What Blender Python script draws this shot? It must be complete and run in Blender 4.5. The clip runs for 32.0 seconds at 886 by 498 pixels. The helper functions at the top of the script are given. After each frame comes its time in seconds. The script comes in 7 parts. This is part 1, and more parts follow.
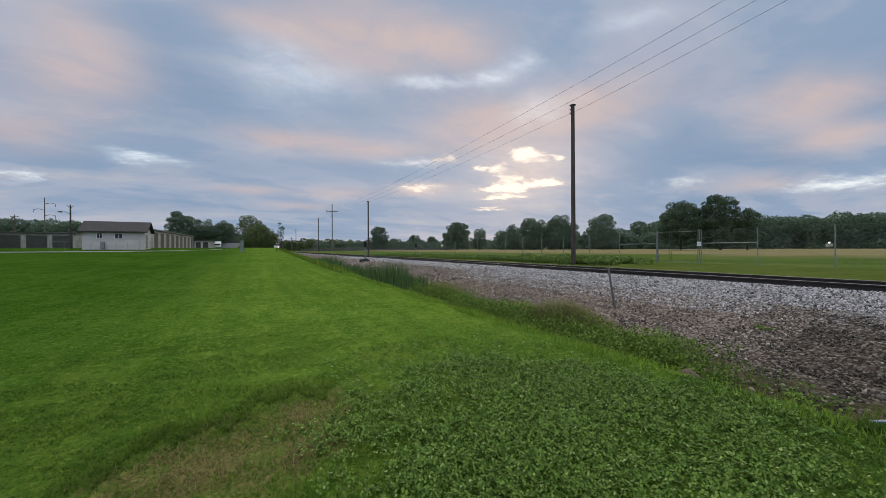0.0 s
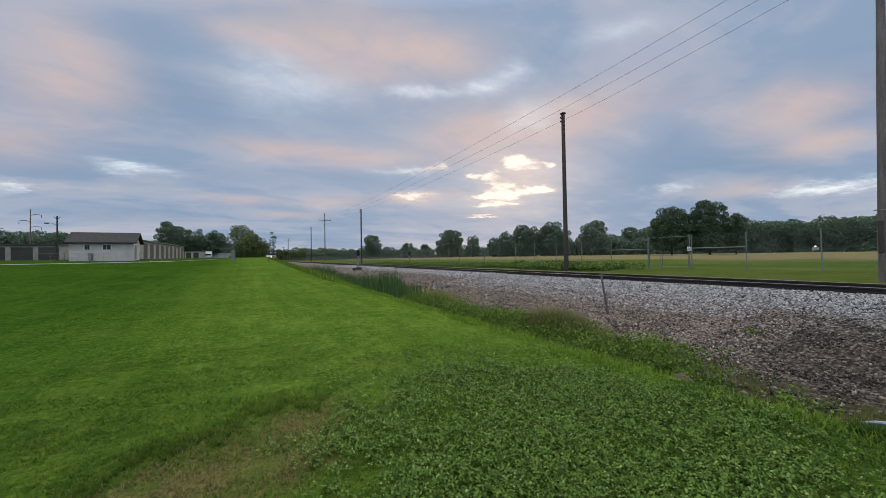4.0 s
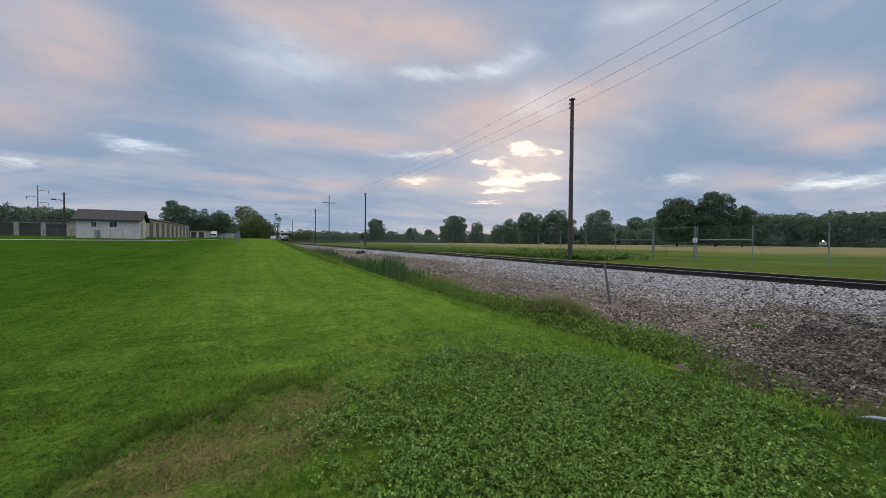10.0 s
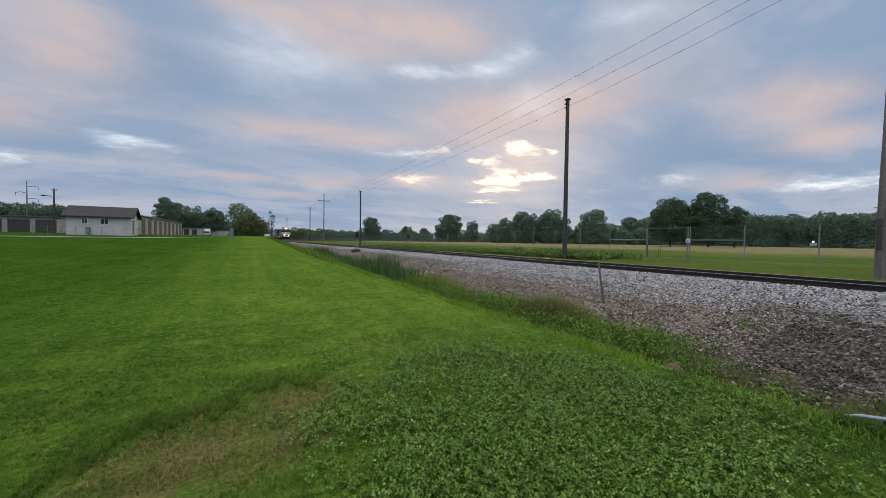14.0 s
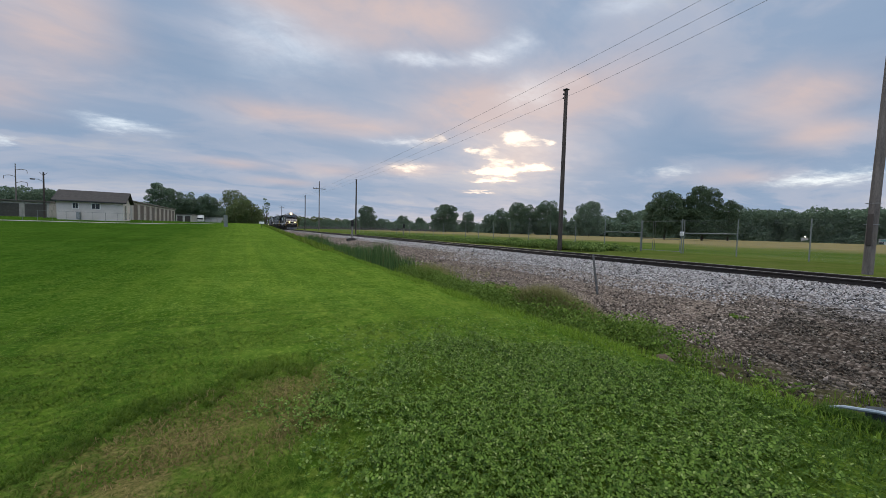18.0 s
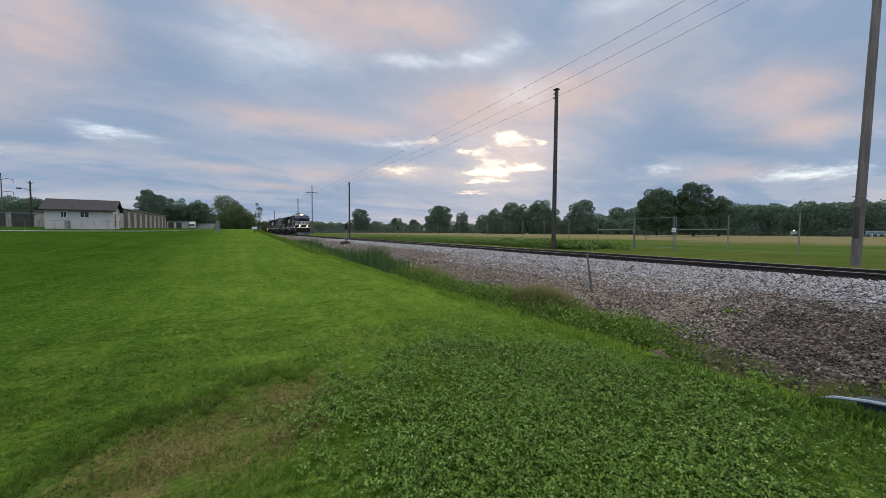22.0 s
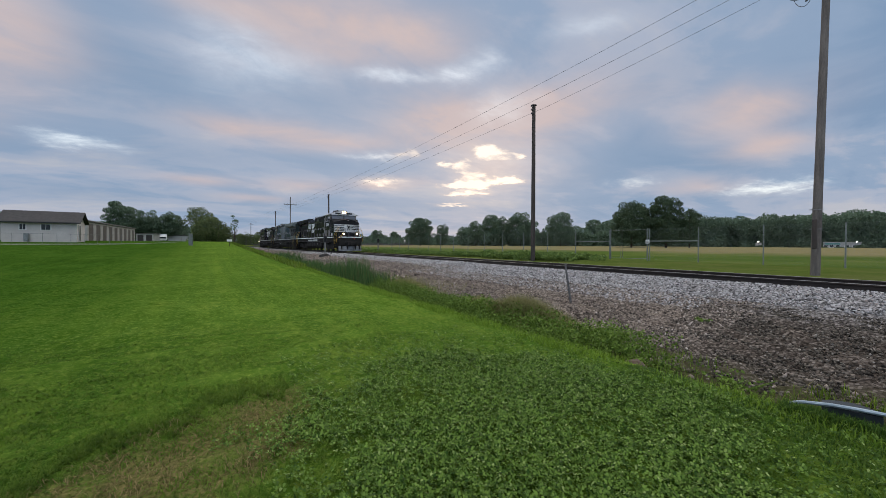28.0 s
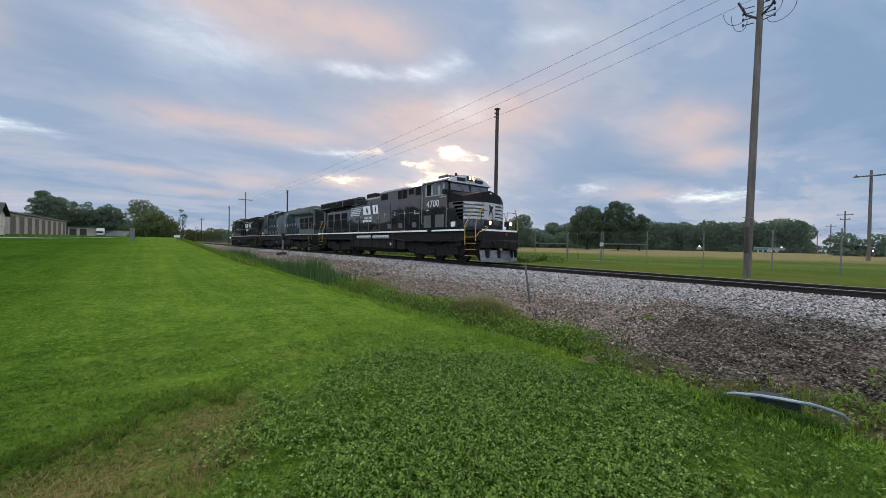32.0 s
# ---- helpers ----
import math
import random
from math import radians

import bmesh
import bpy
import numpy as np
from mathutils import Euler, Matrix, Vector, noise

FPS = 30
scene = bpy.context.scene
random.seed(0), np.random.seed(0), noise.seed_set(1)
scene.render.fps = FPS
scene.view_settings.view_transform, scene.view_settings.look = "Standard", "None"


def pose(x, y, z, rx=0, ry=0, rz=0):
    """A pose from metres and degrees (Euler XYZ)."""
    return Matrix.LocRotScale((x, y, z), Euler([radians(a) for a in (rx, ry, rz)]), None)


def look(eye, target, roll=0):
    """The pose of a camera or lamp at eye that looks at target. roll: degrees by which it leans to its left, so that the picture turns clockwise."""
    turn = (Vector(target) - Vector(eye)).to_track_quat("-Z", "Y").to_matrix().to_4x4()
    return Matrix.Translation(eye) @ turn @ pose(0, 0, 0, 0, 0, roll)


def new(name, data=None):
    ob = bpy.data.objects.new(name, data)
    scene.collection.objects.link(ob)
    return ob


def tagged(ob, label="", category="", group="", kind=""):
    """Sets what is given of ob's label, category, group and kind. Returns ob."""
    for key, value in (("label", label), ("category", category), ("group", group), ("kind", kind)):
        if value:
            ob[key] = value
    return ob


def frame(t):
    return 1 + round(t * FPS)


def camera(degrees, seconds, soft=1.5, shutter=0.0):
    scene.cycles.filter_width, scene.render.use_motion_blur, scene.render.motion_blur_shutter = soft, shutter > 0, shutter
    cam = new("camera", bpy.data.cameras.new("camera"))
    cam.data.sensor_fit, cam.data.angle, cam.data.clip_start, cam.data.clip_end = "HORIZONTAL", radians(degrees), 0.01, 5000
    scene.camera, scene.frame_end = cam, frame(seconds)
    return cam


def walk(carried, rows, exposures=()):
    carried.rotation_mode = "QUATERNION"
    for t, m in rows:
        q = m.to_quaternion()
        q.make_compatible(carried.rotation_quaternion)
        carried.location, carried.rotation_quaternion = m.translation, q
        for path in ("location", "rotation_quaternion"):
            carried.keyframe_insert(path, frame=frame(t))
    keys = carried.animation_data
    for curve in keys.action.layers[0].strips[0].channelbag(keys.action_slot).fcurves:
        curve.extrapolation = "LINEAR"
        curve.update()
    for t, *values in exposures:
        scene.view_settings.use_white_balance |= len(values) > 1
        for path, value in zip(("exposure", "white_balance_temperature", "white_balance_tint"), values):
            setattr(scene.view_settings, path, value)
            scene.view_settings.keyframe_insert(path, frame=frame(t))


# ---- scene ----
# ---------- camera ----------
EYE = 1.55
cam = camera(100.5, 32.0, 0.85)
ROWS = [
    (0.0, 89.94, 0.29, -27.35),
    (0.5, 90.35, 0.09, -27.97),
    (1.0, 90.62, 0.51, -28.45),
    (1.5, 90.45, 0.20, -28.85),
    (2.0, 90.41, 0.58, -28.92),
    (2.5, 90.45, 0.57, -28.87),
    (3.0, 90.82, 0.62, -28.78),
    (3.5, 91.07, 0.81, -28.56),
    (5.5, 91.21, 0.71, -27.94),
    (6.0, 91.19, 0.43, -27.84),
    (6.5, 91.15, 0.53, -27.68),
    (7.0, 91.27, 0.77, -27.49),
    (7.5, 91.16, 0.74, -27.17),
    (8.0, 89.39, 0.58, -26.55),
    (8.5, 89.12, -0.20, -27.41),
    (9.0, 88.91, -0.11, -27.48),
    (9.5, 89.01, -0.53, -27.92),
    (10.0, 88.88, -0.49, -27.81),
    (10.5, 88.99, -0.79, -28.12),
    (11.0, 88.89, -0.89, -28.14),
    (11.5, 88.86, -0.86, -28.35),
    (12.0, 88.86, -0.80, -28.12),
    (12.5, 89.03, -0.69, -28.46),
    (13.0, 89.12, -0.48, -28.40),
    (13.5, 89.10, -0.61, -28.65),
    (14.0, 88.70, -0.79, -28.56),
    (14.5, 88.65, -0.87, -28.92),
    (16.5, 88.08, -1.38, -28.98),
    (17.0, 87.71, -1.32, -28.83),
    (17.5, 87.39, -1.28, -28.94),
    (18.0, 87.14, -1.56, -29.22),
    (18.5, 87.06, -1.87, -29.40),
    (19.0, 86.99, -1.48, -29.16),
    (19.5, 86.98, -1.20, -29.34),
    (20.0, 87.25, -0.67, -29.62),
    (20.5, 87.44, -0.64, -29.69),
    (21.0, 87.43, -0.53, -29.95),
    (21.5, 87.48, -0.28, -30.00),
    (22.0, 87.36, -0.36, -30.13),
    (22.5, 87.59, -0.26, -30.15),
    (23.0, 87.77, -0.13, -30.13),
    (23.5, 88.15, -0.32, -30.50),
    (24.0, 88.42, -0.27, -30.75),
    (24.5, 88.69, -0.17, -30.91),
    (25.0, 88.89, -0.11, -31.11),
    (25.5, 88.91, -0.17, -31.59),
    (27.5, 89.18, -0.30, -32.63),
    (28.0, 89.26, -0.20, -33.13),
    (28.5, 89.37, -0.40, -33.88),
    (29.0, 89.52, -0.52, -34.57),
    (29.5, 89.66, -0.59, -35.12),
    (30.0, 90.05, -0.56, -35.24),
    (30.5, 89.93, -0.71, -35.38),
    (31.0, 89.15, -1.08, -35.55),
    (31.5, 88.43, -1.06, -37.46),
    (32.0, 89.31, -1.08, -38.87),
]
walk(cam, [(t, pose(0, 0, EYE, rx, ry, rz)) for t, rx, ry, rz in ROWS], [(0, -0.12), (9, -0.08), (23, -0.03), (25, -0.07), (28, -0.09), (30, -0.13), (31, -0.10), (32, 0.09)])

# ---------- plan: the track runs along y, the camera stands at x = 0 ----------
TRACK_X = 13.58
RAIL_Z = 0.66
POLE_X = 20.8
FENCE_X = 28.0
LAWN_EDGE = 4.6


def spot(az, d):
    """A place at the compass angle az (0 along the track, 90 across it) and distance d from the camera."""
    return d * math.sin(radians(az)), d * math.cos(radians(az))


def smooth(a, b, v):
    k = np.clip((v - a) / (b - a), 0, 1)
    return k * k * (3 - 2 * k)


PROFILE_X = [5.3, 6.2, 8.0, 10.7, 11.4, 15.8, 16.6, 18.5, 28, 60, 140, 186, 190.5, 199.5, 203, 400, 3000]
PROFILE_Z = [-0.27, -0.16, 0.20, 0.47, 0.50, 0.50, 0.40, 0.30, 0.38, 0.62, 0.85, 0.80, -0.95, -0.95, 0.3, 1.0, 1.2]


def ground_z(x, y):
    x, y = np.asarray(x, float), np.asarray(y, float)
    s = 0.97 * y - 0.25 * x - 6
    lawn = np.clip(0.0255 * 8 * np.logaddexp(0, s / 8) - 0.07, 0, 2.0)
    lawn = np.where(lawn > 1.8, 1.8 + 0.2 * np.tanh((lawn - 1.8) / 0.2), lawn)
    side = np.interp(x, PROFILE_X, PROFILE_Z)
    k = smooth(LAWN_EDGE - 0.15, 5.4, x)
    return lawn * (1 - k) + side * k


def gz(x, y):
    return float(ground_z(x, y))


# ---------- sky, sun ----------
def sky_world():
    world = bpy.data.worlds.new("sky")
    scene.world = world
    world.use_nodes = True
    nt = world.node_tree
    nt.nodes.clear()
    N, L = nt.nodes.new, nt.links.new

    def math_node(op, a, b=None, c=None):
        n = N("ShaderNodeMath")
        n.operation = op
        for i, v in enumerate((a, b, c)):
            if v is None:
                continue
            if isinstance(v, (int, float)):
                n.inputs[i].default_value = v
            else:
                L(v, n.inputs[i])
        return n.outputs[0]

    tc = N("ShaderNodeTexCoord")
    sep = N("ShaderNodeSeparateXYZ")
    L(tc.outputs["Generated"], sep.inputs[0])
    X, Y, Z = sep.outputs
    el = math_node("MULTIPLY", math_node("ARCSINE", Z), 57.2958)
    azi = math_node("MULTIPLY", math_node("ARCTAN2", X, Y), 57.2958)
    # flat cloud deck: the direction divided by its height above the horizon
    hgt = math_node("ADD", math_node("MAXIMUM", Z, 0.0), 0.17)
    px = math_node("DIVIDE", X, hgt)
    py = math_node("DIVIDE", Y, hgt)
    comb = N("ShaderNodeCombineXYZ")
    L(px, comb.inputs[0]), L(py, comb.inputs[1])

    def noise_node(scale, detail, rough, stretch=(1, 1, 1), turn=0.0, off=(0, 0, 0), distort=0.0):
        mp = N("ShaderNodeMapping")
        mp.inputs["Scale"].default_value = stretch
        mp.inputs["Rotation"].default_value = (0, 0, turn)
        mp.inputs["Location"].default_value = off
        L(comb.outputs[0], mp.inputs[0])
        n = N("ShaderNodeTexNoise")
        n.inputs["Scale"].default_value = scale
        n.inputs["Detail"].default_value = detail
        n.inputs["Roughness"].default_value = rough
        n.inputs["Distortion"].default_value = distort
        L(mp.outputs[0], n.inputs["Vector"])
        return n.outputs["Fac"]

    def ramp(fac, stops):
        r = N("ShaderNodeValToRGB")
        r.color_ramp.interpolation = "EASE"
        while len(r.color_ramp.elements) < len(stops):
            r.color_ramp.elements.new(0.5)
        for e, (p, c) in zip(r.color_ramp.elements, stops):
            e.position = p
            e.color = (*c, 1)
        L(fac, r.inputs[0])
        return r.outputs[0]

    def mix(fac, a, b, mode="MIX"):
        m = N("ShaderNodeMix")
        m.data_type, m.blend_type = "RGBA", mode
        for s, v in ((m.inputs["Factor"], fac), (m.inputs["A"], a), (m.inputs["B"], b)):
            if isinstance(v, (int, float)):
                s.default_value = v
            elif isinstance(v, tuple):
                s.default_value = (*v, 1)
            else:
                L(v, s)
        return m.outputs["Result"]

    warp_a = noise_node(1.1, 4, 0.55, (1, 1, 1), 0.0, (3.1, 1.7, 0), 0.4)
    warp_b = noise_node(1.3, 4, 0.55, (1, 1, 1), 0.0, (9.3, 5.1, 0), 0.4)
    bent = []
    for k in (0.55, 0.22):
        bent.append(math_node("ADD", azi, math_node("MULTIPLY", math_node("SUBTRACT", warp_a, 0.5), 16 * k)))
        bent.append(math_node("ADD", el, math_node("MULTIPLY", math_node("SUBTRACT", warp_b, 0.5), math_node("MULTIPLY", math_node("MINIMUM", math_node("ADD", math_node("MULTIPLY", el, 0.32), 0.6), 9), k))))
    az_w, el_w, az_g, el_g = bent
    # torn edges for the bright openings
    tear_a = noise_node(5.5, 6, 0.62, (0.8, 1.0, 1), 0.5, (1.3, 6.4, 0), 0.3)
    tear_b = noise_node(6.5, 6, 0.62, (0.8, 1.0, 1), 0.5, (8.8, 2.7, 0), 0.3)
    az_g = math_node("ADD", az_g, math_node("MULTIPLY", math_node("SUBTRACT", tear_a, 0.5), 9.0))
    el_g = math_node("ADD", el_g, math_node("MULTIPLY", math_node("SUBTRACT", tear_b, 0.5), 2.6))

    def lobes(rows, az_s, el_s):
        total = None
        for a, e, wa, we, gain in rows:
            u = math_node("DIVIDE", math_node("SUBTRACT", az_s, a), wa)
            v = math_node("DIVIDE", math_node("SUBTRACT", el_s, e), we)
            r2 = math_node("ADD", math_node("MULTIPLY", u, u), math_node("MULTIPLY", v, v))
            g = math_node("MULTIPLY", math_node("POWER", 2.71828, math_node("MULTIPLY", r2, -1)), gain)
            total = g if total is None else math_node("ADD", total, g)
        return total

    coarse = noise_node(0.55, 4, 0.5, (0.55, 1.0, 1), 0.5, (0.7, 2.2, 0), 0.3)
    fine = noise_node(1.9, 6, 0.58, (0.6, 1.0, 1), 0.5, (4.2, 0.6, 0), 0.5)
    low = N("ShaderNodeCombineXYZ")
    L(math_node("MULTIPLY", azi, 0.075), low.inputs[0]), L(math_node("MULTIPLY", el, 0.75), low.inputs[1])
    streak = N("ShaderNodeTexNoise")
    streak.inputs["Scale"].default_value, streak.inputs["Detail"].default_value, streak.inputs["Roughness"].default_value, streak.inputs["Distortion"].default_value = 1.0, 5, 0.55, 0.35
    L(low.outputs[0], streak.inputs["Vector"])
    near_rim = math_node("MAXIMUM", math_node("SUBTRACT", 1.0, math_node("DIVIDE", el, 17)), 0.0)
    puff = noise_node(2.6, 6, 0.58, (0.8, 1.0, 1), 0.5, (7.7, 3.3, 0), 0.5)
    tone = math_node("ADD", math_node("MULTIPLY", coarse, 0.55), math_node("ADD", math_node("MULTIPLY", fine, 0.455), math_node("MULTIPLY", math_node("MULTIPLY", math_node("SUBTRACT", streak.outputs["Fac"], 0.5), near_rim), 0.24)))
    base = ramp(tone, [(0.36, (0.225, 0.335, 0.505)), (0.46, (0.300, 0.400, 0.560)), (0.53, (0.42, 0.475, 0.600)), (0.60, (0.525, 0.54, 0.61)), (0.68, (0.64, 0.60, 0.62))])
    ragged = math_node("MAXIMUM", math_node("ADD", -0.15, math_node("MULTIPLY", puff, 2.3)), 0.0)
    calm = math_node("MULTIPLY", near_rim, 0.6)
    ragged = math_node("ADD", math_node("MULTIPLY", ragged, math_node("SUBTRACT", 1.0, calm)), math_node("MULTIPLY", calm, 0.95))
    peach = math_node("MULTIPLY", lobes(SKY_PEACH, az_w, el_w), ragged)
    shred = noise_node(6.0, 6, 0.68, (0.7, 1.0, 1), 0.5, (6.1, 2.9, 0), 0.6)
    shred = math_node("MAXIMUM", math_node("ADD", -0.45, math_node("MULTIPLY", shred, 2.9)), 0.0)
    white = math_node("MULTIPLY", math_node("MULTIPLY", lobes(SKY_WHITE, az_g, el_g), shred), math_node("POWER", ragged, 0.6))
    blue = math_node("MULTIPLY", lobes(SKY_BLUE, az_w, el_w), ragged)
    col = mix(math_node("MINIMUM", math_node("MULTIPLY", blue, 0.8), 0.85), base, (0.212, 0.328, 0.495))
    # a pale veil round the sunset
    veil = math_node("MULTIPLY", lobes([(28.0, 16.0, 30.0, 12.0, 0.34), (40.0, 12.0, 11.0, 5.0, 0.30)], az_w, el_w), math_node("ADD", 0.4, math_node("MULTIPLY", ragged, 0.6)))
    col = mix(math_node("MINIMUM", veil, 0.6), col, (0.55, 0.585, 0.685))
    col = mix(math_node("MINIMUM", peach, 0.8), col, (0.715, 0.56, 0.525))
    col = mix(math_node("MINIMUM", white, 0.95), col, (0.73, 0.80, 0.90))
    wisp = noise_node(8.5, 6, 0.68, (0.75, 1.0, 1), 0.5, (2.3, 8.1, 0), 0.6)
    wisp = math_node("MAXIMUM", math_node("ADD", -0.5, math_node("MULTIPLY", wisp, 3.0)), 0.0)
    glow = math_node("MULTIPLY", lobes(SKY_GLOW, az_g, el_g), wisp)
    col = mix(math_node("MINIMUM", math_node("MULTIPLY", glow, 1.0), 0.8), col, (0.86, 0.70, 0.60))
    col = mix(math_node("MINIMUM", math_node("MAXIMUM", math_node("SUBTRACT", math_node("MULTIPLY", glow, 1.7), 0.35), 0.0), 1.0), col, (1.25, 1.10, 0.96))
    # the deck is brighter overhead, as under any cloud cover
    col = mix(math_node("MULTIPLY", math_node("MINIMUM", math_node("MAXIMUM", math_node("DIVIDE", math_node("SUBTRACT", el, 36), 30), 0.0), 1.0), 0.85), col, (0.60, 0.575, 0.52))
    lift = math_node("ADD", 1.0, math_node("MULTIPLY", math_node("POWER", math_node("MAXIMUM", math_node("DIVIDE", math_node("SUBTRACT", el, 34), 56), 0.0), 0.8), 3.2))
    # and brighter opposite the sunset, where the last light falls on it
    away = math_node("MAXIMUM", math_node("ADD", math_node("MULTIPLY", X, -0.80), math_node("MULTIPLY", Y, -0.60)), 0.0)
    lift = math_node("MULTIPLY", lift, math_node("ADD", 1.0, math_node("MULTIPLY", away, 1.3)))
    nish = N("ShaderNodeTexSky")
    nish.sky_type, nish.sun_disc = "NISHITA", False
    nish.sun_elevation, nish.sun_rotation = radians(4), radians(38)
    bg1, bg2, add, out = N("ShaderNodeBackground"), N("ShaderNodeBackground"), N("ShaderNodeAddShader"), N("ShaderNodeOutputWorld")
    L(col, bg1.inputs[0]), L(lift, bg1.inputs[1])
    L(mix(1.0, nish.outputs[0], math_node("MINIMUM", math_node("ADD", white, 0.04), 1.0), "MULTIPLY"), bg2.inputs[0])
    bg2.inputs[1].default_value = 0.05
    L(bg1.outputs[0], add.inputs[0]), L(bg2.outputs[0], add.inputs[1])
    L(add.outputs[0], out.inputs[0])


# cloud forms: compass angle, height, half widths in degrees, weight
SKY_PEACH = [(-18.2, 19.7, 5.7, 4.9, 0.75), (-21.5, 12.0, 4.1, 1.8, 0.55), (15.1, 29.6, 12.1, 4.6, 0.75), (28.8, 28.2, 9.5, 3.7, 0.5), (7.8, 15.3, 8.9, 1.7, 0.7), (19.3, 14.9, 6.2, 1.2, 0.5), (34.0, 18.3, 9.4, 3.8, 0.9), (46.4, 18.3, 6.7, 3.2, 0.8), (72.4, 15.9, 6.5, 2.7, 0.7), (75.0, 11.4, 3.9, 1.5, 0.6), (55.2, 20.6, 9.2, 4.1, 0.3), (23.6, 9.4, 5.4, 1.0, 0.7), (11.8, 8.4, 5.0, 0.9, 0.5), (-1.0, 8.3, 5.0, 0.7, 0.5), (6.2, 6.2, 4.6, 0.6, 0.45), (67.3, 7.5, 4.4, 0.9, 0.5), (0.6, 28.6, 6.7, 1.8, 0.35), (40.5, 11.0, 9.0, 3.2, 0.42)]
SKY_WHITE = [(25.2, 24.01, 5.04, 0.7, 0.7), (35.3, 24.36, 2.91, 1.17, 0.55), (22.4, 13.16, 3.14, 0.44, 0.6), (23.3, 9.34, 3.37, 0.82, 0.25), (39.5, 26.2, 2.6, 1.5, 0.4), (-11.4, 11.1, 2.9, 0.6, 0.8), (-21.9, 7.6, 0.9, 0.6, 0.6), (76.2, 6.7, 2.3, 0.6, 0.9), (73.0, 6.6, 3.2, 0.5, 0.5), (54.4, 28.8, 5.0, 1.0, 0.35), (2.7, 24.6, 4.4, 3.9, 0.3), (42.4, 20.1, 4.0, 2.2, 0.3), (59.9, 8.6, 2.0, 0.5, 0.35), (40.0, 11.3, 7.1, 4.5, 0.12), (8.6, 23.9, 5.7, 2.9, 0.25)]
SKY_BLUE = [(-6.6, 18.0, 8.1, 4.8, 0.9), (-11.6, 23.4, 4.5, 4.1, 0.35), (13.4, 19.8, 14.9, 2.6, 0.85), (-16.6, 9.8, 6.1, 1.8, 0.6), (-2.9, 11.0, 8.8, 1.6, 0.7), (13.4, 12.0, 9.0, 1.6, 0.6), (59.2, 12.7, 7.0, 3.0, 0.75), (67.8, 10.8, 6.2, 2.0, 0.7), (65.0, 22.2, 7.3, 3.2, 0.4), (54.6, 9.6, 6.7, 1.8, 0.6), (76.0, 20.4, 2.8, 3.7, 0.35), (25.4, 6.0, 25.5, 1.5, 0.5), (-11.8, 5.6, 9.0, 1.3, 0.6), (63.0, 6.0, 7.8, 0.9, 0.5), (72.5, 9.2, 4.3, 0.9, 0.5), (45.6, 28.0, 5.7, 2.3, 0.3)]
SKY_GLOW = [(40.2, 14.05, 2.12, 0.86, 1.15), (44.1, 13.31, 0.95, 0.54, 0.7), (35.3, 12.11, 1.34, 0.56, 0.75), (36.9, 10.56, 1.5, 0.81, 0.7), (36.0, 8.94, 2.51, 0.41, 1.0), (38.5, 9.4, 2.89, 0.45, 1.2), (42.2, 9.65, 2.21, 0.4, 1.1), (36.9, 7.83, 2.5, 0.37, 1.0), (35.2, 6.05, 2.1, 0.29, 0.55), (23.3, 9.34, 2.19, 0.66, 0.6), (27.1, 13.77, 1.95, 0.64, 0.45), (38.5, 11.34, 7.79, 4.4, 0.1)]
sky_world()
sun = new("sun", bpy.data.lights.new("sun", "SUN"))
sun.data.energy, sun.data.angle, sun.data.color = 0.5, radians(25), (1.0, 0.82, 0.66)
sun.matrix_basis = look((0, 0, 50), (-50 * math.sin(radians(38)), -50 * math.cos(radians(38)), 34))


# ---------- materials ----------
def nodes_of(name):
    m = bpy.data.materials.new(name)
    m.use_nodes = True
    nt = m.node_tree
    return m, nt, nt.nodes["Principled BSDF"]


def tex_noise(nt, scale, detail=4, rough=0.6, coords="Object", stretch=(1, 1, 1)):
    tc = nt.nodes.new("ShaderNodeTexCoord")
    mp = nt.nodes.new("ShaderNodeMapping")
    mp.inputs["Scale"].default_value = stretch
    nt.links.new(tc.outputs[coords], mp.inputs[0])
    n = nt.nodes.new("ShaderNodeTexNoise")
    n.inputs["Scale"].default_value, n.inputs["Detail"].default_value, n.inputs["Roughness"].default_value = scale, detail, rough
    nt.links.new(mp.outputs[0], n.inputs["Vector"])
    return n.outputs["Fac"]


def ramp_of(nt, fac, stops):
    r = nt.nodes.new("ShaderNodeValToRGB")
    while len(r.color_ramp.elements) < len(stops):
        r.color_ramp.elements.new(0.5)
    for e, (p, c) in zip(r.color_ramp.elements, stops):
        e.position, e.color = p, (*c, 1)
    nt.links.new(fac, r.inputs[0])
    return r.outputs[0]


def mixed(nt, fac, a, b, mode="MIX"):
    m = nt.nodes.new("ShaderNodeMix")
    m.data_type, m.blend_type = "RGBA", mode
    for s, v in ((m.inputs["Factor"], fac), (m.inputs["A"], a), (m.inputs["B"], b)):
        if isinstance(v, (int, float)):
            s.default_value = v
        elif isinstance(v, tuple):
            s.default_value = (*v, 1)
        else:
            nt.links.new(v, s)
    return m.outputs["Result"]


def calc(nt, op, a, b=0.0):
    n = nt.nodes.new("ShaderNodeMath")
    n.operation = op
    for i, v in enumerate((a, b)):
        if isinstance(v, (int, float)):
            n.inputs[i].default_value = v
        else:
            nt.links.new(v, n.inputs[i])
    return n.outputs[0]


def bump(nt, bsdf, height, strength, distance=0.01):
    b = nt.nodes.new("ShaderNodeBump")
    b.inputs["Strength"].default_value, b.inputs["Distance"].default_value = strength, distance
    nt.links.new(height, b.inputs["Height"])
    nt.links.new(b.outputs[0], bsdf.inputs["Normal"])


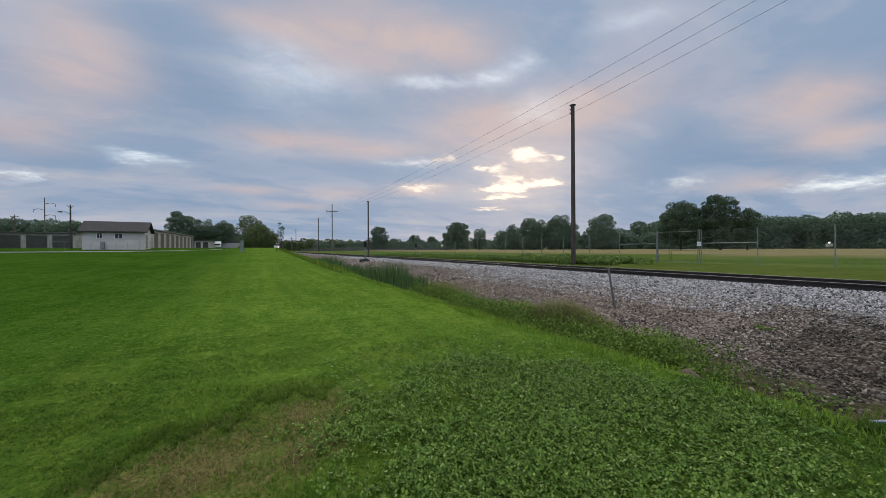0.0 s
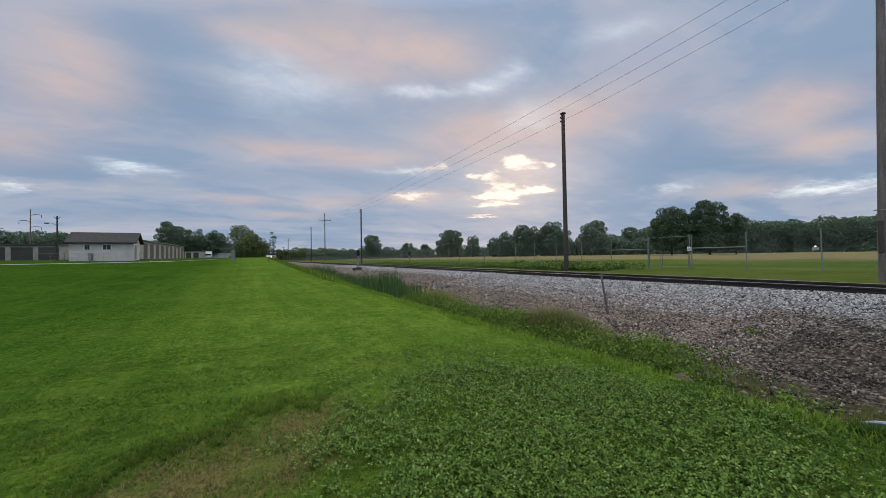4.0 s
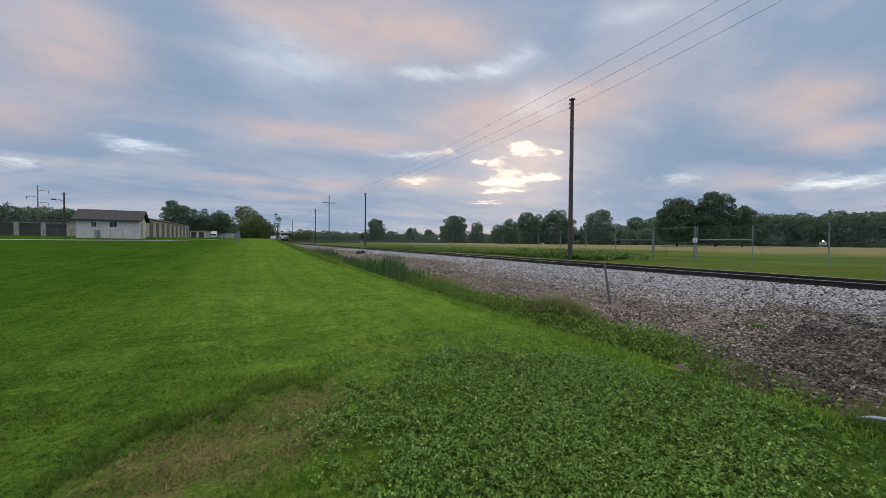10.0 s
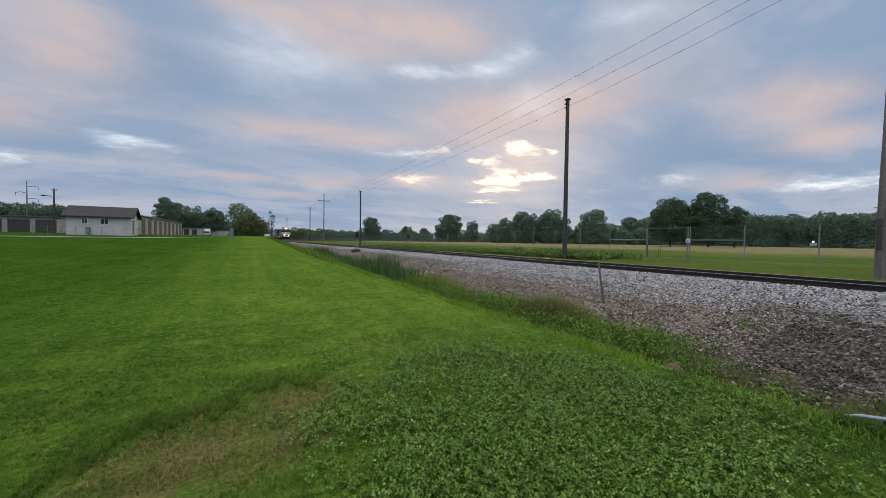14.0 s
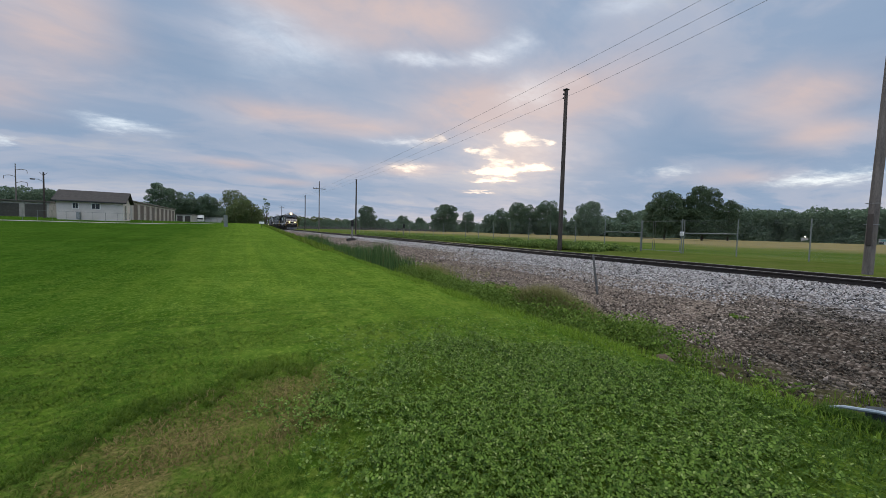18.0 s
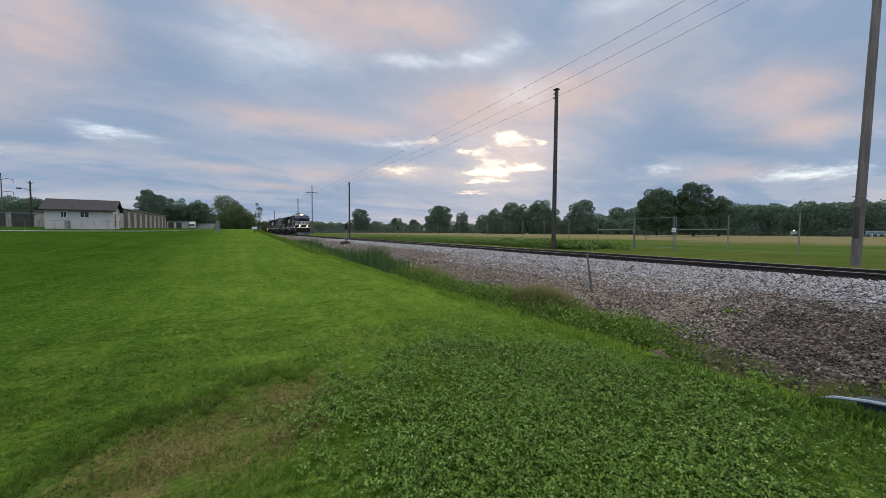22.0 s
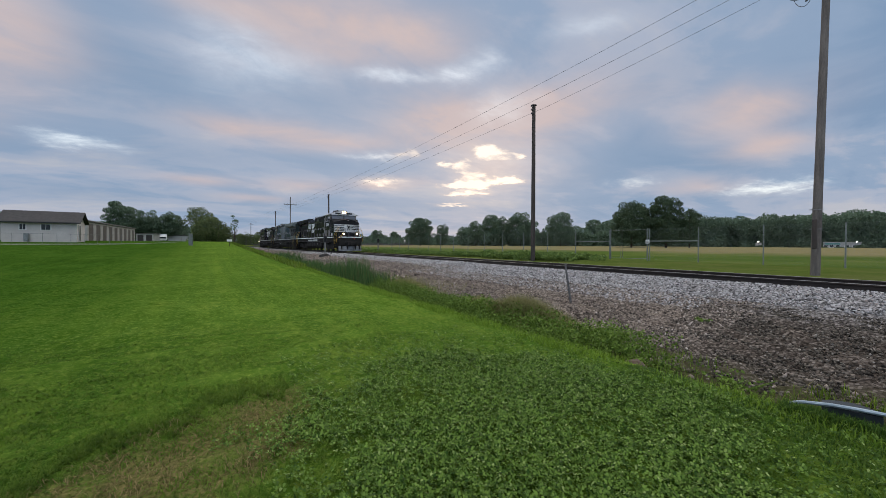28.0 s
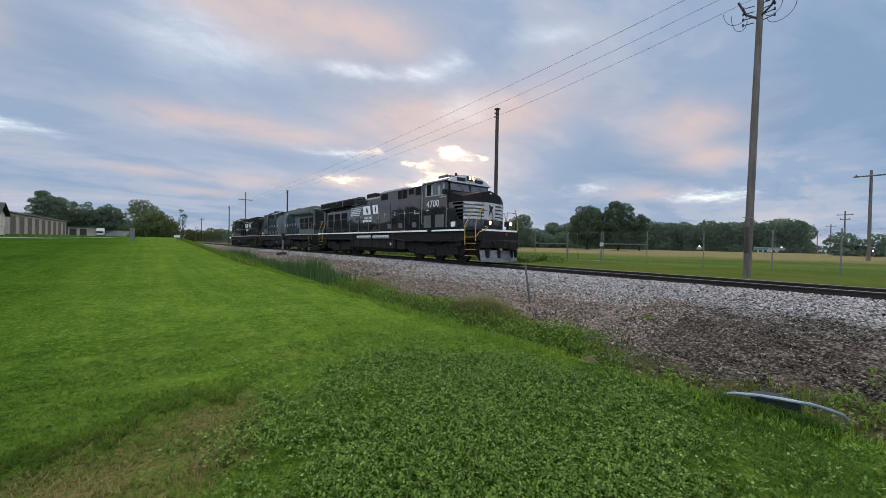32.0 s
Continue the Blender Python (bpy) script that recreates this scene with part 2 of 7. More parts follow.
def surface(name, dark, light, rough=0.7, metal=0.0, scale=6.0, grain=60.0, stretch=(1, 1, 1), relief=0.3, dirt=None):
    """A worn surface: two colours mixed by coarse and fine noise, with relief and uneven gloss."""
    m, nt, b = nodes_of(name)
    big = tex_noise(nt, scale, 5, 0.6, "Object", stretch)
    small = tex_noise(nt, grain, 3, 0.6, "Object", stretch)
    f = calc(nt, "ADD", calc(nt, "MULTIPLY", big, 0.65), calc(nt, "MULTIPLY", small, 0.35))
    col = ramp_of(nt, f, [(0.35, dark), (0.65, light)])
    if dirt:
        col = mixed(nt, ramp_of(nt, tex_noise(nt, scale * 0.4, 6, 0.7), [(0.52, (0, 0, 0)), (0.72, (0.8, 0.8, 0.8))]), col, dirt)
    nt.links.new(col, b.inputs["Base Color"])
    b.inputs["Metallic"].default_value = metal
    r = nt.nodes.new("ShaderNodeMapRange")
    r.inputs["To Min"].default_value, r.inputs["To Max"].default_value = max(rough - 0.12, 0.03), min(rough + 0.12, 1)
    nt.links.new(big, r.inputs[0])
    nt.links.new(r.outputs[0], b.inputs["Roughness"])
    bump(nt, b, small, relief, 0.01)
    return m


def glowing(name, colour, strength):
    m, nt, b = nodes_of(name)
    b.inputs["Base Color"].default_value = (*colour, 1)
    b.inputs["Emission Color"].default_value = (*colour, 1)
    b.inputs["Emission Strength"].default_value = strength
    return m


def lawn_tone(nt, col):
    """Lawn colour: mowing streaks along the track, tired yellow patches, deep green clumps and a lusher turf away from
    the track, painted darker there for the lens's corner falloff too.
    """
    geo = nt.nodes.new("ShaderNodeNewGeometry")
    sep = nt.nodes.new("ShaderNodeSeparateXYZ")
    nt.links.new(geo.outputs["Position"], sep.inputs[0])
    x = sep.outputs[0]
    wob = tex_noise(nt, 0.35, 4, 0.6)
    xb = calc(nt, "ADD", x, calc(nt, "MULTIPLY", wob, 1.6))
    lush_and_dim = nt.nodes.new("ShaderNodeMapRange")
    lush_and_dim.interpolation_type = "SMOOTHSTEP"
    lush_and_dim.inputs["From Min"].default_value, lush_and_dim.inputs["From Max"].default_value, lush_and_dim.inputs["To Max"].default_value = 2.4, -4.5, 0.95
    nt.links.new(xb, lush_and_dim.inputs[0])
    lines = calc(nt, "ADD", calc(nt, "MULTIPLY", calc(nt, "SINE", calc(nt, "MULTIPLY", calc(nt, "ADD", x, calc(nt, "MULTIPLY", wob, 0.35)), 9.8)), 0.05), calc(nt, "MULTIPLY", calc(nt, "SINE", calc(nt, "MULTIPLY", x, 2.9)), 0.03))
    streak = calc(nt, "ADD", tex_noise(nt, 1.0, 5, 0.65, "Object", (2.6, 0.16, 1)), lines)
    col = mixed(nt, ramp_of(nt, streak, [(0.40, (0, 0, 0)), (0.72, (0.42, 0.42, 0.42))]), col, (0.125, 0.190, 0.022))
    mott = tex_noise(nt, 0.9, 6, 0.72, "Object", (1.0, 0.7, 1))
    col = mixed(nt, ramp_of(nt, mott, [(0.30, (0.45, 0.45, 0.45)), (0.52, (0, 0, 0))]), col, (0.034, 0.082, 0.007))
    col = mixed(nt, ramp_of(nt, mott, [(0.52, (0, 0, 0)), (0.72, (0.5, 0.5, 0.5))]), col, (0.150, 0.190, 0.030))
    tuft = tex_noise(nt, 5.5, 4, 0.7, "Object", (1.0, 0.8, 1))
    col = mixed(nt, ramp_of(nt, tuft, [(0.34, (0.7, 0.7, 0.7)), (0.52, (0, 0, 0))]), col, (0.034, 0.080, 0.007))
    fleck = tex_noise(nt, 17.0, 4, 0.75, "Object", (1.0, 0.8, 1))
    col = mixed(nt, ramp_of(nt, fleck, [(0.50, (0, 0, 0)), (0.66, (0.6, 0.6, 0.6))]), col, (0.200, 0.255, 0.045))
    # greener turf, with the lens's dim corner multiplied into the colour as well
    return mixed(nt, lush_and_dim.outputs[0], col, (0.41, 0.54, 0.50), "MULTIPLY")


def foliage(name, dark, light, dry=None, rough=0.6, through_light=0.25, mown=False):
    """Leaves and blades: each island its own shade, a little light passing through."""
    m, nt, b = nodes_of(name)
    geo = nt.nodes.new("ShaderNodeNewGeometry")
    stops = [(0.0, dark), (0.8, light)] + ([(0.93, light), (1.0, dry)] if dry else [])
    col = ramp_of(nt, geo.outputs["Random Per Island"], stops)
    patch = tex_noise(nt, 0.6, 3, 0.6)
    col = mixed(nt, calc(nt, "MULTIPLY", patch, 0.35), col, tuple(0.55 * v for v in dark))
    if mown:
        col = lawn_tone(nt, col)
    nt.links.new(col, b.inputs["Base Color"])
    b.inputs["Roughness"].default_value = rough
    b.inputs["Specular IOR Level"].default_value = 0.12
    tr = nt.nodes.new("ShaderNodeBsdfTranslucent")
    nt.links.new(col, tr.inputs[0])
    mx = nt.nodes.new("ShaderNodeMixShader")
    mx.inputs[0].default_value = through_light
    nt.links.new(b.outputs[0], mx.inputs[1])
    nt.links.new(tr.outputs[0], mx.inputs[2])
    nt.links.new(mx.outputs[0], nt.nodes["Material Output"].inputs[0])
    return m


def ground_material():
    m, nt, b = nodes_of("ground_soil_and_turf")
    g = nt.nodes.new("ShaderNodeNewGeometry")
    sep = nt.nodes.new("ShaderNodeSeparateXYZ")
    nt.links.new(g.outputs["Position"], sep.inputs[0])
    x, y = sep.outputs[0], sep.outputs[1]
    wob = calc(nt, "SUBTRACT", tex_noise(nt, 0.9, 4), 0.5)
    xw = calc(nt, "ADD", x, calc(nt, "MULTIPLY", wob, 1.1))

    def step(v, a, w):
        r = nt.nodes.new("ShaderNodeMapRange")
        r.interpolation_type = "SMOOTHSTEP"
        r.inputs["From Min"].default_value, r.inputs["From Max"].default_value = a - w, a + w
        nt.links.new(v, r.inputs[0])
        return r.outputs[0]

    # turf with mowing bands along the track, patchy at two scales
    fine = tex_noise(nt, 38, 5, 0.75)
    mid = tex_noise(nt, 2.2, 4, 0.65)
    big = tex_noise(nt, 0.16, 4, 0.6)
    f = calc(nt, "ADD", calc(nt, "ADD", calc(nt, "MULTIPLY", fine, 0.46), calc(nt, "MULTIPLY", mid, 0.26)), calc(nt, "MULTIPLY", big, 0.28))
    turf = ramp_of(nt, f, [(0.39, TURF[0]), (0.50, TURF[1]), (0.60, TURF[2])])
    turf = lawn_tone(nt, turf)
    # a worn, dry patch of lawn by the camera
    dx = calc(nt, "DIVIDE", calc(nt, "ADD", x, 0.15), 1.15)
    dy = calc(nt, "DIVIDE", calc(nt, "SUBTRACT", calc(nt, "SUBTRACT", y, 3.15), calc(nt, "MULTIPLY", x, 0.55)), 0.75)
    r2 = calc(nt, "ADD", calc(nt, "MULTIPLY", dx, dx), calc(nt, "MULTIPLY", dy, dy))
    worn = calc(nt, "SUBTRACT", 1.0, step(calc(nt, "ADD", r2, calc(nt, "MULTIPLY", calc(nt, "SUBTRACT", tex_noise(nt, 2.6, 6, 0.75), 0.5), 5.0)), 0.7, 0.7))
    turf = mixed(nt, calc(nt, "MULTIPLY", worn, 0.72), turf, ramp_of(nt, fine, [(0.35, (0.050, 0.044, 0.016)), (0.65, (0.22, 0.155, 0.075))]))
    # turf under the clover painted darker, standing for shade between the leaves
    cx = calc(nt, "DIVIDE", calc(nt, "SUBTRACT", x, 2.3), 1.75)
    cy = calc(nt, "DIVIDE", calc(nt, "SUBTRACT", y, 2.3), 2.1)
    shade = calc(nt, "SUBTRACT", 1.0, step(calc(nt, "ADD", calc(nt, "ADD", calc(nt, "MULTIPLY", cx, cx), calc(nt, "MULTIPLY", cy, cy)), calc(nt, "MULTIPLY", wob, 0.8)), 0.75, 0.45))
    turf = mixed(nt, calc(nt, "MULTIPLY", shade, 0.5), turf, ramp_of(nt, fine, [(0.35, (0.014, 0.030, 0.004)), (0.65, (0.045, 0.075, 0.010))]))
    soil = ramp_of(nt, tex_noise(nt, 14, 6, 0.7), [(0.3, (0.020, 0.022, 0.010)), (0.7, (0.09, 0.085, 0.04))])
    vor = nt.nodes.new("ShaderNodeTexVoronoi")
    vor.inputs["Scale"].default_value = 27
    nt.links.new(g.outputs["Position"], vor.inputs["Vector"])
    stone_r = nt.nodes.new("ShaderNodeSeparateColor")
    nt.links.new(vor.outputs["Color"], stone_r.inputs[0])
    brown = ramp_of(nt, stone_r.outputs[0], [(0.0, (0.046, 0.037, 0.031)), (0.55, (0.178, 0.142, 0.118)), (1.0, (0.31, 0.262, 0.22))])
    white = ramp_of(nt, stone_r.outputs[0], [(0.0, (0.05, 0.048, 0.049)), (0.5, (0.205, 0.195, 0.195)), (1.0, (0.40, 0.38, 0.378))])
    # darker soil at low y, its colour lowered further for the lens's corner falloff
    brown = mixed(nt, calc(nt, "MULTIPLY", step(calc(nt, "ADD", calc(nt, "MULTIPLY", y, -1.0), calc(nt, "MULTIPLY", wob, 3.0)), -3.0, 1.2), 0.8), brown, ramp_of(nt, stone_r.outputs[0], [(0.0, (0.024, 0.020, 0.017)), (0.7, (0.080, 0.066, 0.056)), (1.0, (0.18, 0.155, 0.14))]))
    edge = ramp_of(nt, vor.outputs["Distance"], [(0.35, (1, 1, 1)), (0.85, (0.35, 0.35, 0.35))])
    stones = mixed(nt, 1.0, mixed(nt, step(calc(nt, "SUBTRACT", xw, calc(nt, "MINIMUM", calc(nt, "MAXIMUM", calc(nt, "MULTIPLY", calc(nt, "SUBTRACT", y, 8.0), 0.09), 0.0), 1.5)), 9.0, 1.4), brown, white), edge, "MULTIPLY")
    verge = ramp_of(nt, f, [(0.36, (0.040, 0.066, 0.012)), (0.50, (0.070, 0.098, 0.020)), (0.62, (0.112, 0.128, 0.034))])
    verge = mixed(nt, ramp_of(nt, tex_noise(nt, 0.5, 6, 0.7), [(0.45, (0, 0, 0)), (0.68, (0.6, 0.6, 0.6))]), verge, (0.106, 0.106, 0.042))
    pasture = ramp_of(nt, tex_noise(nt, 0.22, 6, 0.7, "Object", (1.0, 0.35, 1)), [(0.36, (0.052, 0.088, 0.018)), (0.52, (0.075, 0.108, 0.024)), (0.66, (0.120, 0.132, 0.042))])
    field = ramp_of(nt, tex_noise(nt, 0.35, 6, 0.7), [(0.35, (0.140, 0.128, 0.056)), (0.5, (0.205, 0.172, 0.088)), (0.68, (0.175, 0.160, 0.074))])
    xf = calc(nt, "ADD", x, calc(nt, "MULTIPLY", calc(nt, "SUBTRACT", tex_noise(nt, 0.08, 5, 0.6), 0.5), 30))
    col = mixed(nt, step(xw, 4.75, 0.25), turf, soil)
    col = mixed(nt, step(xw, 6.1, 0.5), col, stones)
    col = mixed(nt, step(xw, 17.6, 0.5), col, verge)
    col = mixed(nt, step(xw, 28.2, 0.9), col, pasture)
    col = mixed(nt, step(xf, 52, 9), col, field)
    nt.links.new(col, b.inputs["Base Color"])
    b.inputs["Roughness"].default_value = 1.0
    b.inputs["Specular IOR Level"].default_value = 0.0
    h = calc(nt, "ADD", calc(nt, "MULTIPLY", fine, 0.6), calc(nt, "MULTIPLY", vor.outputs["Distance"], calc(nt, "MULTIPLY", step(xw, 6.1, 0.5), -1.0)))
    bump(nt, b, h, 0.6, 0.03)
    return m


TURF = [(0.032, 0.068, 0.009), (0.057, 0.116, 0.015), (0.095, 0.160, 0.024)]
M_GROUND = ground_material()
M_GRASS = foliage("grass_blades", (0.086, 0.162, 0.018), (0.154, 0.240, 0.032), None, 0.7, 0.5, True)
M_TALL = foliage("tall_grass", (0.070, 0.130, 0.014), (0.175, 0.250, 0.032), (0.22, 0.17, 0.075), 0.7, 0.3)
M_FRINGE = foliage("bright_uncut_grass", (0.100, 0.190, 0.018), (0.230, 0.350, 0.045), None, 0.7, 0.45)
M_DEEP = foliage("deep_green_grass", (0.034, 0.082, 0.012), (0.080, 0.145, 0.024), None, 0.7, 0.35)
M_DRYGRASS = foliage("seeding_grass", (0.15, 0.165, 0.055), (0.30, 0.270, 0.125), None, 0.8, 0.3)
M_LIGHTWEED = foliage("pale_feathery_grass", (0.085, 0.140, 0.024), (0.200, 0.260, 0.060), (0.24, 0.21, 0.10), 0.7, 0.35)
M_STRAW = foliage("trodden_straw", (0.070, 0.062, 0.020), (0.27, 0.205, 0.095), None, 0.9, 0.2)
M_CLOVER = foliage("clover_leaves", (0.022, 0.062, 0.006), (0.175, 0.285, 0.048), (0.36, 0.45, 0.16), 0.5, 0.25)
M_PALEGRASS = foliage("pale_dry_grass", (0.24, 0.28, 0.07), (0.42, 0.43, 0.14), None, 0.8, 0.3)
M_THICKET = foliage("thicket_leaves", (0.060, 0.112, 0.026), (0.195, 0.275, 0.070), None, 0.6, 0.25)
M_REED = foliage("cattail_leaves", (0.040, 0.092, 0.028), (0.105, 0.180, 0.056), (0.16, 0.12, 0.05), 0.6, 0.25)
M_WEED = foliage("weed_leaves", (0.050, 0.100, 0.016), (0.190, 0.285, 0.050), None, 0.6, 0.25)
# leaf colour raised and blued: distance haze is painted into it
M_LEAF = foliage("tree_leaves_hazed", (0.104, 0.156, 0.106), (0.164, 0.226, 0.150), None, 0.6, 0.42)
M_LEAFDARK = foliage("tree_leaves_dark", (0.060, 0.098, 0.056), (0.112, 0.156, 0.090), None, 0.6, 0.38)
M_HEDGE = foliage("dry_hedge", (0.105, 0.105, 0.098), (0.155, 0.150, 0.138), None, 0.7, 0.3)
M_LEAF2 = foliage("tree_leaves_light", (0.084, 0.120, 0.050), (0.160, 0.195, 0.080), None, 0.6, 0.42)
M_BARK = surface("bark", (0.035, 0.028, 0.02), (0.10, 0.085, 0.065), 0.9, 0, 8, 50, (1, 1, 0.2), 0.8)
M_STONE = foliage("ballast_pale", (0.016, 0.015, 0.016), (0.52, 0.505, 0.505), (0.32, 0.25, 0.22), 0.85, 0.0)
M_STONE2 = foliage("ballast_brown", (0.028, 0.023, 0.020), (0.315, 0.258, 0.218), (0.56, 0.50, 0.45), 0.9, 0.0)
# dark stone whose colour also carries the dimming of the lens corner
M_STONE3 = foliage("ballast_dark_falloff", (0.016, 0.014, 0.012), (0.160, 0.138, 0.114), (0.40, 0.36, 0.32), 0.9, 0.0)
M_RAIL = surface("rusty_rail", (0.012, 0.009, 0.008), (0.034, 0.024, 0.019), 0.75, 0.2, 5, 80, (1, 0.1, 1))
M_RAILTOP = surface("worn_rail_head", (0.12, 0.115, 0.11), (0.22, 0.21, 0.20), 0.45, 0.6, 3, 50, (1, 0.1, 1), 0.1)
M_TIE = surface("tie_timber", (0.03, 0.024, 0.019), (0.09, 0.075, 0.06), 0.9, 0, 6, 60, (0.2, 1, 1), 0.8)
M_POLE = surface("weathered_pole", (0.060, 0.052, 0.048), (0.200, 0.172, 0.155), 0.9, 0, 5, 70, (1, 1, 0.12), 0.9)
M_POLEDARK = surface("tarred_pole", (0.022, 0.018, 0.017), (0.075, 0.058, 0.050), 0.85, 0, 5, 70, (1, 1, 0.12), 0.9)
M_WIRE = surface("cable", (0.07, 0.075, 0.09), (0.13, 0.14, 0.16), 0.5)
M_GALV = surface("galvanised_steel", (0.16, 0.17, 0.17), (0.34, 0.35, 0.36), 0.5, 0.7, 6, 40)
M_FENCE = surface("dull_fence_steel", (0.11, 0.125, 0.118), (0.22, 0.24, 0.23), 0.6, 0.3, 6, 40)
M_PAINTWHITE = surface("white_paint", (0.60, 0.60, 0.58), (0.78, 0.78, 0.76), 0.6, 0, 5, 60, dirt=(0.35, 0.33, 0.3))
M_SIDING = surface("white_siding", (0.47, 0.425, 0.40), (0.60, 0.55, 0.52), 0.7, 0, 0.6, 30, (1, 1, 1), 0.2)
M_ROOF = surface("roof_shingle", (0.020, 0.018, 0.018), (0.052, 0.047, 0.045), 0.9, 0, 3, 40, (1, 1, 1), 0.8)
M_BLOCK = surface("concrete_block", (0.27, 0.26, 0.235), (0.42, 0.40, 0.365), 0.9, 0, 1.5, 40, (1, 1, 1), 0.4, (0.2, 0.19, 0.17))
M_DOORDARK = surface("dark_roll_door", (0.045, 0.042, 0.035), (0.085, 0.08, 0.07), 0.55, 0.1, 3, 30)
M_CONCRETE = surface("concrete", (0.27, 0.26, 0.25), (0.45, 0.44, 0.42), 0.9, 0, 3, 50)
M_ASPHALT = surface("gravel_drive", (0.16, 0.155, 0.145), (0.30, 0.29, 0.27), 0.95, 0, 1.2, 60)
M_DARK = surface("black_metal", (0.008, 0.008, 0.009), (0.03, 0.03, 0.032), 0.5, 0.2, 5, 50)
M_GLASS = surface("dark_window", (0.02, 0.025, 0.03), (0.04, 0.045, 0.055), 0.08, 0, 2, 8, (1, 1, 1), 0.02)


# ---------- building blocks ----------
def mesh_of(name, verts, faces):
    me = bpy.data.meshes.new(name)
    me.from_pydata([tuple(v) for v in verts], [], [tuple(f) for f in faces])
    return me


def mesh_np(name, verts, faces):
    """A mesh from numpy arrays: verts (n, 3) and faces (m, k) of one kind."""
    me = bpy.data.meshes.new(name)
    verts, faces = np.asarray(verts, np.float32), np.asarray(faces, np.int32)
    m, k = faces.shape
    me.vertices.add(len(verts))
    me.vertices.foreach_set("co", verts.ravel())
    me.loops.add(m * k)
    me.loops.foreach_set("vertex_index", faces.ravel())
    me.polygons.add(m)
    me.polygons.foreach_set("loop_start", np.arange(0, m * k, k, dtype=np.int32))
    me.update(calc_edges=True)
    return me


def thing(name, x, y, z, label, category, group="", rz=0.0, kind=""):
    ob = new(name)
    ob.empty_display_size = 0.2
    ob.matrix_basis = pose(x, y, z, 0, 0, rz)
    return tagged(ob, label, category, group, kind)


def finish(bm, name, material, smooth_angle=None):
    me = bpy.data.meshes.new(name)
    bmesh.ops.recalc_face_normals(bm, faces=bm.faces)
    bm.to_mesh(me)
    bm.free()
    me.materials.append(material)
    if smooth_angle is not None:
        for p in me.polygons:
            p.use_smooth = True
        me.set_sharp_from_angle(angle=radians(smooth_angle))
    return me


def part(name, bm, material, parent, label="", smooth_angle=35):
    ob = new(name, finish(bm, name, material, smooth_angle))
    ob.parent = parent
    if label:
        ob["label"] = label
    return ob


def part_mesh(name, me, parent, m=None, label=""):
    ob = new(name, me)
    ob.parent = parent
    if m is not None:
        ob.matrix_basis = m
    if label:
        ob["label"] = label
    return ob


def box(bm, x0, x1, y0, y1, z0, z1, bevel=0.0):
    vs = [bm.verts.new((x, y, z)) for z in (z0, z1) for x, y in ((x0, y0), (x1, y0), (x1, y1), (x0, y1))]
    fs = [bm.faces.new([vs[i] for i in f]) for f in ((3, 2, 1, 0), (4, 5, 6, 7), (0, 1, 5, 4), (1, 2, 6, 5), (2, 3, 7, 6), (3, 0, 4, 7))]
    if bevel:
        edges = list({e for f in fs for e in f.edges})
        bmesh.ops.bevel(bm, geom=edges, offset=bevel, segments=1, affect="EDGES")
    return vs


def tube(bm, p0, p1, r0, r1=None, n=10, caps=True):
    """A tapered round bar from p0 to p1."""
    r1 = r0 if r1 is None else r1
    p0, p1 = Vector(p0), Vector(p1)
    d = (p1 - p0).normalized()
    a = d.orthogonal().normalized()
    b = d.cross(a)
    rings = []
    for p, r in ((p0, r0), (p1, r1)):
        rings.append([bm.verts.new(p + (a * math.cos(6.28319 * i / n) + b * math.sin(6.28319 * i / n)) * r) for i in range(n)])
    for i in range(n):
        j = (i + 1) % n
        bm.faces.new((rings[0][i], rings[0][j], rings[1][j], rings[1][i]))
    if caps:
        bm.faces.new(rings[0][::-1])
        bm.faces.new(rings[1])


def rod(bm, points, r, n=8):
    """A bent bar through points, with ball-like joints."""
    pts = [Vector(p) for p in points]
    prev = None
    for i, p in enumerate(pts):
        d = (pts[min(i + 1, len(pts) - 1)] - pts[max(i - 1, 0)]).normalized()
        up = Vector((0, 0, 1)) if abs(d.z) < 0.95 else Vector((0, 1, 0))
        a = d.cross(up).normalized()
        b = d.cross(a)
        ring = [bm.verts.new(p + (a * math.cos(6.28319 * k / n) + b * math.sin(6.28319 * k / n)) * r) for k in range(n)]
        if prev:
            for k in range(n):
                j = (k + 1) % n
                bm.faces.new((prev[k], prev[j], ring[j], ring[k]))
        else:
            bm.faces.new(ring[::-1])
        prev = ring
    bm.faces.new(prev)


def prism(bm, outline, axis, a0, a1):
    """An outline of (u, v) pushed along an axis: 'x' takes (y, z), 'y' takes (x, z), 'z' takes (x, y)."""
    put = {"x": lambda u, v, a: (a, u, v), "y": lambda u, v, a: (u, a, v), "z": lambda u, v, a: (u, v, a)}[axis]
    lo = [bm.verts.new(put(u, v, a0)) for u, v in outline]
    hi = [bm.verts.new(put(u, v, a1)) for u, v in outline]
    n = len(outline)
    bm.faces.new(lo[::-1])
    bm.faces.new(hi)
    for i in range(n):
        j = (i + 1) % n
        bm.faces.new((lo[i], lo[j], hi[j], hi[i]))
    return lo, hi


def loft(bm, sections):
    """Skin over closed sections of equal count."""
    rings = [[bm.verts.new(p) for p in s] for s in sections]
    n = len(rings[0])
    for a, b in zip(rings, rings[1:]):
        for i in range(n):
            j = (i + 1) % n
            bm.faces.new((a[i], a[j], b[j], b[i]))
    bm.faces.new(rings[0][::-1])
    bm.faces.new(rings[-1])


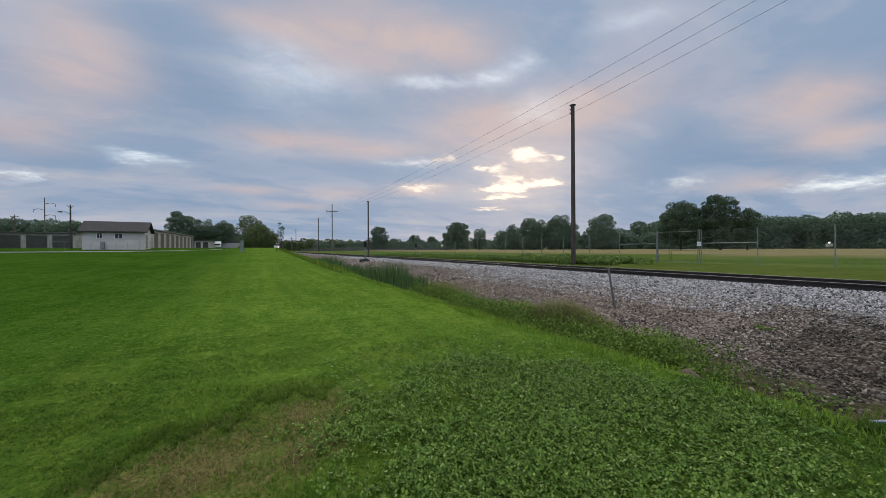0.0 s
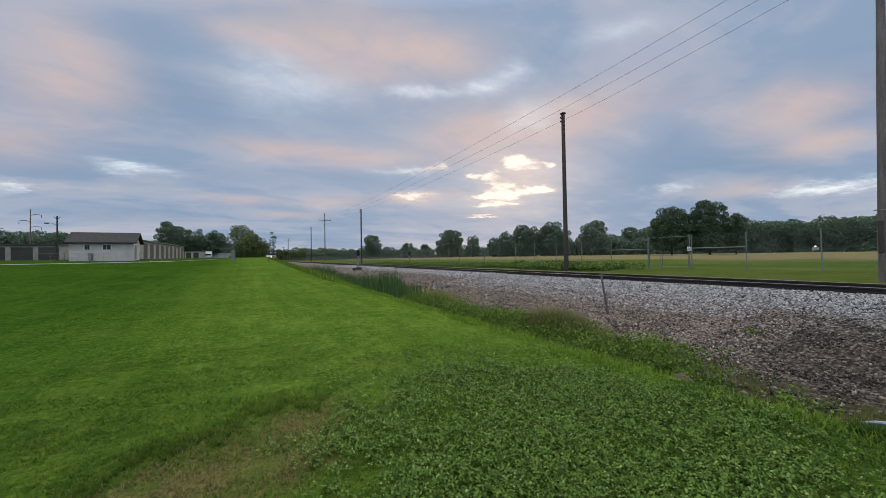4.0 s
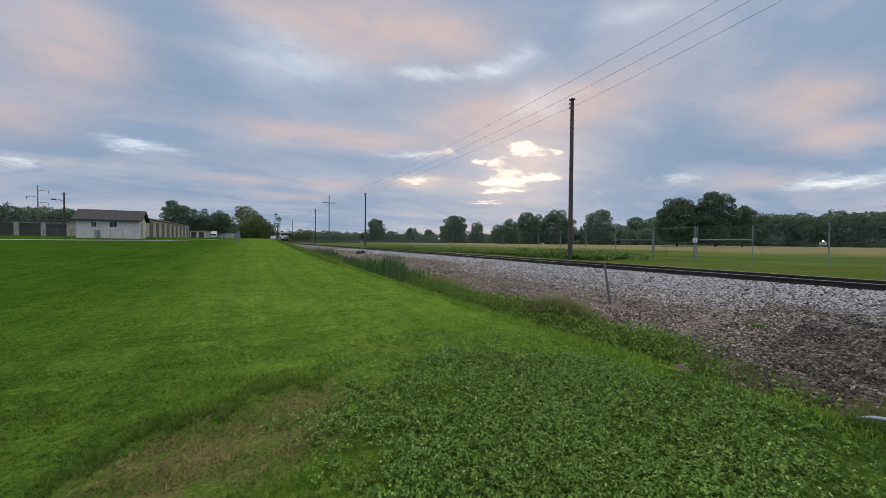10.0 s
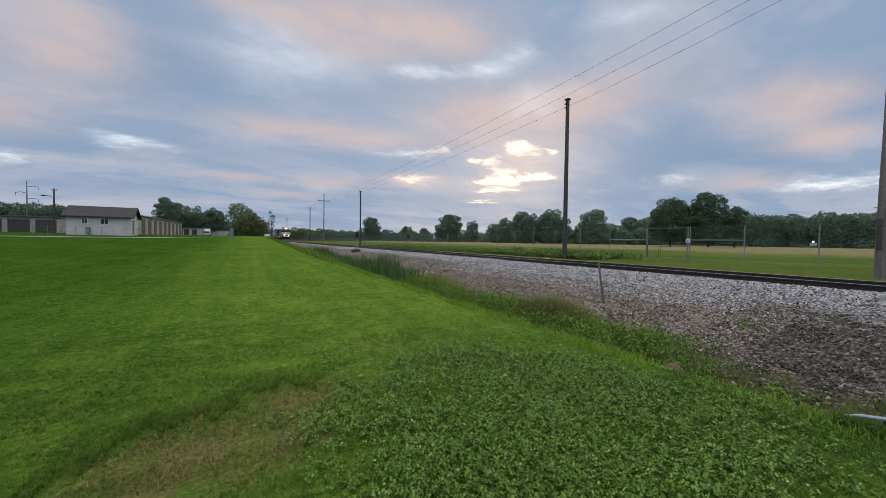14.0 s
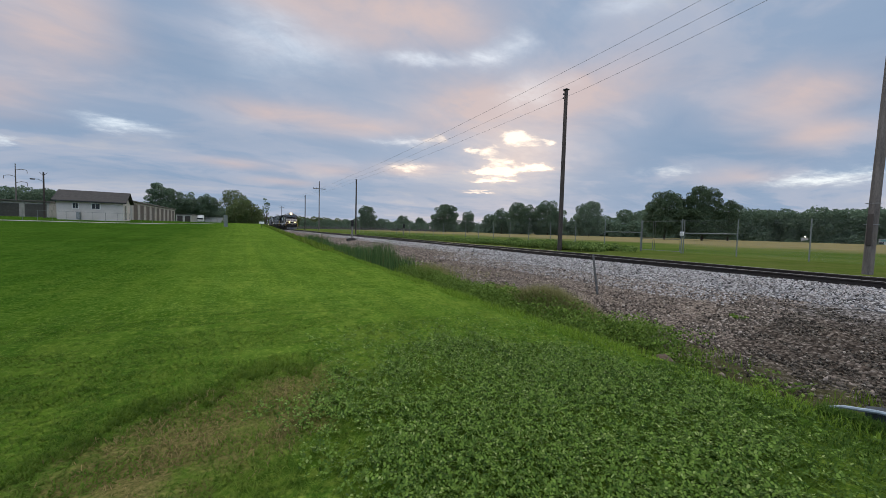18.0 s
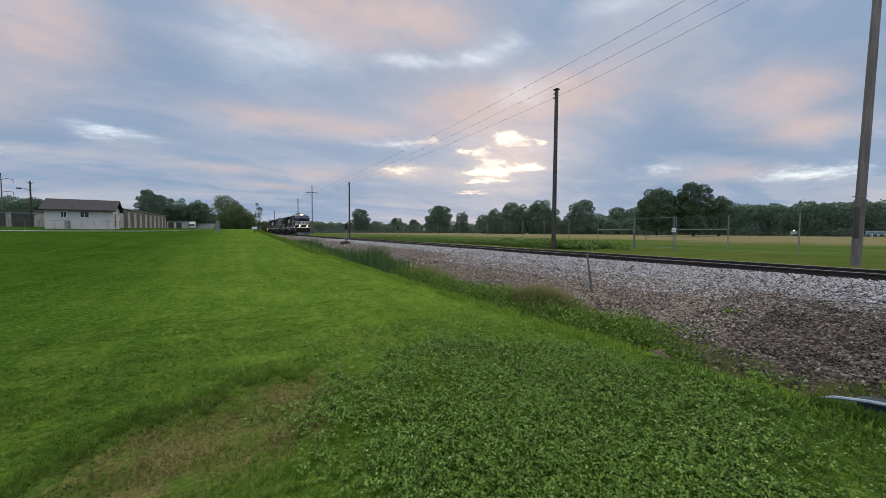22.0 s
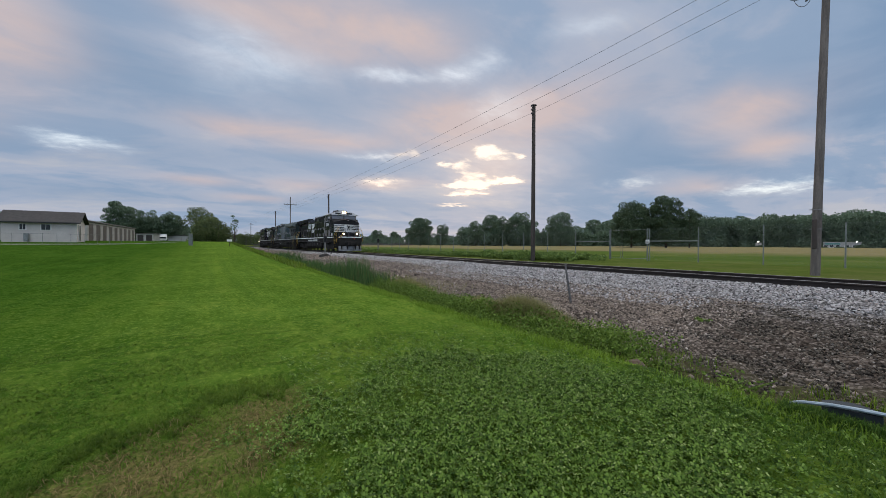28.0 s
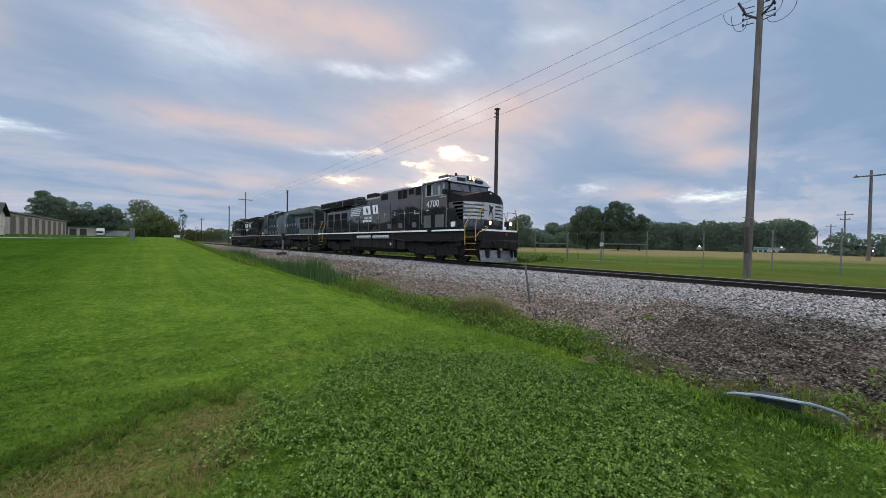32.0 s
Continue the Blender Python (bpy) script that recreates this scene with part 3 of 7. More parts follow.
# ---------- ground ----------
def build_ground():
    xs = np.unique(np.concatenate([np.linspace(-3000, -200, 8), np.linspace(-160, -45, 14), np.linspace(-40, 2, 50), np.linspace(2.2, 19, 110), np.linspace(19.5, 40, 30), np.linspace(44, 182, 26), np.linspace(185, 206, 22), np.linspace(212, 236, 5), np.linspace(260, 3000, 9)]))
    ys = np.unique(np.concatenate([np.linspace(-3000, -80, 9), np.linspace(-60, -12, 14), np.linspace(-10, 26, 150), np.linspace(27, 110, 80), np.linspace(115, 320, 40), np.linspace(400, 3000, 9)]))
    gx, gy = np.meshgrid(xs, ys)
    z = ground_z(gx, gy)
    rnd = np.random.RandomState(5)
    near = (gx > -12) & (gx < 19) & (gy > -10) & (gy < 40)
    z = z + np.where(near, rnd.normal(0, 0.012, z.shape), 0) + np.where((gx > 4.6) & (gx < 11) & near, rnd.normal(0, 0.022, z.shape), 0)
    v = np.stack([gx, gy, z], -1).reshape(-1, 3)
    nx, ny = len(xs), len(ys)
    i = np.arange(nx - 1)[None, :] + np.arange(ny - 1)[:, None] * nx
    f = np.stack([i, i + 1, i + 1 + nx, i + nx], -1).reshape(-1, 4)
    me = mesh_np("ground", v, f)
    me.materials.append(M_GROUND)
    me.polygons.foreach_set("use_smooth", [True] * len(me.polygons))
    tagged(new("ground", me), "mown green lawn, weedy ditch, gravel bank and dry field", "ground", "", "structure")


build_ground()


# ---------- track ----------
def build_track():
    track = thing("railway_track", TRACK_X, 0, RAIL_Z, "single railway track of rusty rails on timber ties in pale ballast", "railway track", kind="structure")
    y0, y1 = -150.0, 420.0
    # rail: foot, web and head in one outline
    out = [(-0.07, -0.185), (0.07, -0.185), (0.07, -0.172), (0.012, -0.155), (0.010, -0.055), (0.036, -0.040), (0.036, -0.006), (-0.036, -0.006), (-0.036, -0.040), (-0.010, -0.055), (-0.012, -0.155), (-0.07, -0.172)]
    for side in (-0.755, 0.755):
        bm = bmesh.new()
        prism(bm, [(side + u, v) for u, v in out], "y", y0, y1)
        rail = part("rail", bm, M_RAIL, track, "", None)
        bm = bmesh.new()
        prism(bm, [(side - 0.034, -0.006), (side + 0.034, -0.006), (side + 0.028, 0.0), (side - 0.028, 0.0)], "y", y0, y1)
        part("rail_head", bm, M_RAILTOP, rail, "polished running surface", None)
    bm = bmesh.new()
    box(bm, -1.3, 1.3, -0.115, 0.115, -0.36, -0.187, 0.01)
    tie = finish(bm, "tie", M_TIE)
    bm = bmesh.new()
    box(bm, -0.17, 0.17, -0.09, 0.09, -0.187, -0.176)
    for sx in (-0.11, 0.11):
        for sy in (-0.05, 0.05):
            box(bm, sx - 0.014, sx + 0.014, sy - 0.012, sy + 0.012, -0.176, -0.145)
    plate = finish(bm, "tie_plate", M_RAIL)
    rnd = random.Random(3)
    for i in range(150):
        m = pose(rnd.uniform(-0.03, 0.03), -16 + i * 0.52, 0, 0, 0, rnd.uniform(-0.6, 0.6))
        t = part_mesh("tie", tie, track, m)
        if i < 110:
            for side in (-0.755, 0.755):
                part_mesh("tie_plate", plate, t, pose(side, 0, 0))


# ---------- poles and wires ----------
def wire(name, pts, r, label, sag=0.0, steps=14):
    """One cable over supports, sagging between them."""
    line = []
    for (a, b) in zip(pts, pts[1:]):
        a, b = Vector(a), Vector(b)
        for k in range(steps):
            u = k / steps
            p = a.lerp(b, u)
            p.z -= sag * (b - a).length / 50 * 4 * u * (1 - u)
            line.append(p)
    line.append(Vector(pts[-1]))
    bm = bmesh.new()
    rod(bm, line, r, 5)
    return tagged(new(name, finish(bm, name, M_WIRE, 60)), label, "cable", "overhead wires")


def pole_mesh(name, h, r0, r1, material, parent, lean=(0, 0), label=""):
    bm = bmesh.new()
    rnd = random.Random(int(h * 100))
    n, rings = 14, []
    for k in range(9):
        u = k / 8
        r = r0 + (r1 - r0) * u
        ring = []
        for i in range(n):
            a = 6.28319 * i / n
            rr = r * (1 + rnd.uniform(-0.03, 0.03))
            ring.append(bm.verts.new((lean[0] * u + rr * math.cos(a), lean[1] * u + rr * math.sin(a), h * u - (0.4 if k == 0 else 0))))
        rings.append(ring)
    for a, b in zip(rings, rings[1:]):
        for i in range(n):
            bm.faces.new((a[i], a[(i + 1) % n], b[(i + 1) % n], b[i]))
    bm.faces.new(rings[0][::-1])
    bm.faces.new(rings[-1])
    return part(name, bm, material, parent, label)


def build_poles():
    tops = []
    for y, h, kind in ((19.5, 11.65, "dark"), (73.0, 10.9, "dark"), (135.8, 12.2, "dark"), (212.0, 11.8, "arm")):
        z = gz(POLE_X, y)
        p = thing("utility_pole", POLE_X, y, z, "tall dark wooden utility pole beside the railway track", "utility pole", "utility poles")
        pole_mesh("pole", h, 0.165, 0.125, M_POLEDARK, p)
        bm = bmesh.new()
        tube(bm, (-0.13, 0, h - 0.10), (-0.13, 0, h + 0.02), 0.05, 0.05, 8)
        box(bm, -0.17, 0.17, -0.17, 0.17, h - 0.05, h + 0.03, 0.02)
        part("cap", bm, M_DARK, p, "dark metal pole cap")
        for k, s in enumerate((-0.22, 0.0, 0.22)):
            bm = bmesh.new()
            zz = h - 0.10 - 0.28 * k
            tube(bm, (-0.12, 0, zz), (-0.26, 0, zz), 0.018, 0.018, 6)
            tube(bm, (-0.26, 0, zz - 0.05), (-0.26, 0, zz + 0.07), 0.045, 0.03, 8)
            part("insulator", bm, M_DARK, p)
        if kind == "arm":
            bm = bmesh.new()
            box(bm, -1.2, 1.2, -0.06, 0.06, h - 0.7, h - 0.55, 0.01)
            part("crossarm", bm, M_POLE, p)
    # the near, weathered pole that leans and carries the cable ends
    x, y = 21.0, 4.3
    p = thing("utility_pole", x, y, gz(x, y), "leaning weathered grey wooden pole with cable loops and metal brackets", "utility pole", "utility poles")
    h, lean = 13.4, (0.10, 0.0)
    pole_mesh("pole", h, 0.155, 0.115, M_POLE, p, (0.35, -0.16))
    for s in (1.9, 2.7):
        bm = bmesh.new()
        for i in range(16):
            a, b = 6.28319 * i / 16, 6.28319 * (i + 1) / 16
            tube(bm, (0.05 + 0.20 * math.cos(a), 0.20 * math.sin(a), s), (0.05 + 0.20 * math.cos(b), 0.20 * math.sin(b), s), 0.012, 0.012, 4)
        part("strap", bm, M_GALV, p, "pale metal strap round the pole")
    bm = bmesh.new()
    box(bm, -0.165, -0.10, -0.08, 0.08, 1.1, 2.3, 0.02)
    part("splice_plate", bm, M_POLEDARK, p, "dark rotted split in the pole")
    for s in (-1, 1):
        bm = bmesh.new()
        rod(bm, [(0.25, -0.1, 11.6), (0.3 + 0.05 * s, -0.1 + 0.45 * s, 12.0), (0.3 + 0.05 * s, -0.1 + 0.75 * s, 12.7)], 0.05, 8)
        part("bracket", bm, M_DARK, p, "dark steel bracket arm")
        for k in range(4):
            bm = bmesh.new()
            zz = 11.5 + 0.25 * k
            tube(bm, (0.3, -0.1 + 0.15 * s, zz), (0.3, -0.1 + 0.55 * s, zz + 0.05), 0.02, 0.02, 6)
            tube(bm, (0.3, -0.1 + 0.55 * s, zz), (0.3, -0.1 + 0.55 * s, zz + 0.12), 0.045, 0.03, 8)
            part("insulator", bm, M_DARK, p)
    loops = [((0, 0.3, 12.0), 0.75, 0.5, 1), ((0, 0.3, 11.7), 0.5, 0.6, 1), ((0, -0.4, 11.5), 0.8, 0.45, -1), ((0, -0.3, 11.8), 0.5, 0.35, -1)]
    for (c, w, d, s) in loops:
        bm = bmesh.new()
        pts = [(0.3, c[1] + s * w * (1 - math.cos(math.pi * k / 10)) * 0.6, c[2] + d * 0.8 * (k / 10) - d * math.sin(math.pi * k / 10)) for k in range(11)]
        rod(bm, pts, 0.014, 5)
        part("cable_loop", bm, M_WIRE, p)
    # three wires beside the line of poles
    for k in range(3):
        pts = [(19.0 + 1.5 * k, 212.0, 12.0), (19.0 + 1.5 * k, 135.8, 12.4), (18.9 + 1.55 * k, 73.0, 11.5), (18.9 + 1.7 * k, 19.5, 12.2), (20.0 + 1.3 * k, 4.3, 13.65), (20.0 + 1.3 * k, -40.0, 14.3)]
        wire("overhead_wire", pts, 0.0095, "thin grey overhead wire strung along the pole line", 0.3)
    bm = bmesh.new()
    box(bm, -1.2, 1.9, -0.2, -0.06, h - 0.35, h - 0.18, 0.01)
    part("crossarm", bm, M_POLE, p)
    # tall pole with a crossarm, farther off
    x, y = 26.0, 138.5
    p = thing("utility_pole", x, y, gz(x, y), "tall slim pole with one long crossarm behind the fence", "utility pole", "utility poles")
    pole_mesh("pole", 17.7, 0.2, 0.14, M_POLE, p)
    bm = bmesh.new()
    box(bm, -2.1, 2.1, -0.08, 0.08, 14.9, 15.1, 0.01)
    part("crossarm", bm, M_POLE, p)
    for s in (-2.0, -1.0, 1.0, 2.0):
        bm = bmesh.new()
        tube(bm, (s, 0, 15.1), (s, 0, 15.4), 0.05, 0.04, 8)
        part("insulator", bm, M_DARK, p)
    # poles along the road
    for az, d, h, arms, lab in ((86.3, 120, 9.8, ((8.9, 1.3), (7.9, 0.8)), "wooden road pole with crossarms"), (88.0, 62, 10.0, ((9.3, 1.3),), "leaning wooden pole with a crossarm"), (84.3, 210, 8.5, ((7.8, 1.2),), "distant wooden pole with a crossarm"), (85.3, 170, 9.5, ((8.8, 1.2),), "distant wooden pole with a crossarm"), (-21.95, 170, 10.5, ((9.8, 1.0),), "distant wooden pole behind the storage units"), (5.0, 260, 9.0, ((8.2, 1.0),), "distant wooden pole beside the track")):
        x, y = spot(az, d)
        z = max(gz(x, y), 0.3)
        p = thing("utility_pole", x, y, z, lab, "utility pole", "utility poles")
        pole_mesh("pole", h, 0.17, 0.12, M_POLE, p, (0.3 if az == 88.0 else 0.0, 0))
        for zz, w in arms:
            bm = bmesh.new()
            box(bm, -w * math.cos(radians(az)), w * math.cos(radians(az)), -0.06, 0.06, zz, zz + 0.14) if abs(az) < 45 else box(bm, -0.06, 0.06, -w, w, zz, zz + 0.14)
            part("crossarm", bm, M_POLE, p)
            for s in (-0.85, 0.85):
                bm = bmesh.new()
                q = (s * w, 0) if abs(az) < 45 else (0, s * w)
                tube(bm, (*q, zz + 0.14), (*q, zz + 0.34), 0.05, 0.04, 6)
                part("insulator", bm, M_DARK, p)


# ---------- fence ----------
def build_fence():
    fence = thing("chain_link_fence", FENCE_X, 0, 0, "tall galvanised chain-link fence with an open-framed gate along the field", "fence", kind="structure")
    bm = bmesh.new()
    tube(bm, (0, 0, -0.3), (0, 0, 2.4), 0.034, 0.034, 8)
    post = finish(bm, "post", M_FENCE, 40)
    ys = [-14.6, -11.3, -8.0, -4.7, -1.4, 1.9, 4.6, 7.95, 11.4, 14.64, 17.86] + [21.15 + 3.2 * i for i in range(34)]
    for y in ys:
        part_mesh("post", post, fence, pose(0, y, gz(FENCE_X, y)))
    # braces in the bays beside the gate
    for a, b in ((11.4, 14.64), (17.86, 21.15)):
        bm = bmesh.new()
        tube(bm, (0, a, gz(28, a) + 1.45), (0, b, gz(28, b) + 1.45), 0.036, 0.036, 6)
        part("brace", bm, M_FENCE, fence)
    bm = bmesh.new()
    for k in range(len(ys) - 1):
        z = gz(FENCE_X, ys[k])
        tube(bm, (0, ys[k], z + 2.36), (0, ys[k + 1], z + 2.36), 0.004, 0.004, 4, False)
    part("tension_wire", bm, M_FENCE, fence)
    # wire netting: slanting strands both ways, bay by bay
    for k in range(len(ys) - 1):
        if 14 < ys[k] < 18:
            continue
        a, b = ys[k], ys[k + 1]
        z0, hgt = gz(FENCE_X, a) + 0.05, 2.3
        v, f = [], []
        step = 0.10 if k < 18 else 0.16
        t = 0.0016 if k < 18 else 0.0022
        n = int((b - a + hgt) / step)
        for s in (1, -1):
            for i in range(n):
                u = a - hgt + i * step
                lo, hi = max(u, a), min(u + hgt, b)
                if hi - lo < 0.03:
                    continue
                p = [(lo, z0 + lo - u), (hi, z0 + hi - u)]
                if s < 0:
                    p = [(a + b - q, w) for q, w in p]
                c = len(v)
                for q, w in p:
                    v += [(0, q, w - t), (0, q, w + t)]
                f.append((c, c + 2, c + 3, c + 1))
        me = mesh_of("netting", v, f)
        me.materials.append(M_FENCE)
        part_mesh("netting", me, fence)
    # gate
    gate = thing("field_gate", FENCE_X - 0.06, 14.75, gz(28, 16), "tall steel tube gate with chain-link and a small white notice", "gate", "")
    for y in (0.0, 3.0):
        bm = bmesh.new()
        tube(bm, (0, y, -0.05), (0, y, 2.45), 0.042, 0.042, 8)
        part("gate_post", bm, M_FENCE, gate)
    for a, b in ((0.10, 1.95), (2.1, 2.95)):
        bm = bmesh.new()
        rod(bm, [(0, a, 0.12), (0, b, 0.12), (0, b, 2.32), (0, a, 2.32), (0, a, 0.12)], 0.025, 6)
        tube(bm, (0, a, 1.0), (0, b, 1.0), 0.018, 0.018, 6)
        part("gate_leaf", bm, M_FENCE, gate)
    bm = bmesh.new()
    box(bm, -0.05, -0.03, -0.15, 0.13, 1.28, 1.56, 0.004)
    sign = part("notice", bm, M_PAINTWHITE, gate, "small white notice plate")
    for k in range(3):
        bm = bmesh.new()
        box(bm, -0.056, -0.051, -0.11, 0.09, 1.34 + 0.06 * k, 1.36 + 0.06 * k)
        part("notice_line", bm, M_DARK, sign, "unreadable dark line of writing")


# ---------- trackside things ----------
M_POSTGREY = surface("stained_post", (0.10, 0.095, 0.09), (0.24, 0.23, 0.22), 0.85, 0, 3, 40)


def build_trackside():
    # signal-like post on the near side, standing in a concrete foot
    for x, y, top, lab, foot in ((9.6, 34.9, 1.95, "white trackside post with a black lamp head on a concrete footing", True), (21.2, 49.6, 2.0, "slim pale post with a black head in the weeds", False)):
        z = gz(x, y)
        p = thing("trackside_post", x, y, z, lab, "trackside post", "trackside posts")
        bm = bmesh.new()
        tube(bm, (0, 0, -0.1), (0, 0, top - 0.55), 0.085, 0.07, 10)
        part("post", bm, M_POSTGREY, p)
        bm = bmesh.new()
        box(bm, -0.13, 0.13, -0.12, 0.12, top - 0.6, top, 0.03)
        part("head", bm, M_DARK, p, "black boxed lamp head")
        bm = bmesh.new()
        tube(bm, (0, -0.12, top - 0.25), (0, -0.26, top - 0.25), 0.09, 0.11, 10, False)
        part("hood", bm, M_DARK, p)
        if foot:
            bm = bmesh.new()
            box(bm, -0.30, 0.30, -0.28, 0.28, -0.1, 0.26, 0.05)
            box(bm, -0.52, -0.24, -0.24, 0.16, -0.2, 0.20, 0.06)
            box(bm, 0.1, 0.40, -0.40, 0.08, -0.2, 0.14, 0.05)
            part("footing", bm, surface("wet_concrete", (0.014, 0.013, 0.012), (0.050, 0.045, 0.042), 0.9), p, "dark broken concrete footing")
    # leaning stake in the ballast
    x, y = 7.6, 5.85
    p = thing("marker_stake", x, y, gz(x, y), "thin grey steel stake leaning in the ballast", "stake")
    bm = bmesh.new()
    d = Vector((0.12, 0.29, 0.95))
    for o in ((-0.022, 0), (0.0, 0.0), (0.022, 0)):
        tube(bm, (o[0], o[1], -0.1), (o[0] + d.x, o[1] + d.y, d.z), 0.013, 0.013, 5)
    part("stake", bm, surface("dull_stake_steel", (0.045, 0.045, 0.045), (0.11, 0.11, 0.11), 0.6, 0.3), p)
    # small sign by the far lawn edge
    x, y = spot(3.05, 58.0)
    p = thing("small_sign", x, y, gz(x, y), "small white sign plate on a thin dark post", "sign")
    bm = bmesh.new()
    tube(bm, (0, 0, -0.2), (0, 0, 0.9), 0.035, 0.035, 6)
    part("post", bm, M_DARK, p)
    bm = bmesh.new()
    box(bm, -0.32, 0.32, -0.05, -0.02, 0.62, 0.92, 0.01)
    part("plate", bm, M_PAINTWHITE, p)


# ---------- buildings ----------
def build_office():
    # the white gabled office; its long side faces the lawn
    ax, ay = -21.85, 71.2
    bx, by = -14.75, 71.49
    w = math.hypot(bx - ax, by - ay)
    turn = math.degrees(math.atan2(by - ay, bx - ax))
    z = 1.55 + 74 * math.tan(radians(0.27)) - 0.02
    h = thing("storage_office", ax, ay, z, "small white-sided office building with a dark shingled gable roof", "building", rz=turn)
    bm = bmesh.new()
    d, eave, ridge = 5.2, 2.5, 4.0
    box(bm, 0, w, 0, d, -0.5, eave)
    wall = part("wall", bm, M_SIDING, h, "", None)
    for k in range(14):
        bm = bmesh.new()
        box(bm, -0.01, w + 0.01, -0.022, 0.0, 0.06 + 0.175 * k, 0.055 + 0.175 * (k + 1) - 0.012)
        part("siding_board", bm, M_SIDING, wall, "", None)
    bm = bmesh.new()
    prism(bm, [(-0.0, eave), (d, eave), (d / 2, ridge - 0.1)], "x", 0.02, w - 0.02)
    part("gable", bm, M_SIDING, h, "", None)
    for s in (0, 1):
        bm = bmesh.new()
        a, b = ((-0.45, eave - 0.12), (d / 2, ridge)) if s == 0 else ((d + 0.45, eave - 0.12), (d / 2, ridge))
        prism(bm, [a, b, (b[0], b[1] + 0.12), (a[0], a[1] + 0.12)], "x", -0.45, w + 0.45)
        part("roof", bm, M_ROOF, h, "", None)
    bm = bmesh.new()
    box(bm, -0.45, w + 0.45, -0.49, -0.44, eave - 0.16, eave + 0.0)
    part("fascia", bm, M_DARK, h)
    for x0, x1, n in ((w * 0.23, w * 0.31, 2), (w * 0.51, w * 0.635, 2)):
        bm = bmesh.new()
        box(bm, x0 - 0.07, x1 + 0.07, -0.05, 0.02, 1.38, 2.22)
        fr = part("window_frame", bm, M_PAINTWHITE, h)
        for i in range(n):
            a = x0 + (x1 - x0) * i / n + 0.02
            b = x0 + (x1 - x0) * (i + 1) / n - 0.02
            bm = bmesh.new()
            box(bm, a, b, -0.06, -0.045, 1.44, 2.16)
            part("pane", bm, M_GLASS, fr, "dark window pane")
    bm = bmesh.new()
    box(bm, w * 0.29, w * 0.355, -0.45, -0.05, -0.1, 0.95, 0.04)
    part("utility_box", bm, M_GALV, h, "grey utility cabinet against the wall")
    bm = bmesh.new()
    box(bm, w + 0.0, w + 0.06, 0.9, 1.9, 0, 2.1)
    part("door", bm, M_DOORDARK, h, "dark side door")
    for yy in (0.75, 1.95):
        bm = bmesh.new()
        box(bm, w + 0.0, w + 0.08, yy, yy + 0.12, 0, 2.2)
        part("door_trim", bm, M_PAINTWHITE, h)


def storage_row(name, p0, p1, z0, z1, depth, height, doors, label, door_mat):
    """A row of storage units from p0 to p1: block piers, roll doors between, a flat roof."""
    (ax, ay), (bx, by) = p0, p1
    w = math.hypot(bx - ax, by - ay)
    h = thing(name, ax, ay, min(z0, z1), label, "storage building", "storage buildings", math.degrees(math.atan2(by - ay, bx - ax)))
    bm = bmesh.new()
    box(bm, 0, w, 0.25, depth, -0.6, height)
    part("wall", bm, M_BLOCK, h, "", None)
    bm = bmesh.new()
    box(bm, -0.2, w + 0.2, -0.25, depth + 0.2, height, height + 0.22, 0.02)
    part("roof", bm, M_DOORDARK, h, "dark metal roof edge", None)
    bay = w / doors
    pw = max(0.32, 0.2 * bay) if doors == 9 else 0.32
    for i in range(doors + 1):
        bm = bmesh.new()
        box(bm, max(i * bay - pw, 0), min(i * bay + pw, w), 0, 0.26, -0.6, height, 0.01)
        part("pier", bm, M_BLOCK, h, "", None)
    bm = bmesh.new()
    box(bm, 0, w, 0.04, 0.26, height - 0.35, height - 0.02)
    part("lintel", bm, M_BLOCK, h, "", None)
    for i in range(doors):
        a, b = i * bay + pw + 0.01, (i + 1) * bay - pw - 0.01
        bm = bmesh.new()
        hh = height - 0.36
        prism(bm, [(0.24, 0)] + [(0.02 + 0.03 * (k % 2), hh * (k + j) / 16) for k in range(16) for j in (0, 1)] + [(0.24, hh)], "x", a, b)
        part("roll_door", bm, door_mat, h, "", None)
        bm = bmesh.new()
        box(bm, (a + b) / 2 - 0.12, (a + b) / 2 + 0.12, 0.05, 0.1, 0.75, 0.82)
        part("door_handle", bm, M_GALV, h)


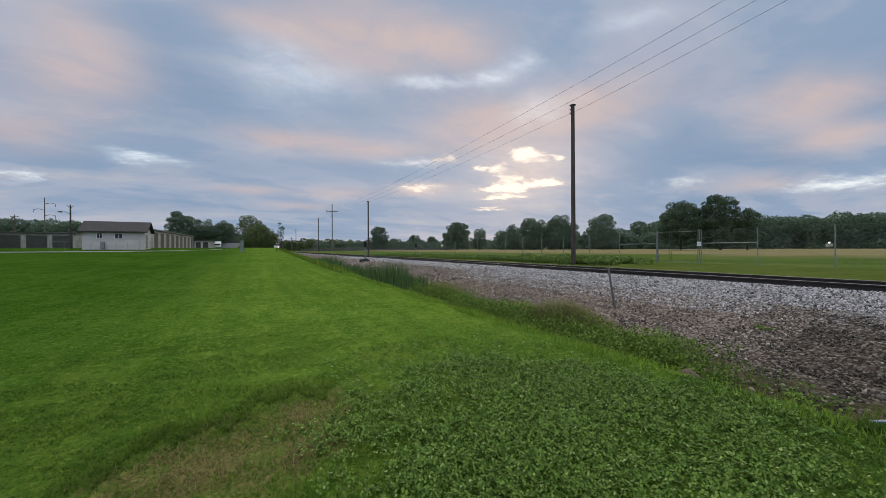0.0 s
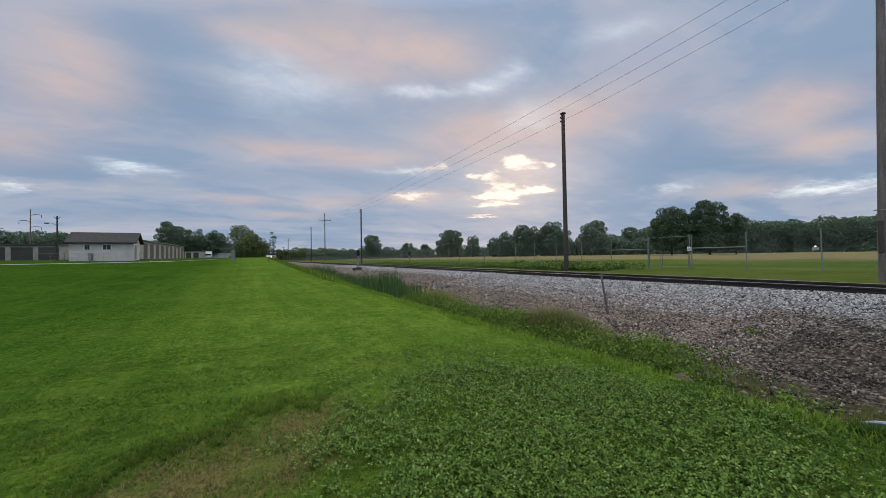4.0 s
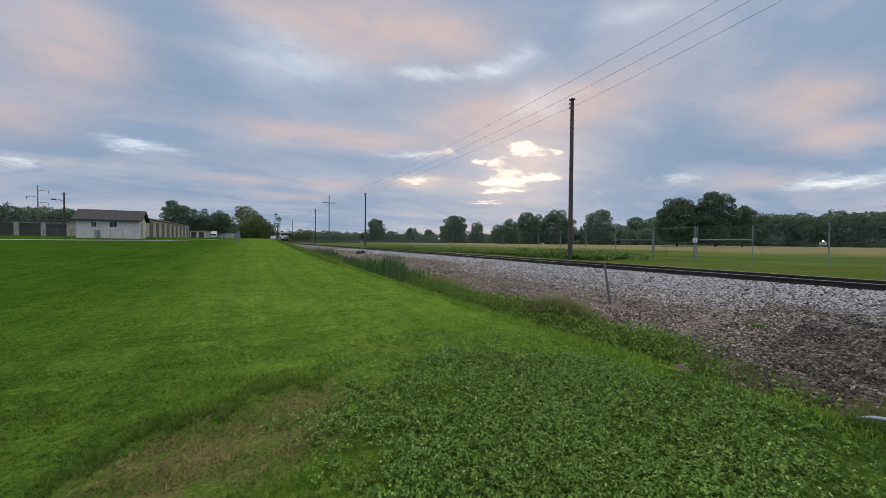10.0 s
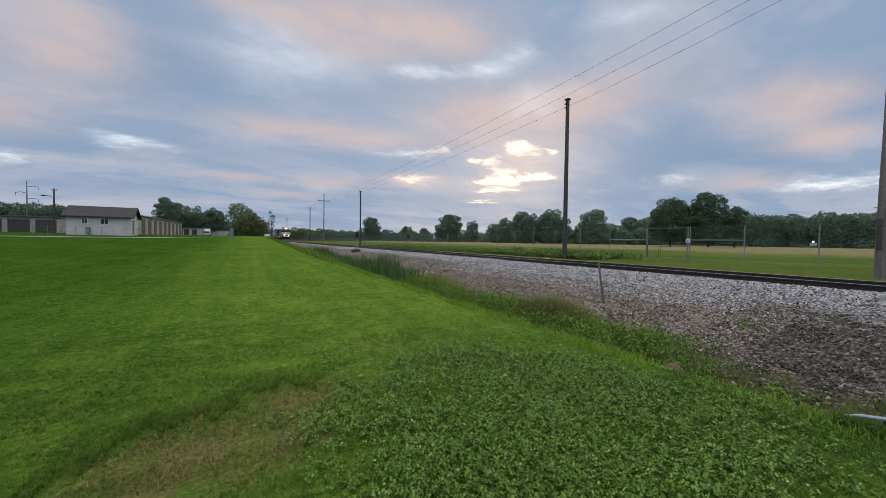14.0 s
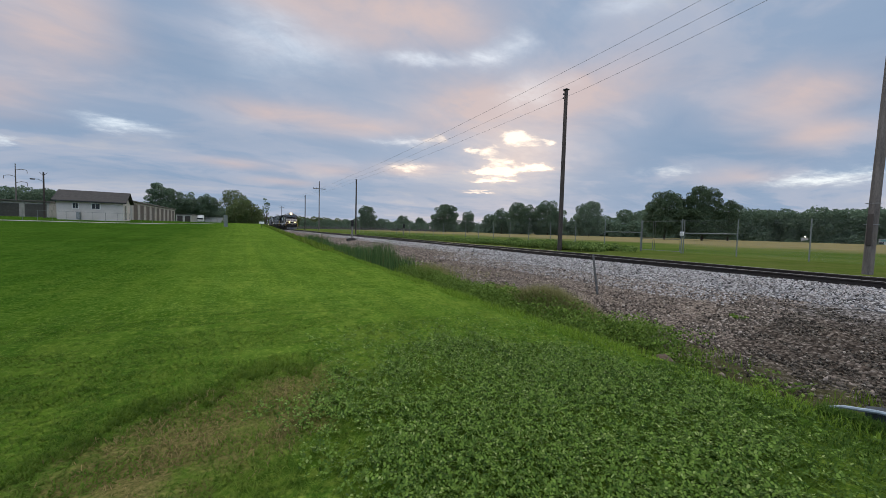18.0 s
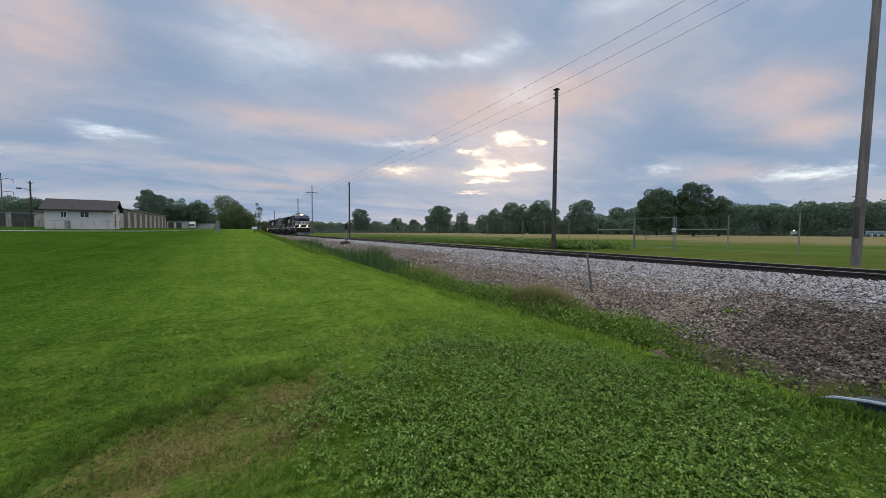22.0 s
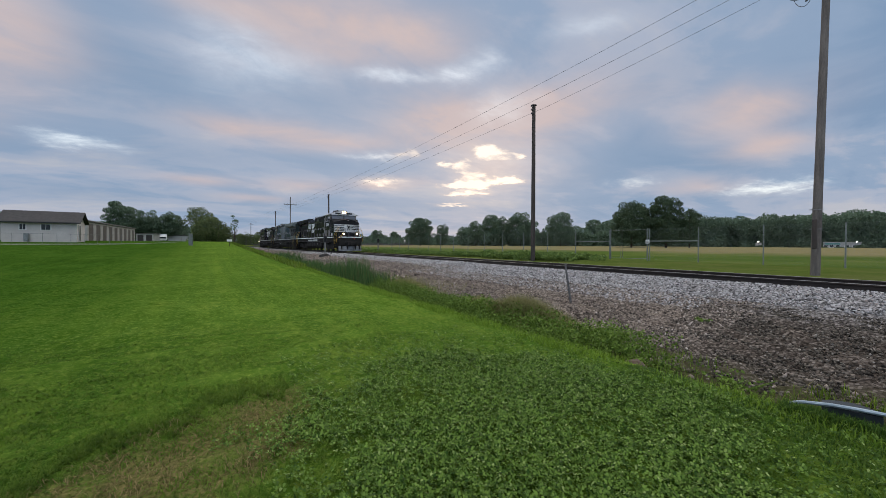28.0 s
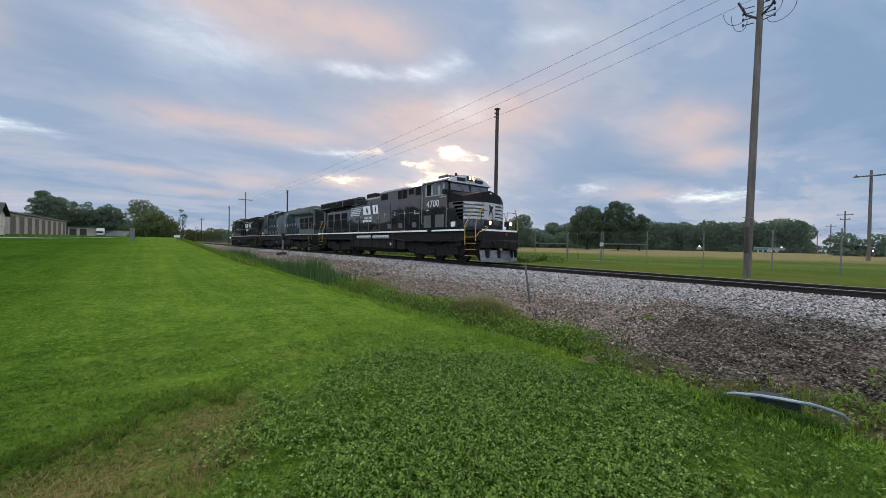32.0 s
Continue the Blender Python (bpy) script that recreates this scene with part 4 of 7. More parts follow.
def build_storage():
    z = 1.55 + 96 * math.tan(radians(0.28))
    storage_row("storage_units", spot(-30, 103), spot(-17.6, 94), z, z, 9, 2.55, 7, "long row of grey block storage units with dark roll doors", M_DOORDARK)
    z = 1.55 + 82 * math.tan(radians(0.27))
    brown = surface("tan_roll_door", (0.022, 0.017, 0.014), (0.055, 0.043, 0.035), 0.6, 0.1, 3, 30)
    storage_row("storage_units", spot(-10.85, 87.5), spot(-6.77, 126), z, z, 6, 3.3, 9, "row of grey block storage units seen along its doors", brown)
    z = 1.55 + 140 * math.tan(radians(0.22))
    storage_row("storage_units", spot(-6.65, 150), spot(-5.05, 149), z, z, 8, 2.4, 2, "low block storage building at the end of the drive", brown)
    storage_row("storage_units", spot(-3.64, 176), spot(-1.59, 172), z, z, 6, 2.3, 3, "low pale storage building behind the drive", surface("pale_roll_door", (0.28, 0.27, 0.25), (0.42, 0.41, 0.39), 0.6))
    # white box truck by the gate
    x, y = spot(-4.1, 158)
    t = thing("box_truck", x, y, 1.55 + 158 * math.tan(radians(0.15)), "small white box truck parked at the end of the drive", "truck", rz=2)
    bm = bmesh.new()
    box(bm, -1.05, 1.05, 0, 3.8, 0.7, 2.7, 0.06)
    part("cargo_box", bm, M_PAINTWHITE, t)
    bm = bmesh.new()
    box(bm, -1.0, 1.0, -1.5, -0.05, 0.45, 1.9, 0.15)
    part("cab", bm, M_PAINTWHITE, t)
    bm = bmesh.new()
    box(bm, -0.85, 0.85, -1.53, -1.48, 1.2, 1.75)
    part("windscreen", bm, M_GLASS, t)
    for sx in (-0.95, 0.95):
        for sy in (-0.8, 2.8):
            bm = bmesh.new()
            tube(bm, (sx - 0.12, sy, 0.38), (sx + 0.12, sy, 0.38), 0.38, 0.38, 14)
            part("wheel", bm, M_DARK, t)
    # drive before the storage yard
    v, f = [], []
    pts = [spot(a, d) for a, d in ((-34, 66), (-24, 63), (-15, 62), (-8, 64), (-3.0, 74), (-2.2, 100), (-2.6, 128))]
    for (x, y), wd in zip(pts, (1.6, 1.6, 1.6, 1.8, 2.6, 3.5, 5)):
        i = len(v)
        v += [(x - wd * 0.25, y - wd * 0.6, gz(x, y - wd * 0.6) + 0.03), (x + wd * 0.25, y + wd, gz(x, y + wd) + 0.03)]
        if i:
            f.append((i - 2, i, i + 1, i - 1))
    me = mesh_of("drive", v, f)
    me.materials.append(M_ASPHALT)
    tagged(new("drive", me), "pale gravel drive along the storage yard", "drive", "", "structure")
    # thin post-and-wire fence before the office
    f = thing("yard_fence", 0, 0, 0, "low thin wire fence on steel posts before the office", "fence", kind="structure")
    line = [spot(-19.5 + 1.05 * k, 66.5 - 0.1 * k) for k in range(12)]
    for x, y in line:
        bm = bmesh.new()
        tube(bm, (x, y, gz(x, y) - 0.1), (x, y, gz(x, y) + 1.25), 0.02, 0.02, 6)
        part("post", bm, M_FENCE, f)
    for (xa, ya), (xb, yb) in zip(line, line[1:]):
        bm = bmesh.new()
        tube(bm, (xa, ya, gz(xa, ya) + 1.2), (xb, yb, gz(xb, yb) + 1.2), 0.011, 0.011, 5)
        part("rail", bm, M_FENCE, f)
    # yard lamp
    x, y = spot(-17.95, 80)
    p = thing("yard_lamp", x, y, gz(x, y), "yard lamp on a wooden pole beside the storage units", "lamp post")
    pole_mesh("pole", 6.7, 0.12, 0.09, M_POLEDARK, p)
    bm = bmesh.new()
    rod(bm, [(0, 0, 5.3), (-0.5, -0.2, 5.6), (-0.9, -0.3, 5.6)], 0.03, 6)
    part("arm", bm, M_DARK, p)
    bm = bmesh.new()
    box(bm, -1.3, -0.8, -0.42, -0.18, 5.48, 5.66, 0.04)
    part("lamp_head", bm, M_DARK, p)
    bm = bmesh.new()
    for s in (-0.4, 0.4):
        tube(bm, (s, 0, 6.6), (0, 0, 6.2), 0.03, 0.03, 5)
    part("brace", bm, M_DARK, p)
    # grey pedestal where the drive meets the lawn
    x, y = spot(-1.27, 60)
    p = thing("utility_pedestal", x, y, gz(x, y), "faded grey utility pedestal standing by the drive", "utility box")
    bm = bmesh.new()
    box(bm, -0.24, 0.24, -0.15, 0.15, -0.1, 1.5, 0.05)
    part("cabinet", bm, M_FENCE, p)
    bm = bmesh.new()
    box(bm, -0.26, 0.26, -0.17, 0.17, 1.48, 1.58, 0.03)
    part("cap", bm, M_FENCE, p)
    # tall transmission pole with drooping arms
    x, y = spot(-19.87, 210)
    p = thing("transmission_pole", x, y, 2.0, "tall steel transmission pole with three curved arms", "utility pole", "utility poles")
    pole_mesh("pole", 20.0, 0.28, 0.12, M_POLE, p)
    for s, zz in ((1, 17.6), (-1, 15.2), (1, 13.0)):
        bm = bmesh.new()
        rod(bm, [(0, 0, zz), (s * 1.6, 0, zz + 0.5), (s * 3.0, 0, zz + 0.2), (s * 3.1, 0, zz - 0.9)], 0.11, 6)
        part("arm", bm, M_POLE, p)
    # pale far roofs, and lights over the field
    for az, d, w, hgt in ((24.1, 330, 7, 2.4), (26.9, 320, 8.5, 2.4)):
        x, y = spot(az, d)
        b = thing("farm_shed", x, y, 1.55 + d * math.tan(radians(0.25)) - 0.2, "distant low shed with a pale metal roof before the trees", "shed", "sheds", -az)
        bm = bmesh.new()
        box(bm, -w / 2, w / 2, 0, 5, -2.5, hgt * 0.55)
        part("wall", bm, M_BLOCK, b, "", None)
        bm = bmesh.new()
        prism(bm, [(-0.3, hgt * 0.5), (2.5, hgt), (5.3, hgt * 0.5)], "x", -w / 2 - 0.2, w / 2 + 0.2)
        part("roof", bm, M_SIDING, b, "", None)
    for az, d, hgt, s in ((73.7, 211, 2.6, 0.34), (81.44, 211, 2.4, 0.3), (88.3, 105, 1.4, 0.14)):
        x, y = spot(az, d)
        b = thing("field_lamp", x, y, gz(x, y), "lit floodlight on a short post beyond the field", "lamp", "field lamps", -az)
        zt = 1.55 + d * math.tan(radians(0.40 if az != 88.3 else 0.15)) - gz(x, y)
        bm = bmesh.new()
        tube(bm, (0, 0, -0.3), (0, 0, zt), 0.07, 0.05, 6)
        part("post", bm, M_POLE, b)
        if az == 73.7:
            bm = bmesh.new()
            box(bm, -1.0, 1.0, 0.15, 1.4, -0.3, zt - 0.35, 0.05)
            part("base_block", bm, M_BLOCK, b, "tan block at the foot of the lamp")
        bm = bmesh.new()
        box(bm, -0.3, 0.3, -0.12, 0.1, zt - 0.1, zt + 0.32, 0.05)
        part("housing", bm, M_DARK, b)
        bm = bmesh.new()
        bmesh.ops.create_icosphere(bm, subdivisions=2, radius=s * 0.8, matrix=Matrix.Translation((0, -0.25, zt + 0.1)) @ Matrix.Diagonal((1.0, 0.3, 0.8, 1)))
        part("bulb", bm, M_LAMPGLOW, b, "bright glowing lamp")


def build_road():
    """The sunken road beyond the field, with a low shop on its far side."""
    ys = [-900, -500] + list(range(-420, 421, 20)) + [600, 900]
    v, f = [], []
    for i, y in enumerate(ys):
        v += [(x, y, gz(x, y) + h) for x, h in ((191.2, 0.02), (195.3, 0.06), (199.3, 0.02))]
        if i:
            b = 3 * i
            f += [(b - 3, b - 2, b + 1, b), (b - 2, b - 1, b + 2, b + 1)]
    me = mesh_of("road", v, f)
    me.materials.append(surface("worn_asphalt", (0.035, 0.035, 0.036), (0.075, 0.073, 0.070), 0.9, 0, 1.5, 50))
    tagged(new("road", me), "grey asphalt country road beyond the field", "road", "", "structure")
    x, y = spot(80.4, 207)
    z = gz(x, y)
    shop = thing("roadside_shop", x, y, z, "low pale roadside building with a teal fascia before the woodland", "building", "", -80.4)
    h = 2.35
    pale = surface("pale_shop_wall", (0.26, 0.26, 0.25), (0.36, 0.36, 0.35), 0.8)
    bm = bmesh.new()
    box(bm, -4.9, 4.9, 0, 5, -0.5, h)
    part("wall", bm, pale, shop, "", None)
    bm = bmesh.new()
    box(bm, -5.1, 5.1, -0.25, 5.2, h, h + 0.22, 0.03)
    part("roof", bm, M_CONCRETE, shop, "", None)
    bm = bmesh.new()
    box(bm, -4.6, -0.4, -0.16, -0.02, h - 0.75, h - 0.05, 0.02)
    part("fascia", bm, surface("teal_panel", (0.06, 0.17, 0.17), (0.10, 0.24, 0.23), 0.5), shop, "teal painted fascia panel")
    for a in (-4.3, -2.7, -1.1, 1.3, 3.3):
        bm = bmesh.new()
        box(bm, a - 0.62, a + 0.62, -0.05, 0.03, 0.45, 1.5, 0.01)
        fr = part("window_frame", bm, M_PAINTWHITE, shop)
        bm = bmesh.new()
        box(bm, a - 0.54, a + 0.54, -0.07, -0.045, 0.53, 1.42)
        part("pane", bm, M_GLASS, fr, "dark window pane")


def build_brush():
    """Low ragged brush along the field side of the road, one clump after another."""
    rnd = random.Random(17)
    y = -20.0
    while y < 120:
        r = rnd.uniform(0.8, 2.0)
        weed_clump("roadside_brush", 187.6 + rnd.uniform(-0.8, 0.8), y, r, rnd.choice((0.5, 0.9, 1.4, 2.0)), 7, 0.22, M_LEAFDARK, "low ragged brush beside the far road", int(1000 + y * 10), "brush")
        y += rnd.uniform(2.0, 7.5)


def build_truck():
    """A tractor with its box trailer; the front bumper is at y = 0 and the rear at y = 21."""
    t = thing("semi_truck", 195.0, 200, gz(195, 200) + 0.05, "pale semi truck with rounded cab fairing and long box trailer", "truck")
    white = surface("pale_truck_paint", (0.27, 0.28, 0.29), (0.37, 0.38, 0.39), 0.4, 0, 1.0, 20, (1, 1, 1), 0.1)
    bm = bmesh.new()
    prism(bm, [(0.1, 0.55), (0.05, 1.15), (0.35, 1.55), (1.55, 1.80), (2.15, 2.60), (2.6, 3.25), (3.4, 3.85), (4.9, 4.05), (5.1, 4.0), (5.1, 0.75), (1.9, 0.75), (1.7, 0.5)], "x", -1.2, 1.2)
    bmesh.ops.bevel(bm, geom=[e for e in bm.edges], offset=0.10, segments=2, affect="EDGES")
    cab = part("cab", bm, white, t)
    for s in (-1, 1):
        bm = bmesh.new()
        prism(bm, [(2.25, 1.85), (2.55, 2.55), (3.35, 2.55), (3.35, 1.85)], "x", min(s * 1.19, s * 1.215), max(s * 1.19, s * 1.215))
        part("side_window", bm, M_GLASS, cab)
        bm = bmesh.new()
        tube(bm, (s * 1.05, 2.5, 0.75), (s * 1.05, 4.3, 0.75), 0.32, 0.32, 14)
        part("fuel_tank", bm, M_GALV, t)
        bm = bmesh.new()
        box(bm, min(s * 1.25, s * 1.45), max(s * 1.25, s * 1.45), 2.0, 2.12, 2.0, 2.6, 0.03)
        part("mirror", bm, M_DARK, t)
        bm = bmesh.new()
        box(bm, min(s * 0.75, s * 1.08), max(s * 0.75, s * 1.08), 0.0, 0.1, 0.95, 1.15, 0.02)
        part("headlamp", bm, M_GLASS, cab)
    bm = bmesh.new()
    q = [bm.verts.new(p) for p in ((-1.02, 1.62, 1.92), (1.02, 1.62, 1.92), (0.98, 2.08, 2.58), (-0.98, 2.08, 2.58))]
    bm.faces.new(q)
    bmesh.ops.solidify(bm, geom=list(bm.faces), thickness=0.02)
    part("windscreen", bm, M_GLASS, cab)
    bm = bmesh.new()
    box(bm, -0.55, 0.55, 0.0, 0.12, 0.75, 1.45, 0.03)
    part("grille", bm, M_DARK, cab)
    bm = bmesh.new()
    box(bm, -1.2, 1.2, -0.08, 0.2, 0.35, 0.72, 0.05)
    part("bumper", bm, M_GALV, t)
    bm = bmesh.new()
    box(bm, -0.45, 0.45, 1.9, 8.2, 0.72, 0.98, 0.02)
    part("chassis", bm, M_DARK, t)
    bm = bmesh.new()
    box(bm, -1.28, 1.28, 5.6, 21.0, 1.22, 4.08, 0.03)
    body = part("trailer_box", bm, white, t)
    for s in (-1, 1):
        for z0 in (1.24, 3.98):
            bm = bmesh.new()
            box(bm, min(s * 1.28, s * 1.30), max(s * 1.28, s * 1.30), 5.6, 21.0, z0, z0 + 0.10)
            part("trailer_rail", bm, M_GALV, body)
        for k in range(12):
            bm = bmesh.new()
            box(bm, min(s * 1.28, s * 1.292), max(s * 1.28, s * 1.292), 6.7 + 1.2 * k, 6.74 + 1.2 * k, 1.34, 3.98)
            part("trailer_rib", bm, white, body)
    bm = bmesh.new()
    for s in (-0.8, 0.8):
        box(bm, s - 0.06, s + 0.06, 9.4, 9.55, 0.35, 1.25)
    part("landing_gear", bm, M_DARK, t)
    for y in (1.05, 6.3, 7.5, 18.2, 19.5):
        for s in (-1, 1):
            bm = bmesh.new()
            tube(bm, (s * 0.78, y, 0.5), (s * 1.22, y, 0.5), 0.5, 0.5, 18)
            wheel = part("wheel", bm, M_DARK, t)
            bm = bmesh.new()
            tube(bm, (s * 1.22, y, 0.5), (s * 1.24, y, 0.5), 0.28, 0.25, 14)
            part("rim", bm, M_GALV, wheel)
    return t


M_LAMPGLOW = glowing("lamp_glow", (1.0, 0.93, 0.82), 6.0)


# ---------- trees ----------
def leaf_cloud(rnd, lobes, per_m2, size):
    """Leaf quads over and inside ellipsoid lobes (x, y, z, rx, ry, rz)."""
    cs = []
    for (x, y, z, rx, ry, rz) in lobes:
        area = 4 * math.pi * ((rx * ry) ** 1.6 / 3 + (rx * rz) ** 1.6 / 3 + (ry * rz) ** 1.6 / 3) ** (1 / 1.6)
        n = max(int(area * per_m2), 12)
        d = rnd.normal(0, 1, (n, 3))
        d /= np.linalg.norm(d, axis=1)[:, None]
        rad = 1.0 - np.abs(rnd.normal(0, 0.16, n))
        rad += 0.16 * np.sin(d[:, 0] * 7 + x) * np.sin(d[:, 1] * 6 + y) * np.cos(d[:, 2] * 7 + z)
        cs.append(np.stack([x + rx * d[:, 0] * rad, y + ry * d[:, 1] * rad, z + rz * d[:, 2] * rad], 1))
    c = np.concatenate(cs)
    n = len(c)
    a = rnd.normal(0, 1, (n, 3))
    a /= np.linalg.norm(a, axis=1)[:, None]
    b = np.cross(a, rnd.normal(0, 1, (n, 3)))
    b /= np.linalg.norm(b, axis=1)[:, None]
    s = (size * rnd.uniform(0.6, 1.35, n))[:, None]
    v = np.stack([c - a * s, c + b * s * 0.55, c + a * s, c - b * s * 0.55], 1).reshape(-1, 3)
    return v, np.arange(4 * n).reshape(-1, 4)


def crown_lobes(rnd, h, w, base, n):
    """Lobes filling a crown w wide from base to h, widest below the middle and ragged at the edge."""
    out = []
    for k in range(5):
        u = (k + 0.5) / 5
        r = w * 0.44 * math.sqrt(max(1 - ((u - 0.38) / 0.72) ** 2, 0.05))
        out.append((rnd.normal(0, w * 0.03), rnd.normal(0, w * 0.03), base + (h - base) * (0.06 + 0.78 * u), r, r, (h - base) * 0.16))
    for i in range(n):
        u = rnd.uniform(0, 1)
        reach = w * 0.54 * math.sqrt(max(1 - ((u - 0.38) / 0.68) ** 2, 0.02))
        a = rnd.uniform(0, 6.283)
        r = rnd.uniform(0.08, 0.16) * w
        k = max(reach - r * 0.8, 0) * rnd.uniform(0.85, 1.1)
        z = base + (h - base) * (0.05 + 0.92 * u)
        out.append((k * math.cos(a), k * math.sin(a), min(z, h - r * 0.6), r, r, r * 0.8))
    return out


def tree(name, az, d, top, width, label, seed, base=0.18, mat=None, n=34, density=13.0, leaf=0.21, z=None, group="trees", el_base=None):
    """top: height over the eye in degrees of view; width in degrees."""
    rnd = np.random.RandomState(seed)
    x, y = spot(az, d)
    z = gz(x, y) if z is None else z
    h = EYE + d * math.tan(radians(top)) - z
    w = d * radians(width)
    t = thing(name, x, y, z, label, name.replace("_", " "), group)
    bm = bmesh.new()
    r0 = 0.035 * h * 0.6
    tube(bm, (0, 0, -0.3), (0.02 * h, 0, h * 0.45), r0, r0 * 0.55, 9)
    for i in range(7):
        a = rnd.uniform(0, 6.283)
        zz = h * rnd.uniform(0.22, 0.45)
        tube(bm, (0.01 * h, 0, zz), (w * 0.3 * math.cos(a), w * 0.3 * math.sin(a), zz + h * rnd.uniform(0.15, 0.35)), r0 * 0.4, r0 * 0.12, 6)
    tube(bm, (0.02 * h, 0, h * 0.44), (0, 0.02 * h, h * 0.85), r0 * 0.55, r0 * 0.15, 7)
    part("trunk", bm, M_BARK, t)
    v, f = leaf_cloud(rnd, crown_lobes(rnd, h, w, h * base, n), density, leaf)
    me = mesh_np("crown", v, f)
    me.materials.append(mat or M_LEAF)
    part_mesh("crown", me, t)
    return t


def wood(az0, az1, d, top, label, seed, jag=0.5, mat=None, leaf=0.42, density=4.6, gap=2.6):
    """A strip of far woodland between two compass angles."""
    rnd = np.random.RandomState(seed)
    lobes = []
    reach = d if callable(d) else (lambda a: d)
    n = int(abs(az1 - az0) * reach((az0 + az1) / 2) * 0.01745 / gap)
    for i in range(n):
        a = az0 + (az1 - az0) * (i + rnd.uniform(0, 1)) / n
        dd = reach(a) + rnd.uniform(-6, 14)
        x, y = spot(a, dd)
        zt = EYE + dd * math.tan(radians(top + rnd.uniform(-jag, jag * 0.7) + 0.4 * jag * math.sin(a * 1.9 + seed)))
        z0 = gz(x, y)
        hh = max(zt - z0, 2.0)
        r = min(rnd.uniform(0.22, 0.34) * hh, 4.5)
        lobes.append((x, y, zt - r * 0.9, r * 1.15, r * 1.15, r))
        lobes.append((x + rnd.uniform(-1, 1), y + rnd.uniform(-2, 2), z0 + hh * 0.5, r * 1.1, r * 1.1, hh * 0.30))
        lobes.append((x + rnd.uniform(-1, 1), y - rnd.uniform(0, 2), z0 + hh * 0.2, max(r, 2.4), max(r, 2.4), hh * 0.28))
        lobes.append((x + rnd.uniform(-2, 2), y - rnd.uniform(0, 3), z0 + hh * 0.12, max(r, 2.4), max(r, 2.4), hh * 0.2))
    v, f = leaf_cloud(rnd, lobes, density, leaf)
    me = mesh_np("woodland", v, f)
    me.materials.append(mat or M_LEAF)
    return tagged(new("woodland", me), label, "woodland", "", "stuff")


def build_trees():
    tree("broadleaf_tree", -8.1, 175, 4.75, 3.6, "broad dark green tree behind the storage units", 1, 0.2)
    tree("broadleaf_tree", -5.6, 180, 4.0, 3.4, "broad dark tree behind the storage units", 2, 0.1)
    tree("broadleaf_tree", -3.2, 178, 3.85, 3.2, "broad dark tree behind the storage units", 3, 0.1)
    tree("broadleaf_tree", -0.3, 170, 4.7, 3.3, "tall thin-leaved tree behind a bush", 4, 0.45, M_LEAF2, 24, 5.0)
    tree("rounded_bush", 0.4, 92, 3.45, 3.9, "large rounded green bush beside the drive", 5, 0.0, M_LEAF2, 30, 14, 0.17)
    tree("rounded_bush", 1.75, 90, 3.25, 2.9, "rounded green bush beside the drive", 15, 0.0, M_LEAF2, 26, 14, 0.17)
    tree("sparse_tree", 3.55, 110, 3.75, 1.2, "thin sparse young tree beside the bush", 6, 0.5, M_LEAF, 10, 3.0, 0.2)
    wood(0.8, 14.5, 345, 1.35, "distant green trees along the track", 7, 0.3, M_LEAF2)
    wood(-0.6, 2.0, 150, 1.8, "green scrub beside the far track", 17, 0.35, M_LEAF2, 0.35, 4)
    wood(6.5, 28, 235, 0.12, "low grey-brown hedge along the far field edge", 33, 0.06, M_HEDGE, 0.34, 5, 2.2)
    wood(14, 37, 340, 1.25, "low distant tree line beyond the field", 8, 0.35)
    tree("broadleaf_tree", 17.5, 260, 3.45, 2.7, "single round tree beyond the field", 9, 0.12)
    tree("broadleaf_tree", 23.0, 300, 2.1, 2.2, "small distant tree beyond the field", 10, 0.1)
    tree("broadleaf_tree", 25.6, 300, 1.9, 1.6, "small distant tree beyond the field", 11, 0.1)
    tree("broadleaf_tree", 29.6, 210, 3.95, 4.4, "broad round tree beyond the field", 12, 0.08)
    tree("broadleaf_tree", 33.0, 215, 3.25, 2.2, "round tree beyond the field", 13, 0.08)
    tree("broadleaf_tree", 38.2, 190, 3.6, 2.6, "round tree beyond the field", 14, 0.06)
    tree("broadleaf_tree", 41.2, 180, 4.5, 4.6, "broad dense tree beyond the field", 16, 0.05)
    tree("broadleaf_tree", 45.0, 178, 4.75, 4.8, "broad dense tree beyond the field", 18, 0.05)
    tree("broadleaf_tree", 50.8, 170, 4.65, 4.3, "tall round tree beyond the field", 19, 0.05)
    wood(36, 60, 200, 2.1, "low scrubby trees beyond the field", 20, 0.6)
    tree("broadleaf_tree", 60.2, 120, 5.85, 4.9, "tall broad dark tree standing before the woodland", 21, 0.10, M_LEAFDARK, 64, 19, 0.17)
    tree("broadleaf_tree", 64.3, 122, 6.45, 4.6, "tallest broad dark tree standing before the woodland", 22, 0.08, M_LEAFDARK, 64, 19, 0.17)
    tree("broadleaf_tree", 66.9, 126, 5.0, 2.7, "dark tree leaning out beside two taller ones", 32, 0.10, M_LEAFDARK, 36, 19, 0.17)
    wood(55, 83.6, lambda a: 222 / math.sin(radians(a)), 3.3, "dense dark green woodland beyond the far road", 23, 0.34, None, 0.46, 3.6, 2.0)
    wood(84.5, 100, 110, 1.9, "dense green scrub along the road", 24, 0.6, None, 0.4, 4)
    wood(-40, -16.5, 230, 3.2, "dark green woodland behind the storage units", 25, 0.4)
    wood(-14, 0, 260, 2.2, "dark green woodland behind the storage units", 26, 0.4)
    wood(-80, -28, 85, 6.3, "tall dark trees on the open side of the lawn", 28, 2.2, None, 0.5, 3.0)
    wood(8, 42, 265, 1.0, "low scrub along the far edge of the field", 29, 0.25, None, 0.4, 5.0, 1.9)
